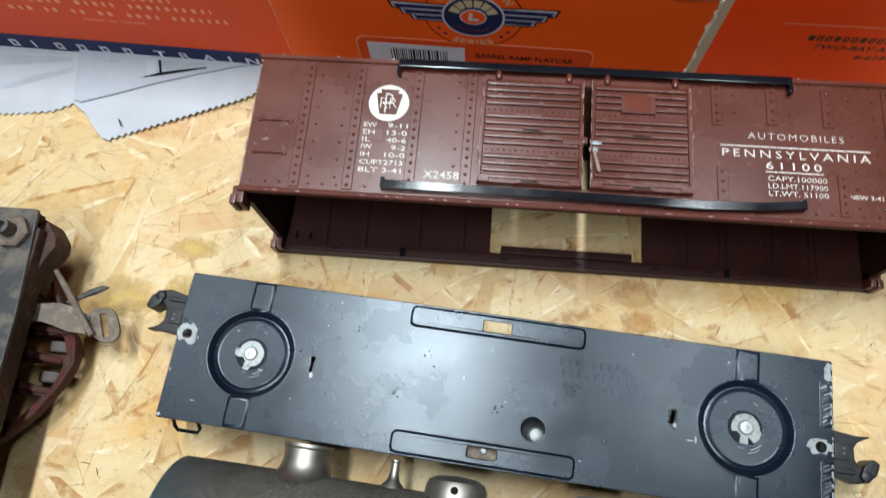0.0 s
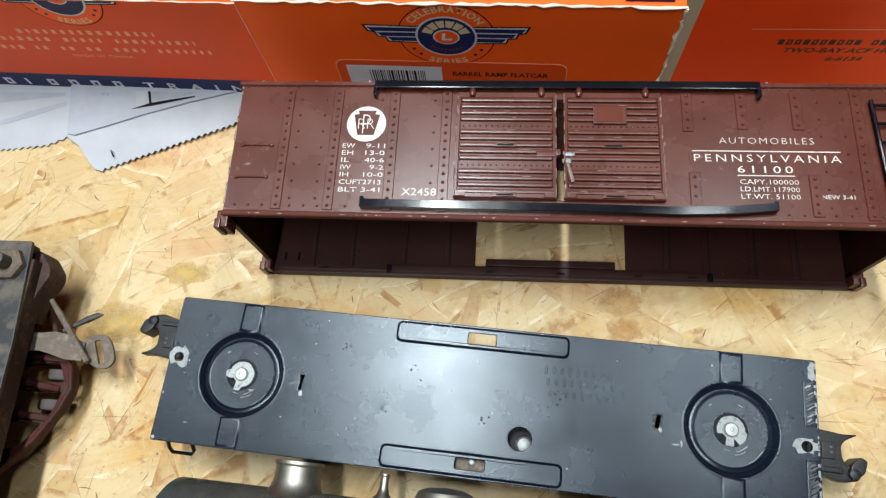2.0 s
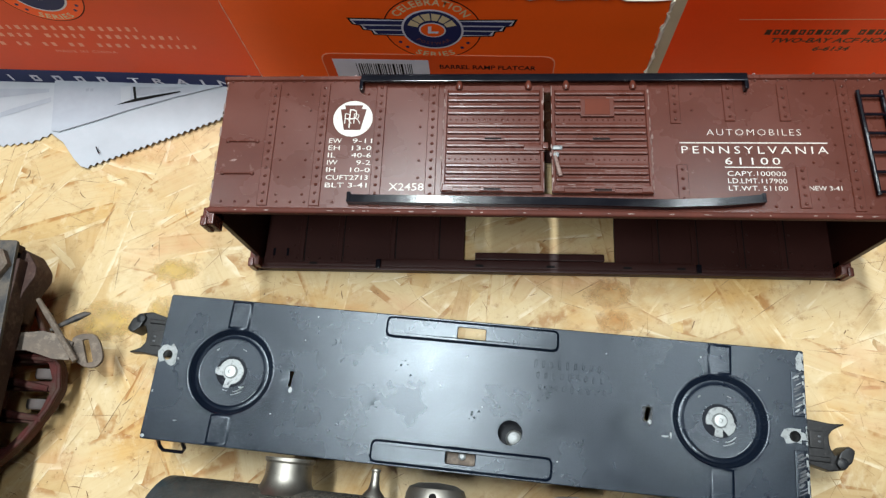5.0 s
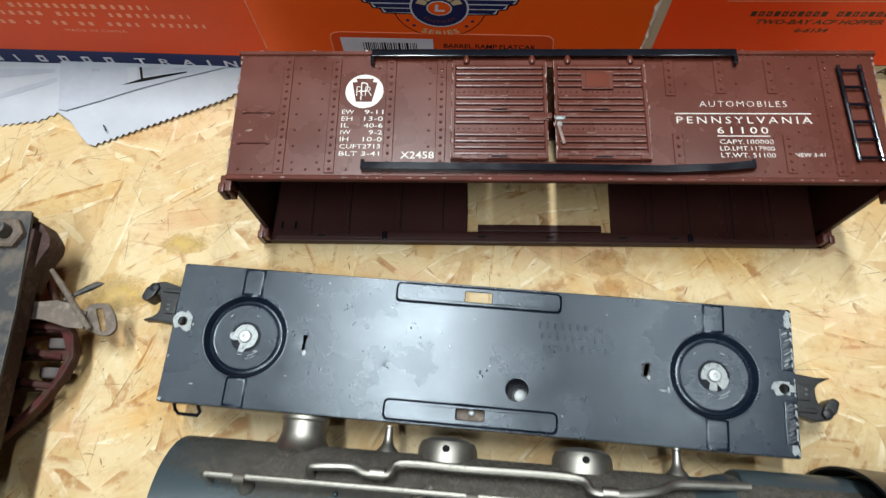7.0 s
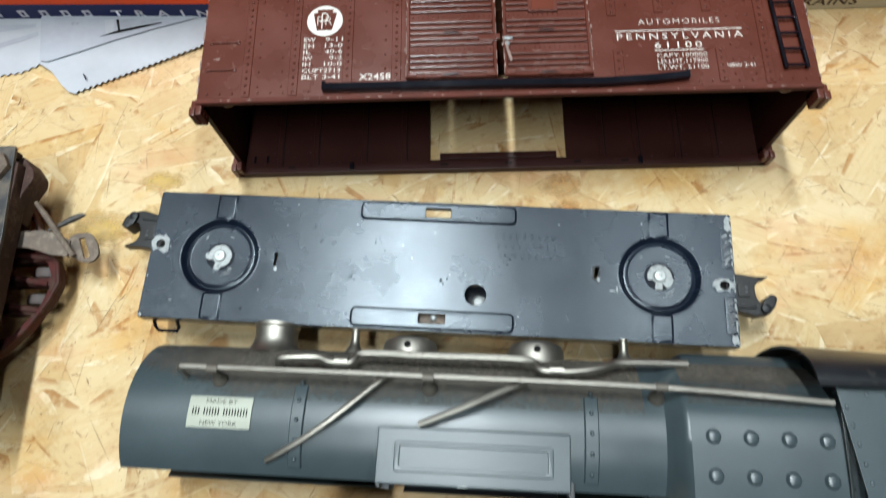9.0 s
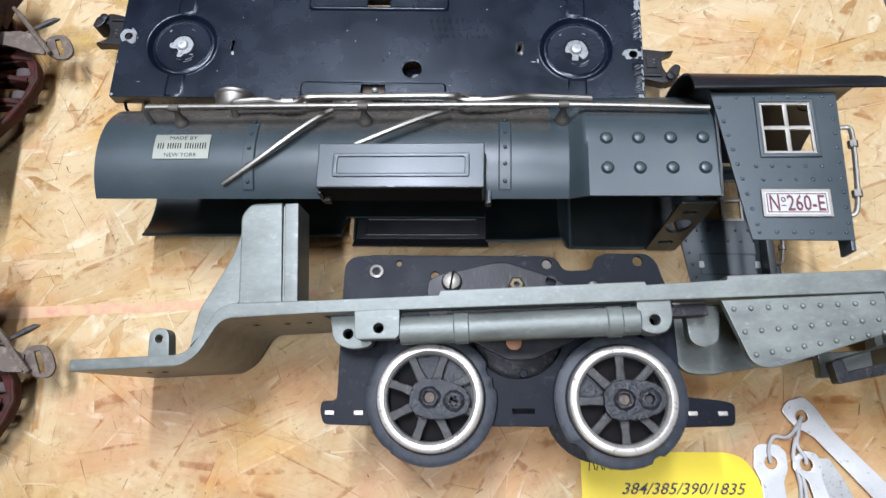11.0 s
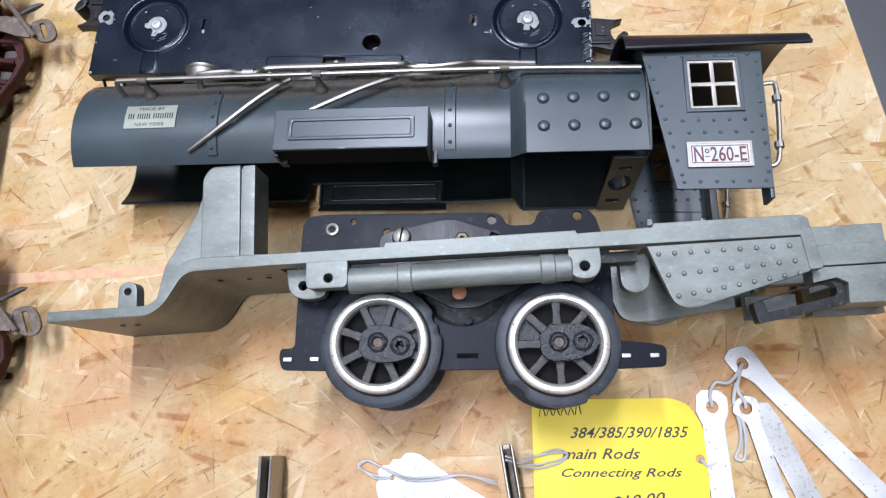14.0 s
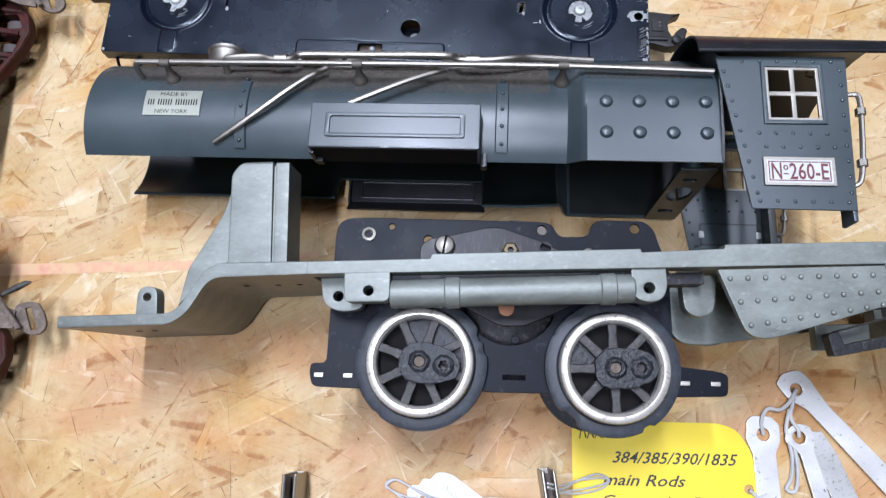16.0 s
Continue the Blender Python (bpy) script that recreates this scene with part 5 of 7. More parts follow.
        muntin = [rect(128.4, cx - 0.8, cy + 0.8, 11.6), rect(cx + 0.8, 144.2, cy + 0.8, 11.6), rect(128.4, cx - 0.8, -6.4, cy - 0.8), rect(cx + 0.8, 144.2, -6.4, cy - 0.8)]
        part("window_frame", turn(plate(rect(127.0, 145.6, -7.8, 13.0), muntin, 34.9, 35.9, 0.25), flip), M_NICKEL, wall, "nickel four-light window frame")
        part("cab_flange", turn(join(box(112, 154, 15.4, 17.2, 30, 35.2, 0.4), box(152.2, 153.8, -43, 16, 27, 35.2, 0.4)), flip), M_GUN, wall)
        pl = part("number_plate", turn(plate(rounded(rect(124.6, 147.2, -31.0, -21.4), 0.5), [], 35.6, 36.3, 0.15), flip), M_PLATE_WHITE, wall, "white number plate with red characters")
        if sw > 0:
            part("plate_rim", plate(rect(124.4, 147.4, -31.2, -21.2), [rect(125.3, 146.5, -30.3, -22.1)], 36.2, 36.5, 0.1), M_NICKEL, pl)
            part("plate_line", plate(rect(125.9, 145.9, -29.7, -22.7), [rect(126.25, 145.55, -29.35, -23.05)], 36.3, 36.36), M_RED_INK, pl, smooth=0)
            part("plate_text", turn(lettering("N", 3.3, 6.0, 0.03, bold=0.014), Matrix.Translation((126.8, -29.2, 36.34))), M_RED_INK, pl, smooth=0)
            part("plate_text", turn(lettering("o", 1.7, 2.0, 0.03, bold=0.02), Matrix.Translation((130.6, -26.0, 36.34))), M_RED_INK, pl, smooth=0)
            part("plate_text", box(130.6, 132.3, -27.4, -27.0, 36.34, 36.38), M_RED_INK, pl, smooth=0)
            part("plate_text", turn(lettering("260-E", 12.6, 6.0, 0.03, bold=0.014), Matrix.Translation((132.6, -29.2, 36.34))), M_RED_INK, pl, smooth=0)
        # hand rail behind the cab
        hr = bmesh.new()
        add_tube(hr, smooth_path([(154, 4.5, 30), (158.5, 5.0, 31), (160.4, 3.0, 31.5), (160.0, -10, 31.5), (158.6, -24, 31.5), (157, -28.5, 31), (153.4, -28.5, 30)], 5), 0.9, 8)
        add_lathe(hr, [(0, -0.2), (1.7, -0.2), (1.7, 2.2), (0, 2.2)], 10, (160.2, -3.0, 31.5), "y")
        add_lathe(hr, [(0, -0.2), (1.7, -0.2), (1.7, 2.2), (0, 2.2)], 10, (158.9, -22.0, 31.5), "y")
        part("hand_rail", turn(hr, flip), M_NICKEL, lo, "nickel hand rail")
    # cab front, roof and inner floor bracket
    fw = [(-21.5, -33), (-12, -34.4), (18, -34.4), (27, -24), (32, -10), (32.6, 0), (32, 10), (27, 24), (18, 34.4), (-12, 34.4), (-21.5, 33)]
    hole = [(-21.0, -32.2), (5, -32.2), (10, -31), (21, -20.5), (28.2, -6), (28.6, 0), (28.2, 6), (21, 20.5), (10, 31), (5, 32.2), (-21.0, 32.2)]
    cf = plate(fw, [hole], 0, 0.9, 0.1)
    part("cab_front", turn(cf, Matrix(((0, 0, 1, 112.2), (1, 0, 0, 0), (0, 1, 0, 0), (0, 0, 0, 1)))), M_INSIDE_SHADE, lo)

    def roof_row(u, grow=0.0, drop=0.0):
        crown = 14.6 + 3.4 * (172.5 - u) / 68.0
        return [(u, 17.2 - drop + (crown + grow) * math.sin(a), (39.0 + grow) * math.cos(a)) for a in [radians(2 + 176 * k / 30) for k in range(31)]]
    rf = sheet([roof_row(104.5), roof_row(108), roof_row(155), roof_row(172.5)], 0.9)
    roof = part("cab_roof", rf, M_ROOF_AND_SHADE, lo, "arched roof with a long visor")
    for sw in (1, -1):
        part("roof_edge", tube([(104.5, 17.6, 38.8 * sw), (172.5, 17.6, 38.8 * sw)], 0.9, 8), M_ROOF_AND_SHADE, roof)
    for u in (130, 163):
        ct = 17.0 + 14.6 + 3.4 * (172.5 - u) / 68.0
        part("roof_hatch", lathe([(4.2, ct - 1.2), (4.2, ct + 0.8), (3.2, ct + 1.4), (0, ct + 1.5)], 20, (u, 0, 0), "y"), M_ROOF_AND_SHADE, roof)
    hole = [(105.5 + 4.6 * math.cos(q * 0.35), 2.0 + 8.0 * math.sin(q * 0.35)) for q in range(18)]
    strap = plate(rounded(rect(99.5, 112.4, -30.5, 27.5), 1.0), [hole, rounded(rect(102.5, 108.5, -20.5, -16.5), 1.2), rounded(rect(103, 108, 16, 19), 1.0)], 0, 1.2, 0.2)
    # The strap's near-black stands for the shade it lies in.
    part("cab_bracket", turn(strap, Matrix(((1, 0, 0, 0), (0, 0, 1, -23.0), (0, 1, 0, 0), (0, 0, 0, 1)))), M_INSIDE_SHADE, lo, "cross strap with a hole, blackened for shade")
    # plate of the maker; its middle line is a bar
    a0, a1 = -7.0, 14.0
    tag = sheet([[on(u, a, 0.5) for a in [a0 + (a1 - a0) * k / 6 for k in range(7)]] for u in (-101.0, -78.6)], 0.3)
    mp = part("maker_plate", tag, M_BRASS, lo, "pale brass maker's plate")

    def curved_text(text, u0, w, deg, hgt):
        bm = lettering(text, w, hgt, 0.0, bold=-0.008)
        for v in bm.verts:
            q = on(u0 + v.co.x, deg + v.co.y / 27.5 * 57.3, 0.62)
            v.co = q
        part("plate_text", bm, M_INK_AND_SHADE, mp, smooth=0)
    curved_text("MADE BY", -95.0, 11.0, 9.2, 1.5)
    curved_text("NEW YORK", -96.2, 13.0, -5.4, 1.5)
    rb = random.Random(2)
    bars = bmesh.new()
    for k in range(20):
        ua = -99.4 + k * 1.0
        if k not in (3, 10):
            q = [on(ua, 1.2, 0.62), on(ua + 0.42, 1.2, 0.62), on(ua + 0.42, 6.2, 0.62), on(ua, 6.2, 0.62)]
            bars.faces.new([bars.verts.new(v) for v in q])
    as_stuff(part("plate_print", bars, M_INK_AND_SHADE, mp, smooth=0))
    # rails and pipes in nickel
    rail = smooth_path([on(-105, 29, 0), on(-105.4, 27, 5), on(-103.6, 26, 8.2), on(-95, 26, 8.7), on(-18, 26, 8.6), on(58, 25, 8.6), on(111, 19.8, 9.3)], 8)
    part("boiler_rail", tube(rail, 1.05, 10), M_NICKEL, lo, "long nickel hand rail")
    for u in (-92.5, -18.0, 58.4):
        st = bmesh.new()
        add_tube(st, [on(u, 27, -0.3), on(u, 27, 0.9), on(u, 27, 2.0), on(u, 26.5, 3.6), on(u, 25.6, 6.2), on(u, 25, 8.4)], [2.8, 2.8, 2.4, 1.6, 1.05, 0.9], 14)
        add_tube(st, [on(u - 1.9, 25, 8.6), on(u + 1.9, 25, 8.6)], 1.5, 12)
        part("rail_post", st, M_DULL_NICKEL, lo, "dull dusty rail post")
    PA = 44.0
    pipe = smooth_path([on(-72.0, PA - 6, -1), on(-72.0, PA - 6, 5.0), on(-69, PA - 6, 6.4), on(-58, PA - 5, 6.6), on(-53, PA - 8, 6.4), on(-46, PA - 8, 6.4), on(-42, PA, 6.6), on(-20, PA, 6.6), on(14, PA, 6.6), on(20, PA - 8, 6.6), on(31, PA - 8, 6.6), on(40, PA - 4, 6.4), on(48, PA + 4, 5.2), on(71, PA + 11, 3.4)], 5)
    part("steam_pipe", tube(pipe, 1.45, 10), M_NICKEL, lo, "bent nickel steam pipe")
    for u in (-49, 25.0):
        part("pipe_union", tube([on(u - 2.4, PA - 8, 6.6), on(u + 2.4, PA - 8, 6.6)], 2.0, 12), M_NICKEL, lo)
    for ua, da, oa, ub, db, ob_, bow in ((-72.4, -27, 0.4, -31.5, 34, 3.6, 3.0), (-20.4, 1, 3.6, 15.0, 30, 4.6, 2.0)):
        line = [on(ua + (ub - ua) * k / 10 + bow * math.sin(math.pi * k / 10), da + (db - da) * k / 10, oa + (ob_ - oa) * k / 10 + 1.2 * math.sin(math.pi * k / 10)) for k in range(11)]
        part("diagonal_brace", tube(line, 1.15, 8), M_NICKEL, lo, "nickel brace rod")
    # stack, domes and whistles on the crown
    cr = V0 + AV
    part("chimney", lathe([(12, cr - 2.6), (10.4, cr - 1.2), (8.9, cr + 1.2), (8.2, cr + 4), (8.3, cr + 8), (8.9, cr + 8.8), (8.9, cr + 9.8), (7.2, cr + 9.8), (6.8, cr + 2), (0, cr + 1.6)], 32, (-82.0, 0, 0), "y"), M_NICKEL, lo, "nickel smoke stack")
    for u in (-28.5, 19.5):
        part("dome", lathe([(11.2, cr - 2.4), (10.8, cr - 0.4), (10.6, cr + 2.6), (9.6, cr + 4.8), (6.5, cr + 6.2), (0, cr + 6.8)], 32, (u, 0, 0), "y"), M_NICKEL, lo, "low nickel dome")
        # Black disc for the shade in the hole; the dome is closed.
        part("sand_hole", lathe([(0, 0), (1.3, 0), (1.3, 0.5), (0, 0.6)], 12, (u, cr + 2.2, 10.3)), M_INK_AND_SHADE, lo)
    for u in (-50.5, 52.5):
        part("whistle", lathe([(4.2, cr - 1), (3.8, cr + 0.5), (2.2, cr + 2.2), (1.6, cr + 4.4), (1.4, cr + 8.0), (1.7, cr + 8.4), (1.7, cr + 9.0), (0, cr + 9.3)], 14, (u, 0, 0), "y"), M_NICKEL, lo, "small nickel whistle")
    part("lamp_bead", lathe([(0, 0), (1.4, 0), (1.4, 0.8), (0, 1.2)], 10, (-93, -14, -24.5)), M_STEEL, lo)
    return lo


loco_shell()


# ---- raw zinc locomotive frame lying on its side ----
def zinc_frame():
    zf = thing("zinc_casting", mmpose(0, -118.8, 35.6, 4.2, -1.9, 0), "raw grey zinc locomotive frame casting lying on its side", "toy locomotive frame")
    Wt = 31.0
    up = [(-119.5, -15.6), (-80, -15.4), (-76.5, -13.0), (-68.0, -0.6), (-63, 1.6), (-42, 1.5), (-32, 1.2), (-32, -3.2), (-64, -3.6), (-67.5, -5.6), (-74, -15.8), (-80, -19.4), (-119.5, -19.8)]
    front = plate(rounded(up, [0.5, 3, 3, 2, 2, 0, 0, 0, 3, 3, 4, 3, 0.5], 4), [], -Wt, Wt, 0.5)
    part("front_web", front, M_ZINC, zf, "stepped front platform")
    for w0, w1 in ((22.5, Wt), (-Wt, -22.5)):
        rail = [(-32.2, 1.2), (10, 1.0), (10.6, 2.6), (80, 2.4), (80.5, 1.2), (107, 1.6), (107.5, 3.0), (158, 2.6), (160.5, 1.2), (163.0, -16.8), (158.5, -17.0), (157, -4.8), (-32.2, -3.2)]
        part("side_rail", plate(rail, [], w0, w1, 0.4), M_ZINC, zf)
    part("rear_web", plate(rounded([(106, 2.4), (158, 2.4), (158, -3), (106, -3)], 0.5), [], -22.4, 22.4, 0.4), M_ZINC, zf)
    # saddle post
    post = [(-60.5, 0.8), (-60.3, 33.4), (-57, 37.6), (-45.2, 37.6), (-44.9, 0.8)]
    part("saddle_post", plate(rounded(post, [0, 2, 2, 1, 0]), [], 8, 30.5, 0.9), M_ZINC, zf)
    part("saddle_flange", join(box(-44.9, -44.3, 0.8, 36.0, 12, 29.9, 0.1), box(-44.3, -39.3, 0.8, 37.0, 15, 30.6, 0.5)), M_ZINC, zf)
    fil = plate(rounded([(-79, -12.5), (-76, 0.5), (-64.0, 20.0), (-61.0, 30), (-60.6, 3), (-67, 0)], [0, 2, 5, 3, 0, 0]), [], 18, 26.5, 0.5)
    part("gusset", fil, M_ZINC, zf)
    ear = plate(rounded([(-91.8, -16.0), (-91.6, -6.0), (-84.6, -6.0), (-84.2, -16.0)], [0, 3.5, 3.5, 0], 6), [circle(-88.1, -9.7, 1.4, 14)], 25.0, 30.8, 0.4)
    part("ear", ear, M_ZINC, zf, "lug with a hole")
    # Black discs give the shade of bolt holes on an uncut web.
    for x in (-100, -94, -60, -48, -40):
        part("bolt_hole", lathe([(0, -19.95 if x < -80 else -4.1), (1.2, -19.95 if x < -80 else -4.1), (1.2, -20.15 if x < -80 else -4.25), (0, -20.15 if x < -80 else -4.25)], 12, (x, 0, 12), "y"), M_INK_AND_SHADE, zf)
    # air tank under the running board, with lugs
    for sw in (1, -1):
        flip = Matrix.Diagonal((1, 1, sw, 1))
        tk = bmesh.new()
        add_lathe(tk, [(0, -4), (4.6, -4), (4.9, -3.4), (4.9, 14.5), (5.4, 15), (5.4, 19.5), (4.9, 20), (4.9, 66.5), (5.4, 67), (5.4, 71.5), (4.9, 72), (4.9, 77.4), (4.4, 78), (0, 78)], 24, (0, -10.2, 26.0), "x")
        part("air_tank", turn(tk, flip), M_ZINC, zf, "round tank cast on the frame")
        lug = plate(rounded([(-19.2, -3.2), (-19.4, -13.2), (-3.8, -13.2), (-3.6, -3.2)], [0, 2.5, 2.5, 0]), [circle(-11.0, -9.4, 1.7, 16)], 24.5, 31.2, 0.4)
        part("lug", turn(lug, flip), M_ZINC, zf)
        lug2 = plate(rounded([(-30.0, -3.2), (-29.0, -12.8), (-22.5, -15.6), (-14.5, -14.4), (-14.5, -3.2)], [0, 4, 4, 3, 0]), [circle(-23.6, -9.8, 1.8, 16)], 15.0, 20.5, 0.4)
        part("lug", turn(lug2, flip), M_ZINC, zf)
        eye = plate(rounded([(76.8, -3.0), (76.8, -13.4), (81.5, -15.6), (86.5, -14.6), (88.4, -10.6), (88.2, -3.0)], [0, 3, 3, 3, 3, 0]), [circle(82.4, -10.6, 1.8, 16)], 20.0, 29.6, 0.5)
        part("lug", turn(eye, flip), M_ZINC, zf)
        part("arm_bar", turn(box(88.2, 102, -9.2, -5.0, 16, 24, 0.5), flip), M_IRON, zf, "dark bar between the lugs")
        arm = plate(rounded([(96.5, -5), (97.0, -17.5), (102, -20), (107, -18), (109, -5)], [0, 4, 4, 3, 0]), [], 10, 16, 0.5)
        part("arm", turn(arm, flip), M_ZINC, zf)
        ash = rounded([(104.5, -5.2), (157.6, -5.2), (158.8, -17.6), (118.0, -28.4), (111.8, -26.6)], [0, 0.5, 1, 4, 4])
        pan = part("ash_pan_side", turn(plate(ash, [], 27.6, 30.6, 0.4), flip), M_ZINC, zf, "riveted ash pan side")
        rv = bmesh.new()
        for r in range(3):
            for k in range(9):
                x, y = 108.2 + r * 2.6 + k * 5.6 - r * 0.2 * k, -8.4 - r * 7.6 + (k * 0.28 if r else 0.1) + (r == 2) * k * 0.42
                dome(rv, x, y, 30.5, 1.0, 1.0, 8)
        as_stuff(part("pan_rivets", turn(rv, flip), M_ZINC, pan))
        # stepped tail
        part("tail", turn(join(box(161.5, 188.4, -8.4, -0.8, 20, 24.2, 0.4), box(161.5, 206, -15.2, -7.6, 17, 25.2, 0.4)), flip), M_ZINC, zf)
        lower = [(161.5, -15.6), (206, -15.6), (206, -29.0), (172.4, -28.8), (173.2, -21.6), (169.6, -19.6), (161.5, -21.0)] if sw > 0 else [(178, -15.6), (206, -15.6), (206, -29.0), (178, -28.8)]
        part("tail", turn(plate(lower, [], 17, 24.8, 0.3), flip), M_ZINC, zf)
        if sw > 0:
            # made-up dark loop for the shaded walls round the tail's open corner
            hook = rounded([(140.8, -26.6), (142.0, -34.0), (172.2, -29.0), (173.0, -21.4), (169.5, -19.7), (158, -22.0)], [1, 1, 0.6, 2.5, 1, 1])
            gap = rounded([(144.4, -25.6), (158, -22.6), (167.4, -20.9), (170.2, -22.0), (169.6, -25.6), (145.6, -30.2)], [0.3, 0.3, 1.2, 1.6, 0.6, 0.6])
            part("bracket", plate(hook, [gap], 17.5, 22.5, 0.2), M_IRON, zf, "dark loop for the shaded walls of the tail opening")
            part("inner_block", box(143, 161.5, -31.5, -22.5, 4, 9, 0.5), M_ZINC, zf)
    part("cross_bar", box(176, 204, -27, -20, -16.8, 16.8, 0.6), M_ZINC, zf)
    low = rounded([(93.5, -8), (150, -6), (152, -24), (108, -28.6), (99.5, -26.8)], [1, 1, 2, 5, 5])
    part("inner_pan", plate(low, [], -12, -8, 0.5), M_ZINC, zf)
    return zf


zinc_frame()


# ---- motor with two driving wheels, lying on its side ----
def motor():
    mo = thing("locomotive_motor", mmpose(38, -154.2, 0, 0, 0, -2.1), "black steel toy locomotive motor with two spoked driving wheels", "toy motor")
    out = rounded([(-68, -0.5), (-67.6, 46), (-67.2, 51), (-64.2, 53.8), (-57, 54.4), (9, 53.6), (13.8, 52.8), (16.0, 47.8), (27.0, 48), (28.4, 53.0), (32, 54.6), (48, 54.4), (51.5, 51.2), (53, 45), (56, 38), (56, 1), (70, -0.4), (74.6, -1.6), (73.8, -9.2), (56, -9.8), (-58, -9.4), (-72.6, -9.0), (-74.0, -3.8), (-73.4, -0.8)], [2, 3, 3, 3, 3, 3, 3, 3, 3, 3, 3, 3, 3, 3, 3, 3, 2, 2, 2, 1, 1, 2, 2, 1])
    holes = [circle(-46.5, 51.0, 1.2, 14), circle(10.0, 50.4, 1.9, 14), circle(44.4, 51.4, 1.9, 14), circle(-32.6, 46.0, 1.7, 14), circle(0, 9, 1.5, 12), circle(-2, 24, 17, 32), rect(-4.5, 3.5, -5.2, -3.4)]
    slots = [rect(s * 70 - 2, s * 70 + 1.4, -5.8, -4.2) for s in (-1, 1)] + [rect(s * 59.5 - 2, s * 59.5 + 1.4, -5.8, -4.2) for s in (-1, 1)]
    p = part("side_plate", plate(out, holes, 42.4, 44.0, 0.25), M_DARK_STEEL, mo, "black side plate with holes")
    part("side_plate", plate(rounded([(-66, 0), (-66, 50), (50, 50), (54, 38), (54, -4), (-66, -4)], 3), holes[:4], 10.0, 11.6, 0.25), M_DARK_STEEL, mo)
    for r in slots:
        part("tab", box(r[0][0], r[1][0], r[0][1], r[2][1], 43, 44.8, 0.25), M_NICKEL, p)
    part("plate_screw", join(lathe([(2.7, 44), (2.6, 44.8), (1.7, 45.1), (1.3, 44.7), (1.2, 42.5)], 18, (-55.0, 47.7, 0))), M_NICKEL, p)
    for x, y in ((-60, 40), (48, 30), (-60, 5), (48, 4), (-40, -5), (40, -5)):
        part("spacer_post", lathe([(2.2, 11), (2.2, 43)], 10, (x, y, 0)), M_DARK_STEEL, mo)
    part("armature", lathe([(0, 16), (16.5, 16), (16.8, 36), (12, 38), (4, 38.5), (0, 39)], 32, (-2, 24, 0)), M_IRON, mo, "dark armature drum")
    br = rounded([(-35.0, 30.0), (-35.4, 43.4), (-31.0, 46.0), (-24.0, 47.2), (-9.0, 50.8), (-5.0, 50.4), (11.5, 44.6), (27.0, 37.0), (27.4, 27.0), (19.0, 20.8), (3.2, 13.9), (-5.4, 13.6), (-19.4, 20.8)], [2, 3, 3, 2, 3, 3, 2, 2, 3, 2, 2.5, 2.5, 2])
    part("bearing_plate", plate(br, [circle(-3.4, 20.2, 2.9, 18), circle(11.0, 43.0, 1.9, 14)], 44.6, 46.2, 0.35), M_BRUSHED, mo, "scratched diamond-shaped bearing plate")
    part("plate_screw", join(lathe([(4.0, 46.0), (3.9, 47.2), (3.2, 48.4), (1.8, 49.0), (0, 49.2)], 20, (-26.2, 43.0, 0))), M_NICKEL, mo, "slotted nickel screw")
    # Black bar across the whole head, for the shade in its slot.
    part("screw_slot", turn(box(-3.5, 3.5, -0.4, 0.4, 48.0, 49.3, 0.1), Matrix.Translation((-26.2, 43.0, 0)) @ Matrix.Rotation(1.4, 4, "Z")), M_INK_AND_SHADE, mo)
    part("brass_nut", lathe([(3.2, 46.0), (3.2, 47.4), (2.4, 48.0), (1.2, 48.0)], 6, (-2.0, 41.6, 0)), M_TARNISHED, mo, "tarnished brass nut")
    part("rivet", lathe([(0, 43.8), (2.0, 43.8), (1.9, 44.6), (1.2, 45.0), (0, 45.1)], 14, (27.0, 41.6, 0)), M_NICKEL, mo)
    disc = lathe([(0, 28), (20.4, 28), (20.9, 28.5), (20.9, 31.5), (20.4, 32), (0, 32)], 120, (2, 37.2, 0))
    for v in disc.verts:
        a = math.atan2(v.co.y - 37.2, v.co.x - 2)
        if math.hypot(v.co.x - 2, v.co.y - 37.2) > 15 and math.sin(60 * a) > 0:
            v.co.x, v.co.y = v.co.x - 0.4 * math.cos(a), v.co.y - 0.4 * math.sin(a)
    part("toothed_disc", disc, M_DULL_NICKEL, mo, "fine-toothed steel disc")
    for x, y, r in ((-3.4, 20.2, 2.9), (-13, 21.6, 1.6)):
        part("bearing", lathe([(0, 44.2), (r, 44.2), (r, 45.5), (0, 45.8)], 16, (x, y, 0)), M_COPPER, mo)

    def chipped(bm, chips, least):
        """Pieces broken out of the rim: (angle, half width, depth) each."""
        for v in bm.verts:
            r = math.hypot(v.co.x, v.co.y)
            if r > least:
                a = math.degrees(math.atan2(v.co.y, v.co.x))
                for c, w, d in chips:
                    off = abs((a - c + 180) % 360 - 180)
                    if off < w:
                        k = 1 - d * min(1.0, 2.2 * (1 - off / w)) / r
                        v.co.x, v.co.y = v.co.x * k, v.co.y * k
        return bm

    def wheel(x, y, lean, crank, phase, chips, webs, seed):
        rough = random.Random(seed)
        up = Matrix.Translation((x, y, 47.0)) @ Euler((radians(lean), radians(-lean * 0.6), 0)).to_matrix().to_4x4()
        w = part("driving_wheel", turn(chipped(lathe([(15.2, -1.5), (23.1, -1.8), (23.7, -1.0), (23.4, 0.4), (22.0, 1.0), (19.6, 1.2), (18.9, 2.2), (17.6, 2.6), (15.0, 2.4), (14.8, -1.5)], 120), chips, 21.4), up), M_FLANGE, mo, "black spoked wheel with a chipped flange")
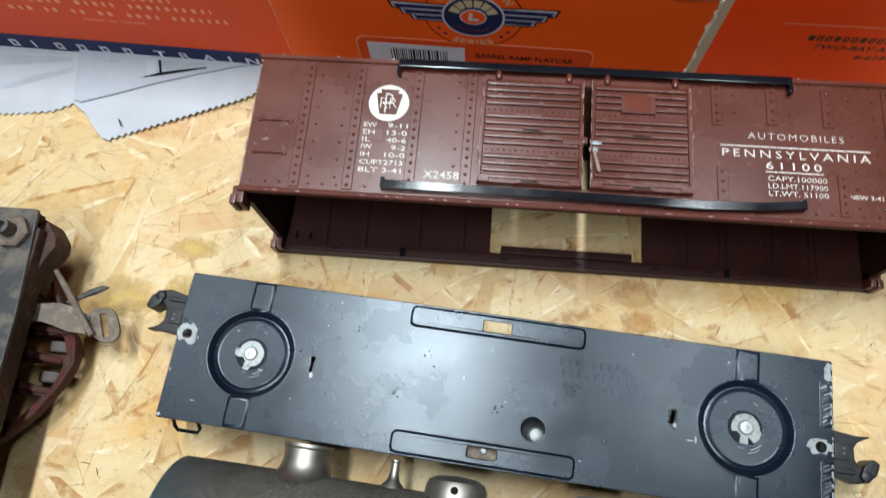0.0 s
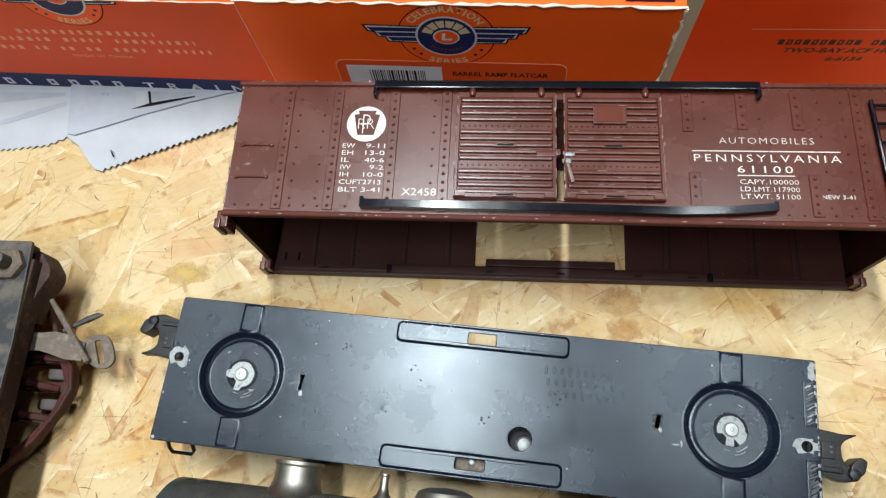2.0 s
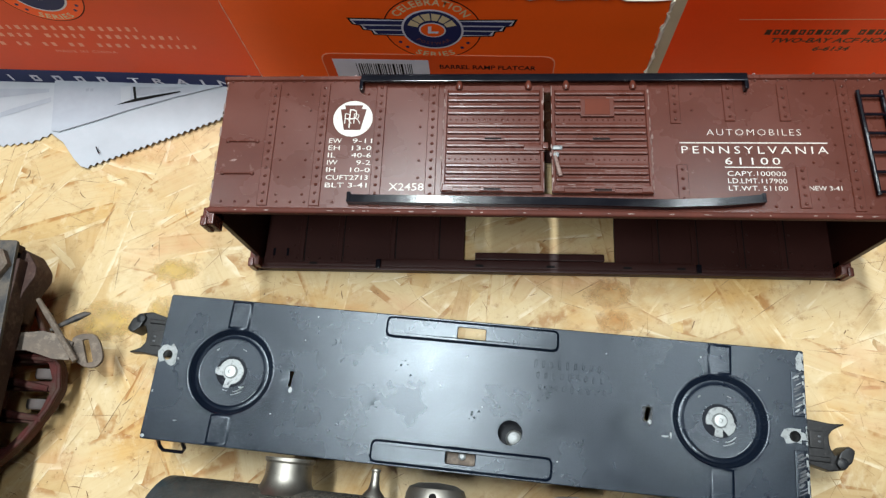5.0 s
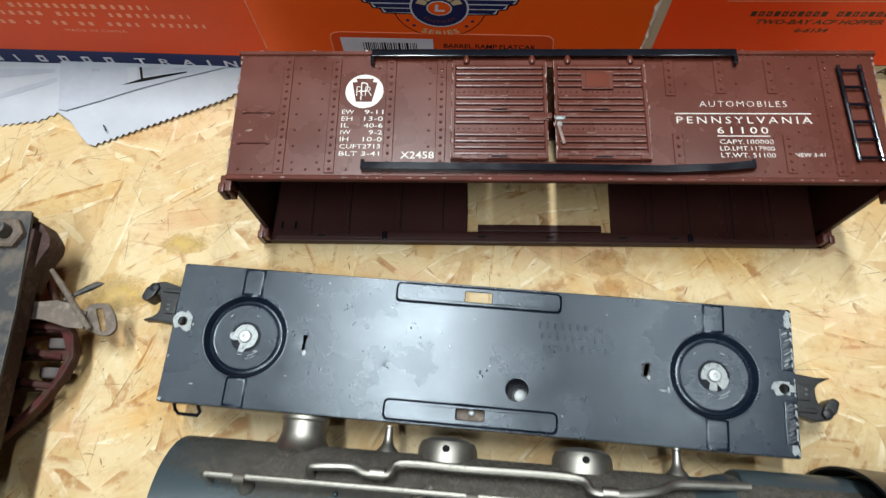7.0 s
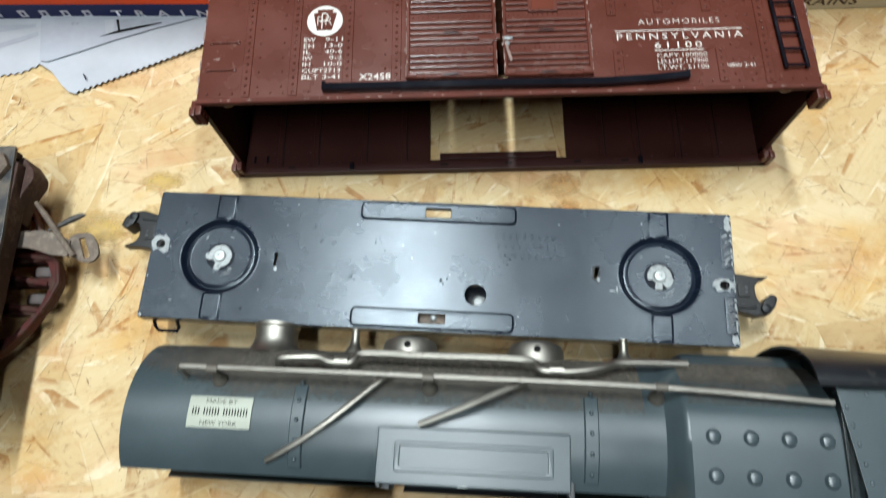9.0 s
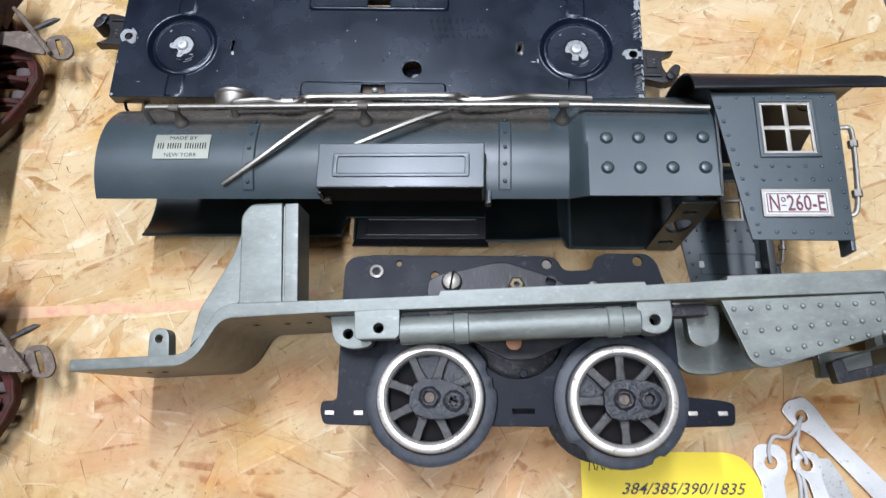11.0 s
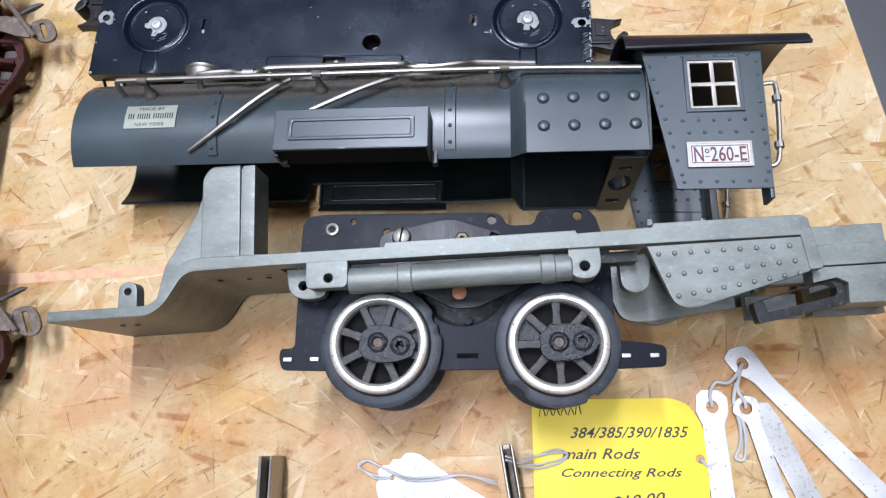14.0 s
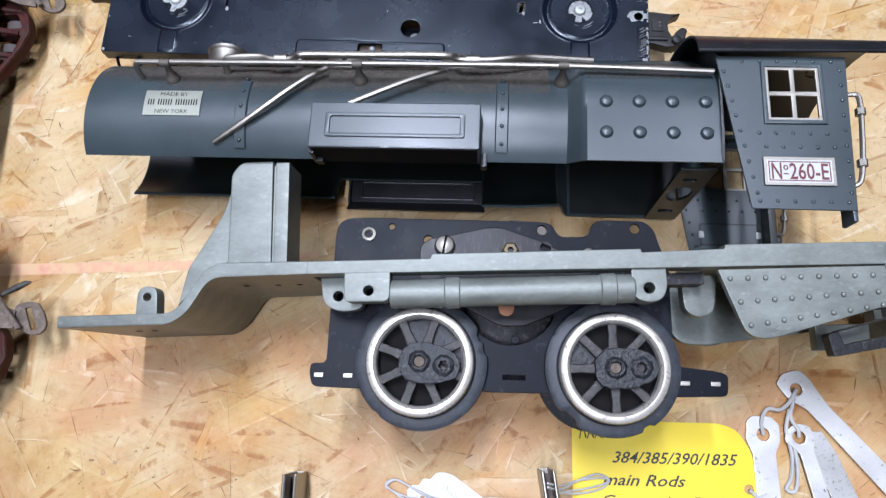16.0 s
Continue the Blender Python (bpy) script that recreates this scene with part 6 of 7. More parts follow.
        part("tyre", turn(lathe([(15.1, 1.8), (18.9, 1.8), (18.9, 5.0), (18.4, 6.0), (17.4, 6.5), (16.3, 6.4), (15.5, 5.7), (15.1, 4.6), (15.1, 1.8)], 64), up), M_TYRE, w, "worn nickel tyre")
        for k in range(8):
            a = phase + k * math.pi / 4
            bar = plate([(5, -1.9), (11, -1.45), (15.7, -1.6), (15.7, 1.6), (11, 1.45), (5, 1.9)], [], 0.6, 4.2, 0.55)
            for v in bar.verts:
                v.co.y, v.co.z = v.co.y + rough.uniform(-0.12, 0.12), v.co.z + rough.uniform(-0.12, 0.12)
            part("spoke", turn(bar, up @ Matrix.Rotation(a, 4, "Z")), M_SPOKE, w)
        ca, sa = math.cos(crank), math.sin(crank)
        hub = [(-7.0, -3), (-4.5, -6.4), (2, -7.4), (10, -5.4), (14.0, -3.0), (14.6, 2.0), (11, 5.4), (3, 7.0), (-3.5, 6.4), (-7, 2.8)]
        hub = rounded(hub, 3.0, 3)
        hub = [(a + rough.uniform(-0.28, 0.28), b + rough.uniform(-0.28, 0.28)) for a, b in hub]
        hub = [(a * ca - b * sa, a * sa + b * ca) for a, b in hub]
        pin = (8.6 * ca, 8.6 * sa)
        part("crank_hub", turn(plate(hub, [circle(0, 0, 2.0, 16), circle(pin[0], pin[1], 1.6, 14)], 2.0, 7.2, 0.35), up), M_HUB, w, "chipped black crank boss")
        for (cx, cy), r0, r1 in (((0, 0), 2.3, 4.2), (pin, 1.7, 4.1)):
            ring = lathe([(r0, 6.6), (r0, 7.9), (r0 + 0.5, 8.0), (r1 - 0.9, 7.7), (r1, 6.9)], 22, (cx, cy, 0))
            for v in ring.verts:
                v.co.x, v.co.y = v.co.x + rough.uniform(-0.3, 0.3), v.co.y + rough.uniform(-0.3, 0.3)
            part("boss_ring", turn(ring, up), M_HUB, w)
        for k in webs:
            a0 = phase + k * math.pi / 4
            fan = [(5 * math.cos(a0), 5 * math.sin(a0))] + [(15.2 * math.cos(a0 + q * math.pi / 20), 15.2 * math.sin(a0 + q * math.pi / 20)) for q in range(6)] + [(5 * math.cos(a0 + math.pi / 4), 5 * math.sin(a0 + math.pi / 4))]
            part("web", turn(plate(fan, [], -1.2, 1.2, 0.2), up), M_HUB, w)
        part("axle_end", turn(lathe([(0, 4), (2.0, 4), (1.8, 6.4), (0.5, 6.6), (0, 6.3)], 14), up), M_RUST, w)
        # Black disc put behind the spokes as the shade in their gaps.
        part("spoke_gap_shade", turn(lathe([(0, -2.0), (14.9, -2.0), (14.9, -1.4), (0, -1.4)], 40), up), M_INK_AND_SHADE, w)

    wheel(-33.6, 0.0, 2.0, -0.15, 0.45, ((24, 7, 1.5), (12, 5, 0.9), (168, 2, 0.5), (230, 3, 0.4)), (0, 1, 7), 3)
    wheel(33.6, -0.6, 3.0, 0.03, 0.03, ((228, 10, 1.7), (300, 5, 1.2), (150, 3, 0.4), (80, 2, 0.3)), (3,), 5)
    for x in (-33.6, 33.6):
        part("lower_wheel", lathe([(0, 0.3), (18.6, 0.3), (18.8, 4), (22.6, 5.0), (22.6, 7.6), (0, 7.8)], 48, (x, 0, 0)), M_IRON, mo)
        part("axle", lathe([(2.4, 7), (2.4, 46)], 12, (x, 0, 0)), M_STEEL, mo)
    return mo


motor()

# ---- orange cartons standing behind the boxcar ----
def torn_edge(bm, p0, p1, rng_, w=0.9, n=26):
    """A rough lip of torn card along an edge."""
    p0, p1 = Vector(p0), Vector(p1)
    pts = [p0.lerp(p1, k / n) + Vector((rng_.uniform(-0.3, 0.3) * w, -rng_.uniform(0.05, 0.35) * w, rng_.uniform(-0.3, 0.3) * w)) for k in range(n + 1)]
    return add_tube(bm, pts, [w * rng_.uniform(0.12, 0.5) for _ in pts], 6)


def carton(name, x0, x1, y0, y1, hgt, mat, label, lean=0.0, yaw=0.0):
    c = thing(name, mmpose((x0 + x1) / 2, y0, 0, lean, 0, yaw), label, "carton", "orange cartons")
    hw, d = (x1 - x0) / 2, y1 - y0
    part("carton_body", box(-hw, hw, 0, d, 0, hgt, 0.6), mat, c)
    return c, hw


def face(bm):
    """Lays x, y of a flat drawing onto a carton's front."""
    return turn(bm, Matrix(((1, 0, 0, 0), (0, 0, -1, -0.02), (0, 1, 0, 0), (0, 0, 0, 1))))


def winged_emblem(c, cx, cz, s, disc=1.0, clip=None):
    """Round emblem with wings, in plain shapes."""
    hub = 1 + 0.75 * (disc - 1)
    def place(bm):
        turn(bm, Matrix.Translation((cx, cz, 0)) @ Matrix.Scale(s, 4))
        if clip:
            bmesh.ops.bisect_plane(bm, geom=bm.verts[:] + bm.edges[:] + bm.faces[:], plane_co=(0, clip, 0), plane_no=(0, 1, 0), clear_outer=True)
        return face(bm)

    em = part("emblem", place(plate(circle(0, 0, 15.2 * disc, 48), [], 0, 0.05)), M_INK_AND_SHADE, c, "navy winged emblem on an orange disc", smooth=0)

    def lay(name, outline, mat, z, holes=()):
        if clip and cz + s * min(y for x, y in outline) > clip:
            return
        part(name, place(plate(outline, holes, z, z + 0.04)), mat, em, smooth=0)
    lay("disc", circle(0, 0, 14.8 * disc, 48), M_ORANGE, 0.06)

    def arc_text(text, r, deg, hgt, mat, z, top):
        """Letters set round the disc, over its top or along its foot."""
        bm = lettering(text, radians(deg) * r, hgt, z, bold=0.02, spacing=1.15)
        for v in bm.verts:
            a = v.co.x / r - radians(deg) / 2
            q = r + v.co.y if top else r - v.co.y
            v.co.x, v.co.y = (q * math.sin(a), q * math.cos(a)) if top else (q * math.sin(a), -q * math.cos(a))
        part("emblem_text", place(bm), mat, em, smooth=0)
    if not clip:
        arc_text("CELEBRATION", 11.3 * disc, 118, 2.9 * disc, M_CREAM_INK, 0.12, True)
    arc_text("SERIES", 14.2 * disc, 56, 2.6 * disc, M_CREAM_INK, 0.12, False)
    for sx in (-1, 1):
        for a in (-2.62, -2.36):
            lay("dot", circle(sx * 12.4 * disc * abs(math.cos(a)), 12.4 * disc * math.sin(a) - 0.5, 0.7 * disc, 5), M_NAVY, 0.10)
        wing = [(9, 5.6), (32.5, 6.2), (31.4, 3.2), (28.6, 2.6), (27.8, -0.2), (24.6, -0.6), (23.8, -3.4), (9, -4.0)]
        lay("wing_outline", [(sx * x, y) for x, y in ((9, 6.3), (33.7, 6.9), (32.1, 2.7), (29.3, 2.0), (28.4, -0.8), (25.2, -1.2), (24.4, -4.0), (9, -4.7))], M_INK_AND_SHADE, 0.11)
        lay("wing_edge", [(sx * x, y) for x, y in wing], M_PALE_INK, 0.14)
        for y0, y1, xe in ((2.9, 5.2, 31.0), (-0.2, 2.1, 27.4), (-3.2, -0.9, 23.4)):
            lay("feather", [(sx * 9, y1), (sx * (xe + 0.7), y1), (sx * (xe - 0.9), y0), (sx * 9, y0)], M_NAVY, 0.20)
    lay("hub_edge", circle(0, 0, 10.2 * hub, 40), M_PALE_INK, 0.26)
    lay("hub", circle(0, 0, 9.5 * hub, 40), M_NAVY, 0.32)
    for k in range(6):
        a = radians(28 + k * 25)
        c0, s0 = math.cos(a), math.sin(a)
        q = [(x * s0 + y * c0, -x * c0 + y * s0) for x, y in ((-0.9 * hub, 4.9 * hub), (0.9 * hub, 4.9 * hub), (1.5 * hub, 8.2 * hub), (-1.5 * hub, 8.2 * hub))]
        lay("white_wedge", q, M_CREAM_INK, 0.38)
    lay("centre", [(x, y * 0.86) for x, y in circle(0, 0, 4.4 * hub, 32)], M_PALE_INK, 0.40)
    lay("centre_disc", [(x, y * 0.86) for x, y in circle(0, 0, 3.9 * hub, 32)], M_ORANGE, 0.46)
    lay("centre_mark", [(-1.6, 2.4), (-0.2, 2.4), (-0.5, -0.8), (2.4, -0.8), (2.2, -2.0), (-2.0, -2.0)], M_PALE_INK, 0.50)
    if not clip:
        arc_text("POSTWAR", 7.9 * hub, 96, 1.5 * hub, M_RED_INK, 0.42, False)
    return em


rt = random.Random(11)
# middle carton
c2, hw = carton("train_carton", -111.5, 53.0, 141.0, 226, 80, M_ORANGE, "worn orange toy train carton with torn edges and a winged emblem", yaw=-1.5)
te = bmesh.new()
torn_edge(te, (-hw, 0, 0), (-hw, 0, 80), rt, 0.35)
torn_edge(te, (hw, 0, 0), (hw, 0, 80), rt, 2.0, 40)
torn_edge(te, (-hw, 0, 80), (hw, 0, 80), rt, 1.6, 50)
part("torn_edges", te, M_CARD_EDGE, c2, "torn pale card edges")
part("inner_tray", join(box(-24, 60, 6, 60, 79, 84, 0.5), box(-24, 60, 6, 8, 79, 87, 0.3)), M_CREAM, c2, "cream inner tray showing at the top")
part("blue_print", box(61, 78, 2, 40, 79.5, 82.5, 0.3), M_NAVY, c2)
winged_emblem(c2, -3.5, 61.0, 0.96, 1.3)
lab = part("label_panel", face(plate(rounded(rect(-52, 45, -2, 44.4), 5), [], 0, 0.06)), M_PALE_ORANGE_INK, c2, "outlined panel with a bar code", smooth=0)
part("panel_field", face(plate(rounded(rect(-51.6, 44.6, -2, 44.0), 5), [], 0.06, 0.12)), M_ORANGE2, lab, smooth=0)
part("bar_code_field", face(plate(rect(-47.5, -7.0, 20, 40.6), [], 0.14, 0.2)), M_PALE_INK, lab, smooth=0)
xb = -38.0
bars = []
while xb < -14:
    w = rt.choice((0.35, 0.35, 0.6, 0.95))
    bars.append(plate(rect(xb, xb + w, 24, 37.6), [], 0.22, 0.26))
    xb += w + rt.choice((0.4, 0.4, 0.75))
as_stuff(part("bar_code", face(join(*bars)), M_INK_AND_SHADE, lab, smooth=0))
part("label_text", face(turn(lettering("BARREL RAMP FLATCAR", 40, 3.0, 0.2, bold=0.02), Matrix.Translation((-2.5, 34.6, 0)))), M_INK_AND_SHADE, lab, smooth=0)

# left carton with the blue band; its name and address lines are bars
c1, hw1 = carton("train_carton", -330, -100, 155.0, 240, 68, M_ORANGE2, "orange toy train carton with a navy band along its foot", yaw=-2.0)
band = part("navy_band", face(plate(rect(-hw1 + 0.4, hw1 - 0.4, 0.4, 13.0), [], 0, 0.06)), M_NAVY, c1, "navy printed band", smooth=0)
part("torn_edge", torn_edge(bmesh.new(), (-hw1, 0, 68), (hw1, 0, 68), rt, 0.8, 60), M_CARD_EDGE, c1, "pale worn card edge")
part("band_text", face(turn(lettering("TRAINS", 62, 5.2, 0.1, bold=0.02, spacing=2.3), Matrix.Translation((hw1 - 85.5, 3.3, 0)))), M_PALE_INK, band, smooth=0)
for k in range(6):
    x = -43.5 + k * 11.5
    part("band_bar", face(plate(rect(x, x + (1.2 if k == 1 else 4.2), 3.3, 8.5), [rect(x + 1.2, x + 3.0, 4.7, 7.1)] if k != 1 else [], 0.08, 0.12)), M_PALE_INK, band, smooth=0)
for z, x0_, x1_, hgt in ((45.0, -8.5, 54.5, 2.8), (39.6, -24.5, 70.5, 2.6), (33.2, -24.5, 77.5, 2.6)):
    x = x0_
    pcs = []
    while x < x1_:
        w = rt.uniform(1.2, 2.2)
        if rt.random() > 0.16:
            pcs.append(plate(rect(x, min(x + w, x1_), z, z + hgt), [], 0.02, 0.06))
        x += w + 2.4
    as_stuff(part("address_line", face(join(*pcs)), M_PALE_ORANGE_INK, c1, smooth=0))
part("address_line", face(turn(lettering("MADE IN CHINA", 29, 1.9, 0.04, spacing=1.2), Matrix.Translation((7.4, 28.4, 0)))), M_PALE_ORANGE_INK, c1, smooth=0)
winged_emblem(c1, 24, 69.5, 1.0, 1.2, 67.3)

# right carton, red with a cream border
c3, hw3 = carton("train_carton", 54.5, 222, 148.0, 232, 96, M_CREAM, "cream-bordered red-orange toy train carton", yaw=-0.5)
field = part("red_field", face(plate([(-hw3 + 7.5, 11.4), (hw3, 11.4), (hw3, 96), (-hw3 + 7.5, 96)], [], 0, 0.08)), M_REDCARD, c3, "red-orange printed field", smooth=0)
part("field_line", face(plate([(-hw3 + 7.2, 10.7), (hw3, 10.7), (hw3, 11.3), (-hw3 + 7.2, 11.3)], [], 0, 0.06)), M_BROWN_INK, c3, smooth=0)
part("strip_text", face(turn(lettering("TRAINS", 34, 5.6, 0.1, bold=0.02, spacing=1.1), Matrix.Translation((20.0, 3.4, 0)))), M_BROWN_INK, c3, smooth=0)
bb = []
for k in range(6):
    x = -hw3 + 14 + k * 9.0
    bb.append(plate(rect(x, x + (2.2 if k == 1 else 7.2), 3.4, 9.0), [rect(x + 1.8, x + 5.4, 5.0, 7.4)] if k != 1 else [], 0.04, 0.1))
as_stuff(part("strip_print", face(join(*bb)), M_BROWN_INK, c3, smooth=0))
part("thin_line", face(plate(rect(-54, 70, 55.0, 55.4), [], 0.1, 0.14)), M_PALE_ORANGE_INK, field, smooth=0)
bb = []
for k in range(19):
    x = -41.5 + k * 3.2
    if k != 10:
        bb.append(plate(rect(x, x + 2.3, 45.8, 49.0), [rect(x + 0.8, x + 1.5, 46.6, 48.2)] if k % 3 else [], 0.1, 0.14))
as_stuff(part("name_print", face(join(*bb)), M_BROWN_INK, field, smooth=0))
part("field_text", face(turn(lettering("TWO-BAY ACF HOPPER", 53, 3.2, 0.12, bold=0.03, shear=0.15), Matrix.Translation((-37.5, 40.6, 0)))), M_BROWN_INK, field, smooth=0)
part("field_text", face(turn(lettering("6-6134", 14, 3.0, 0.12, bold=0.03, shear=0.15), Matrix.Translation((-19.0, 35.2, 0)))), M_BROWN_INK, field, smooth=0)


# ---- papers with pinked edges under the left carton ----
def pinked_sheet(name, pts, mat, z, label, teeth_from=0, teeth_to=1, step=2.6, depth=1.2):
    """A paper sheet; the edge from one corner to the next is cut in a zigzag."""
    out = []
    for i, p in enumerate(pts):
        a, b = Vector(p), Vector(pts[(i + 1) % len(pts)])
        if teeth_from <= i < teeth_to:
            n = max(1, int((b - a).length / step))
            nn = Vector((b.y - a.y, a.x - b.x)).normalized() * depth
            for k in range(n):
                out.append(tuple(a.lerp(b, k / n)))
                out.append(tuple(a.lerp(b, (k + 0.5) / n) - nn))
        else:
            out.append(tuple(a))
    t = thing(name, mmpose(0, 0, 0), label, "paper", "printed papers")
    bm = plate(out, [], 0, 0.25)
    for v in bm.verts:
        v.co.z += z + (v.co.y - 120) * 0.03
    part("paper_sheet", bm, mat, t, smooth=0)
    return t


def paper_shape(name, pts, z, mat, sheet_):
    """A printed shape lying just over a sheet of paper."""
    bm = plate(pts, [], 0, 0.04)
    for v in bm.verts:
        v.co.z += z + (v.co.y - 120) * 0.03
    part(name, bm, mat, sheet_, smooth=0)


p1 = pinked_sheet("printed_paper", [(-199.5, 109.2), (-139, 134.0), (-118, 148), (-118, 176), (-224, 176), (-222.5, 128), (-214.5, 122.6), (-207.5, 114.2), (-203.5, 110.4)], M_PAPER, 1.7, "white printed paper with a pinked edge, under a carton", 0, 2, 3.0, 1.4)
part("staple", tube([(-196.5, 119.5, 3.4), (-194.6, 116.2, 3.4)], 0.3, 5), M_DARK_STEEL, p1)
p3 = pinked_sheet("printed_paper", [(-216.5, 127.6), (-201, 132.8), (-184, 139.0), (-160, 146.5), (-140, 152), (-130, 178), (-228, 178), (-221, 128.5)], M_PAPER_GREY, 2.7, "grey printed paper lying on a white one", 0, 3, 2.2, 0.5)
paper_shape("paper_print", [(-191.5, 141.6), (-180.6, 143.7), (-170.6, 146.0), (-159.7, 148.6), (-160.1, 149.2), (-172, 147.2), (-182, 145.2)], 3.1, M_INK_AND_SHADE, p3)
paper_shape("paper_print", [(-184.2, 151.6), (-182.2, 144.6), (-181.0, 144.6), (-182.8, 151.6)], 3.15, M_INK_AND_SHADE, p3)
paper_shape("paper_print", [(-182.6, 151.4), (-181.6, 146.4), (-166, 149.2), (-158, 151.4)], 3.05, M_PENCIL, p3)
paper_shape("paper_print", [(-190.5, 151.8), (-188.4, 142.6), (-184.2, 143.6), (-185.2, 151.8)], 3.05, M_PAPER, p3)
for k, x in enumerate((-207.6, -205.4)):
    paper_shape("print_bar", [(x, 149.0), (x + 1.6, 149.3), (x + 1.5, 150.9), (x - 0.1, 150.5)], 3.1, M_PENCIL, p3)
p2 = pinked_sheet("printed_paper", [(-330, 114), (-248.6, 120.1), (-231, 122.4), (-220.5, 127.5), (-205, 140), (-205, 178), (-330, 178)], M_PAPER, 0.6, "white printed paper with a pinked edge, half covered", 0, 3, 3.0, 1.3)
paper_shape("paper_print", [(-330, 110.4 + 8), (-255.2, 134.4), (-243.7, 138.4), (-225.8, 144.9), (-226.3, 147.3), (-244.3, 141.4), (-255.7, 136.9), (-330, 122)], 1.0, M_PAPER_GREY, p2)
paper_shape("paper_print", [(-300, 140), (-262, 146), (-228, 150), (-228, 152), (-300, 152)], 1.0, M_PAPER_GREY, p2)


# ---- two rusty toy cars at the edge of the bench top ----
def rusty_car(dx, dy, label):
    car = thing("rusty_toy_car", mmpose(dx, dy, 0), label, "toy train car", "rusty toy cars")
    top = plate(rounded([(0.6, 61), (3.2, 20), (3.2, -60), (-92, -60), (-92, 61)], 1.2), [circle(-5.8, 50.6, 2.0, 14)], 36.2, 38.0, 0.4)
    part("deck_plate", top, M_SOOT, car, "dirty black deck plate")
    part("deck_rim", join(box(0.2, 2.4, -60, 54, 26.5, 36.6, 0.7), box(-90, -1, 57, 60.5, 30, 36.4, 0.6)), M_BROWN_RUST, car)
    nut = part("deck_nut", lathe([(6.6, 38), (6.6, 40.6), (5.6, 41.4), (3.0, 41.4)], 6, (-5.8, 50.6, 0)), M_RUST, car, "rusty hexagon nut")
    part("stud", lathe([(2.9, 38), (2.9, 47), (2.0, 47.2), (1.8, 44), (0, 44)], 14, (-5.8, 50.6, 0)), M_SOOT, nut)
    # cast side with its open bays
    part("end_casting", plate(rounded([(-4, 60.5), (1.0, 58.5), (6.2, 52), (6.6, 48), (3.4, 42), (0.6, 30), (-4, 30)], [1, 1.5, 1.5, 1.5, 2, 1, 1]), [], 20, 31.5, 0.8), M_BROWN_RUST, car)
    out = rounded([(-8, 47), (-5.6, 45), (1.8, 32.6), (9.0, 21), (14.0, 15), (16.2, 6), (13, -2), (5.6, -14.2), (-1.7, -22), (-9, -28.5), (-30, -32), (-30, 47)], [0, 1, 2, 2, 3, 4, 3, 3, 3, 2, 0, 0])
    bays = [rounded([(-9, 14.6), (8.4, 16.2), (12.1, 8.6), (-9, 8.4)], 1.5), rounded([(-9, 4.6), (12.0, 4.8), (9.0, -4.6), (-9, -4.2)], 1.5), rounded([(-12, -8.0), (6.4, -8.0), (-1.4, -17.6), (-12, -19)], 1.5), rounded([(-4.6, 40), (-0.4, 33), (3.4, 25.5), (-7, 25)], 1.0)]
    part("side_casting", plate(out, bays, 9, 15.0, 0.8), M_OXIDE, car, "worn red cast truck frame")
    part("bolster", join(box(-30, -7, 20, 44, 14, 31, 1.5), box(-30, -9, -30, 18, 14, 31, 1.5)), M_OXIDE, car)
    part("casting_lip", tube([(-5.6, 44.6, 14.6), (1.6, 32.4, 15), (8.8, 20.8, 15), (13.6, 14.6, 15), (15.6, 6, 15), (12.6, -2, 15), (5.2, -14, 15), (-2, -21.6, 15), (-9, -27.8, 15)], 1.0, 8), M_OXIDE, car)
    for y0, y1 in ((7.6, 5.6), (-4.9, -6.4), (18.4, 17.4)):
        part("cast_spoke", tube([(-9, y0 + 0.6, 17), (-2.0, y0, 16.6), (11.0, y1, 14.6)], [1.7, 1.6, 1.3], 8), M_OXIDE, car)
    for x, y in ((6.0, 12.0), (5.0, -0.2)):
        part("wheel", lathe([(0, y - 2.2), (5.4, y - 2.2), (6.0, y - 1.2), (6.0, y + 1.8), (0, y + 2.2)], 18, (x, 0, 7.0), "y"), M_CAST_WHEEL, car, "dusty grey wheel")
    for x, y in ((-32, 50), (-80, 50), (-32, -24), (-80, -24)):
        part("wheel", lathe([(0, y - 2.4), (9.4, y - 2.4), (10.4, y - 1), (9.4, y + 2.4), (0, y + 2.6)], 20, (x, 0, 10.5), "y"), M_CAST_WHEEL, car)
    # strap coupler with its slot and hook
    strap = bmesh.new()
    prof = [(-12, 19.5, 27.4, 4.9), (-4, 21.2, 27.4, 4.6), (-1.0, 22.6, 25.4, 3.7), (4, 23.2, 23.6, 3.6), (9, 23.0, 22.8, 4.6), (14, 21.8, 21.2, 5.0), (20, 20.4, 18.9, 3.6)]
    ring = []
    for x, y, z, hw_ in prof:
        ring.append([strap.verts.new((x, y - hw_, z - 1)), strap.verts.new((x, y + hw_, z - 1)), strap.verts.new((x, y + hw_, z + 0.2)), strap.verts.new((x, y - hw_, z + 0.2))])
    for a, b in zip(ring, ring[1:]):
        for k in range(4):
            strap.faces.new((a[k], a[(k + 1) % 4], b[(k + 1) % 4], b[k]))
    strap.faces.new(ring[0])
    strap.faces.new(ring[-1][::-1])
    cp = part("coupler_strap", strap, M_RUST, car, "rusty bent coupler strap", smooth=20)
    tab = plate(rounded([(18.4, 26), (22, 27.8), (28.1, 28), (31.6, 23.4), (33.6, 17.7), (31.3, 14.2), (26.5, 14), (20.6, 17.2)], 2.4), [rounded([(23.2, 25.2), (25.6, 25.6), (29.4, 16.6), (27.0, 16.0)], 0.5, 2)], 16.6, 18.2, 0.4)
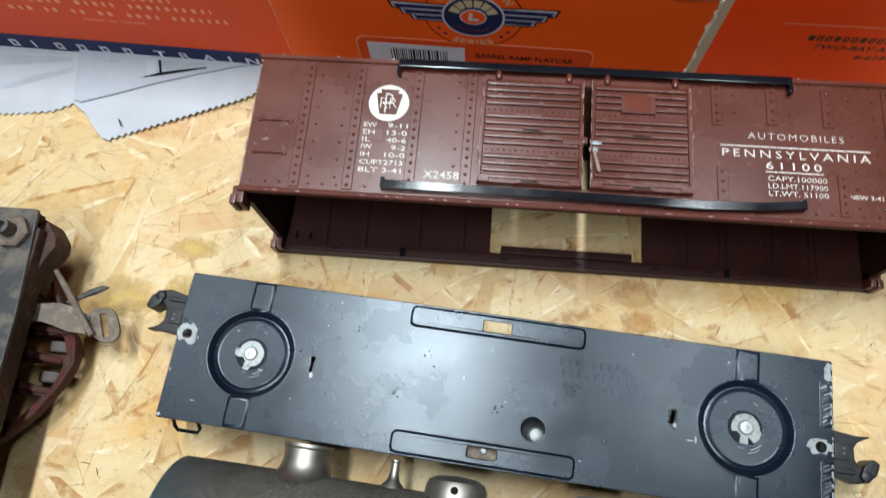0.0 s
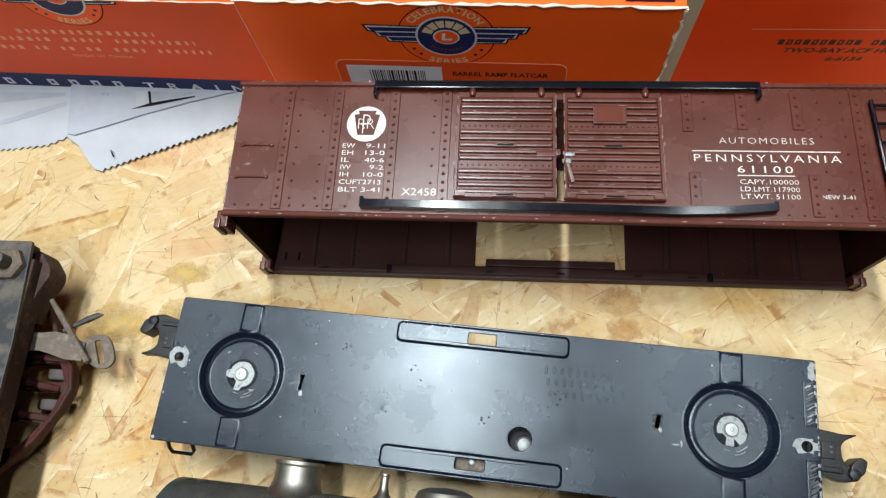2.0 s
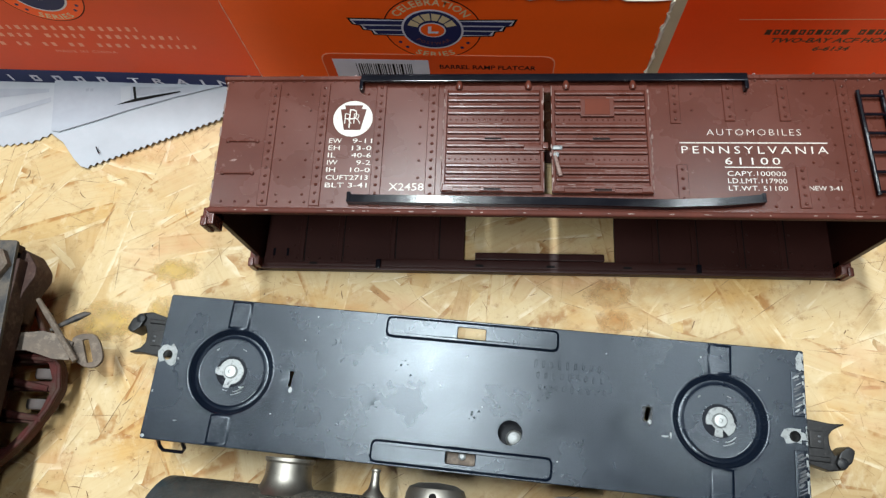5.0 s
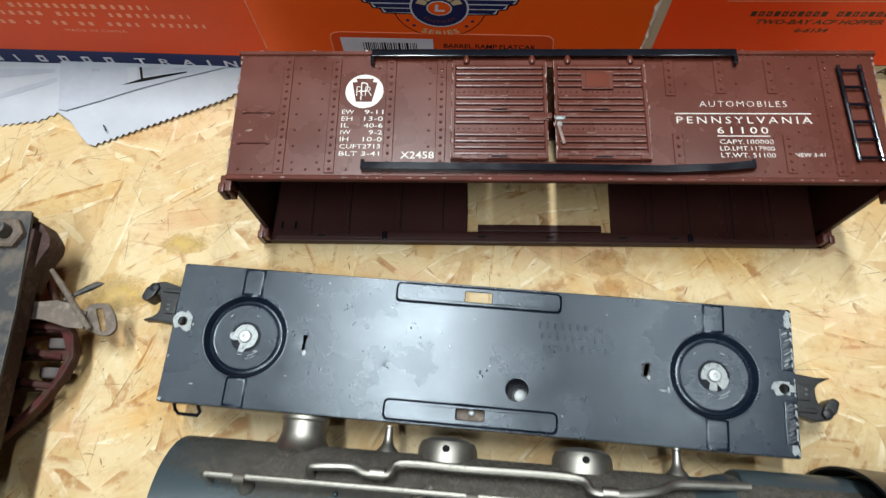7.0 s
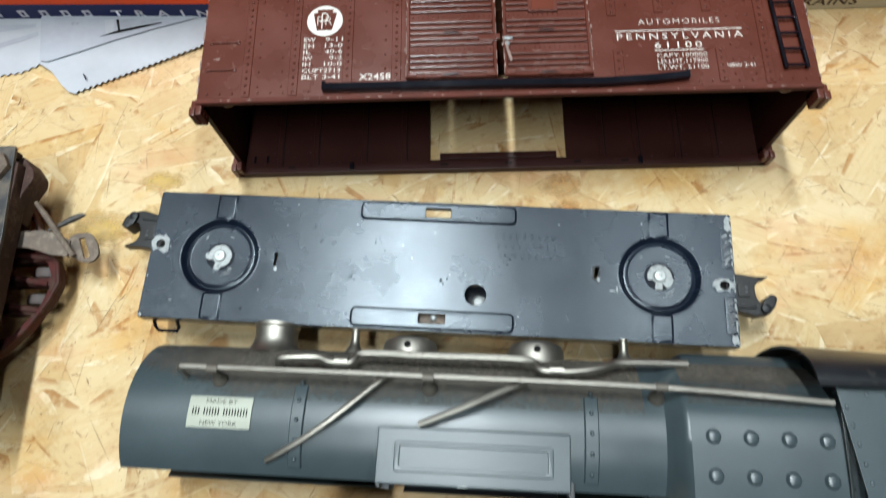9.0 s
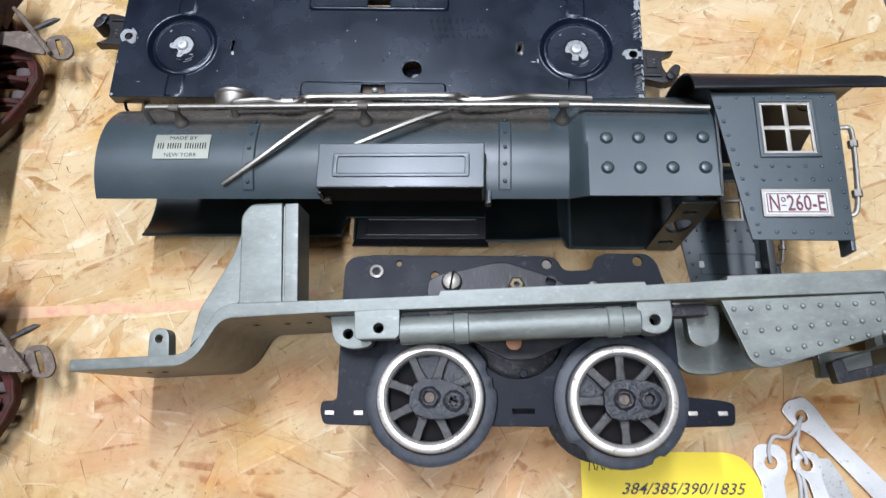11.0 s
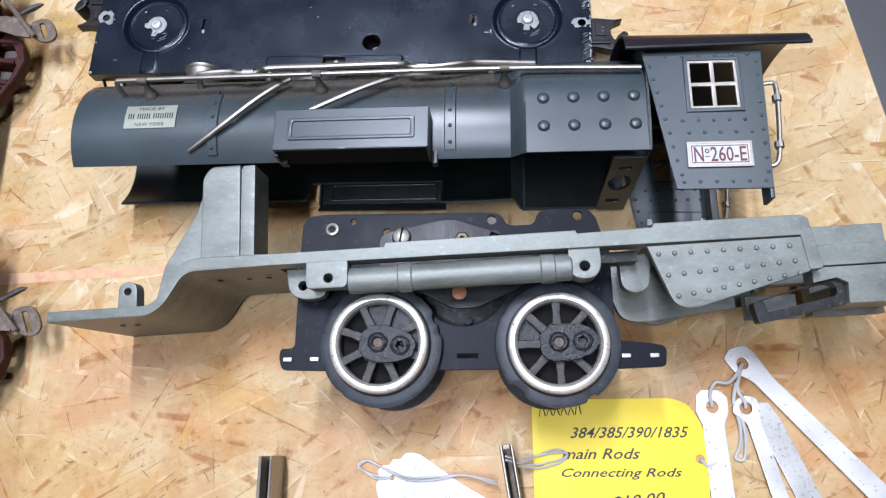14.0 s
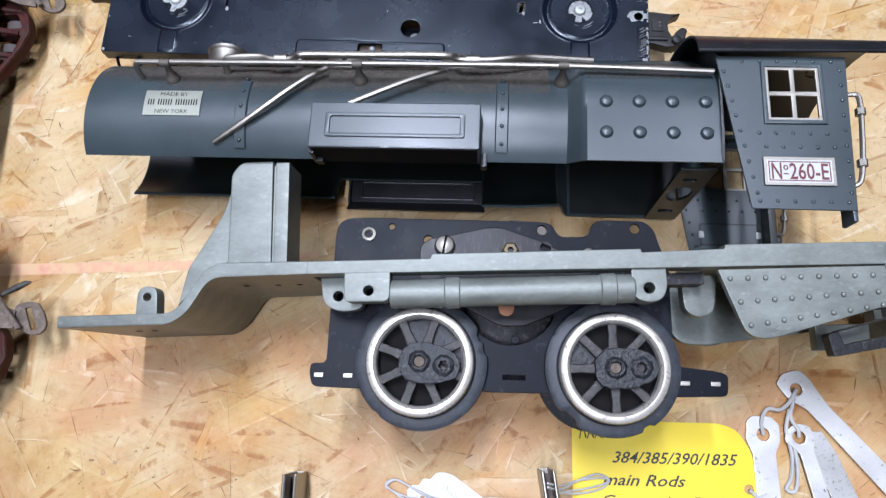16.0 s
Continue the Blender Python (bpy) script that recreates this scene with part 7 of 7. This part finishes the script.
    part("slotted_tab", tab, M_RUST, cp, "rusty coupler tab with a slot")
    part("upright_bar", tube([(4.4, 40.4, 23.5), (9.3, 34.7, 23.2), (23.4, 16.4, 20.2)], [0.9, 1.3, 1.2], 8), M_RUST, cp)
    part("hook", tube([(10, 28.6, 19.6), (14.5, 31.2, 19.4), (19.6, 34.0, 19.2), (23.0, 35.6, 19.2), (25.2, 36.0, 19.2)], [0.8, 1.0, 1.5, 1.2, 0.3], 8), M_SOOT, cp)
    return car


rusty_car(-197.5, 0.0, "rusty toy train car with a dirty deck and red cast frame")
rusty_car(-185.0, -151.0, "rusty toy train car with a slotted coupler and red frame")


# ---- tags, rods and sheet-metal channels at the near side ----
def yellow_tag():
    tg = thing("price_tag", mmpose(0, 0, 0), "yellow card tag with handwriting in dark ink", "tag")
    out = rounded([(63.2, -173.0), (122, -175.0), (129.5, -177.4), (134.6, -187), (135.2, -204), (130.6, -231.0), (122, -234), (60.5, -232)], [2, 3, 4, 4, 3, 4, 3, 2])
    part("card", plate(out, [circle(131.6, -200.6, 1.9, 16)], 0.1, 0.55, 0.1), M_YELLOW, tg)

    def ink(text, x, y, w, hgt, rot=-1.5):
        bm = lettering(text, w, hgt, 0.0, bold=0.012, shear=0.35)
        turn(bm, Matrix.Translation((x, y, 0.6)) @ Euler((0, 0, radians(rot))).to_matrix().to_4x4())
        part("handwriting", bm, M_PEN, tg, smooth=0)
    part("handwriting_bar", join(*[tube(smooth_path([(66 + k * 3.1, -180.4, 0.58), (67.4 + k * 3.1, -177.2 + (k in (0, 5)) * 2.2, 0.58), (68.6 + k * 3.1, -180.2, 0.58)], 3), 0.28, 4) for k in range(6)]), M_PEN, tg)
    ink("384/385/390/1835", 78.5, -190.0, 50, 4.6, -2)
    ink("main Rods", 74.0, -198.4, 33, 4.4, -2)
    ink("Connecting Rods", 73.4, -206.6, 50, 4.6, -2)
    ink("$10.00", 92.5, -219.0, 23, 5.0, 3)
    return tg


yellow_tag()


def rod(name, outline, holes, z, label, rad, mat=None):
    t = thing(name, mmpose(0, 0, 0), label, "connecting rod", "loose connecting rods")
    part("rod_blade", plate(rounded(outline, rad), holes, z, z + 1.3, 0.25), mat or M_STEEL, t)
    return t


rod("connecting_rod", [(147.2, -159.4), (150.0, -155.6), (156.8, -154.0), (160.4, -157.6), (166.6, -168.6), (204.0, -213.6), (240, -256), (233.5, -261), (197.0, -219.6), (158.2, -170.2), (151.6, -166.0), (149.4, -163.2)], [circle(154.8, -162.0, 2.5, 20)], 0.9, "bright steel main rod with a hole in its end", 1.2)
rod("connecting_rod", [(133.6, -174.0), (136.0, -172.2), (143.4, -172.6), (146.4, -176.0), (146.0, -182.4), (143.6, -187.0), (142.8, -256), (132.6, -256), (134.6, -187.0), (132.4, -181.0), (133.2, -177.4)], [circle(139.6, -179.6, 2.6, 20)], 0.1, "bright steel side rod with a squared end", 1.0)
rod("connecting_rod", [(147.6, -180.4), (149.8, -176.8), (153.6, -175.4), (157.6, -176.6), (159.4, -181.0), (158.0, -185.4), (172, -256), (164.5, -256), (152.6, -187.4), (150.0, -184.6), (147.4, -182.6)], [circle(153.0, -180.8, 2.6, 20)], 1.6, "bright steel side rod with a round eye", 1.2)
rod("connecting_rod", [(157.6, -178.6), (163.0, -178.6), (167.4, -187.0), (178.6, -219.6), (196, -262), (188.6, -264), (168.6, -220), (158.8, -192.0), (156.6, -184.6)], [], 0.1, "rust-speckled steel side rod under the others", 1.0, M_SPECKLED)

tie = thing("string_tie", mmpose(0, 0, 0), "grey string tying the rods together", "string")
for pts in ([(139.6, -179.6, 1.0), (139.2, -174, 2.2), (142, -169.6, 2.6), (147, -170, 2.6), (151, -167, 2.8), (154.6, -162, 2.6)], [(154.2, -162.4, 2.0), (152, -168, 3.0), (150.5, -173, 3.0), (152.6, -178, 3.4), (153, -180.6, 2.4)], [(150.6, -170, 2.8), (148.4, -178, 2.4), (149.8, -188, 1.2), (148.6, -196, 0.8), (146, -200.5, 0.8), (149.6, -201, 0.8), (151.4, -192, 1.2), (150.4, -182, 2.4)], [(131.6, -200.6, 1.0), (134.5, -203.4, 1.0), (138, -202, 0.8)]):
    part("strand", tube(smooth_path(pts, 5), 0.75, 7), M_STRING, tie)


def white_tag():
    tg = thing("price_tag", mmpose(0, 0, 0), "white card tag with scalloped edge and pencil writing", "tag")
    out = [(-4.6, -200), (-2.4, -197.6), (0.2, -198.0), (2.4, -195.2), (5.0, -195.8), (7.4, -193.2), (10.6, -193.0), (14, -194.0), (30.5, -206.2), (46.5, -216), (56, -236), (-6.0, -236), (-4.2, -212), (-5.6, -206), (-4.0, -203)]
    part("card", plate(rounded(out, 0.9, 3), [circle(1.6, -203.0, 1.1, 12)], 0.3, 0.7, 0.1), M_WHITE_TAG, tg)
    for x, y, a, n in ((10, -199, -50, 3), (6, -204, -50, 4), (3, -211, -30, 4), (22, -210, -50, 3)):
        bm = join(*[tube(smooth_path([(k * 2.6, 0, 0), (k * 2.6 + 0.9, 2.0, 0), (k * 2.6 + 1.8, 0.3, 0)], 3), 0.14, 4) for k in range(n)])
        turn(bm, Matrix.Translation((x, y, 0.75)) @ Euler((0, 0, radians(a))).to_matrix().to_4x4())
        part("pencil_bar", bm, M_PENCIL, tg)
    for off in (0.0, 1.1):
        pts = smooth_path([(1.6, -203.0, 1.0), (-5, -202 - off, 1.4), (-11.2, -199.4, 1.0), (-13, -197.0 - off, 0.9), (-9, -195.6, 1.2), (-3, -198.4, 1.6), (8, -203 - off, 1.8), (20, -203.4 - off, 2.2), (32, -203.0, 3.4), (46, -206.0 - off, 7.0)], 5)
        part("string", tube(pts, 0.42, 6), M_STRING, tg, "thin white string")
    return tg


white_tag()


def channel(x, y, rz, label):
    """A folded nickel channel standing on the bench."""
    t = thing("metal_channel", mmpose(x, y, 0, 0, 0, rz), label, "metal channel", "metal channels")
    part("folded_sheet", join(box(-2.6, -1.9, -60, 0, 0.1, 20, 0.25), box(1.5, 2.2, -60, 0, 0.1, 19.6, 0.25), box(-2.5, 2.1, -60, -0.1, 0.1, 0.9, 0.2)), M_NICKEL, t)
    part("rolled_edge", tube([(-2.3, -60, 19.8), (-2.3, 0, 19.8)], 0.75, 10), M_NICKEL, t)
    part("rolled_edge", tube([(1.9, -60, 19.4), (1.9, -0.6, 19.4)], 0.6, 10), M_NICKEL, t)
    part("inner_strip", box(-1.8, 1.4, -60, -1.5, 9.0, 10.0, 0.2), M_RUST, t, "rusty strip inside the channel")
    return t


channel(-47.4, -192.0, -2, "nickel-plated folded sheet-metal channel standing on the bench")
channel(50.6, -191.6, 6, "nickel-plated folded sheet-metal channel with string tied to it")
loop = thing("string_tie", mmpose(0, 0, 0), "thin white string looped round a channel", "string")
for off in (0, 1.4):
    part("strand", tube(smooth_path([(50, -196 - off, 20.6), (56, -197.5 - off, 12), (64, -196.4, 3), (72, -195.6 + off, 1.4), (76.6, -196.4, 1.2), (73, -198.4 - off, 1.2), (64, -200.0 - off, 2.4), (54, -200, 12)], 5), 0.42, 6), M_STRING, loop)

# ---- stains and a chalk line on the board ----
def stain(name, pts, mat, label=""):
    ob = part(name, plate(rounded(pts, 2.0), [], -0.025, -0.01), mat, None, smooth=0)
    ob.parent = None
    return tagged(ob, label or "stain soaked into the board", "stain")


def blot(rng_, x, y, rx, ry, n=22):
    return [(x + rx * (1 + rng_.uniform(-0.35, 0.25)) * math.cos(2 * math.pi * k / n), y + ry * (1 + rng_.uniform(-0.35, 0.25)) * math.sin(2 * math.pi * k / n)) for k in range(n)]


rs = random.Random(23)
for x, y, rx, ry in ((40.5, 54.0, 10.0, 8.0), (42.0, 41.5, 10.0, 6.0), (-151, 34, 12.0, 15), (-176, 36, 18, 10), (-150, 60, 12, 6)):
    stain("wood_stain", blot(rs, x, y, rx, ry), M_STAIN if x > 0 else M_YELLOW_STAIN, "orange stain on the flake board" if x > 0 else "yellow stain on the flake board")
for x, y, rx, ry in ((-131, -192, 1.3, 1.5), (-126, -188, 1.3, 1.0), (-136, -187, 1.6, 0.8)):
    stain("paint_spot", blot(rs, x, y, rx, ry, 14), M_RED_SMEAR, "small dark red paint spot on the flake board")
stain("chalk_line", [(-330, -103.8), (-190, -102.2), (-110, -102.4), (-60, -100.6), (-44, -99.0), (-44, -102.0), (-92, -106.4), (-190, -107.6), (-330, -110)], M_PINK, "faded pink line across the flake board")
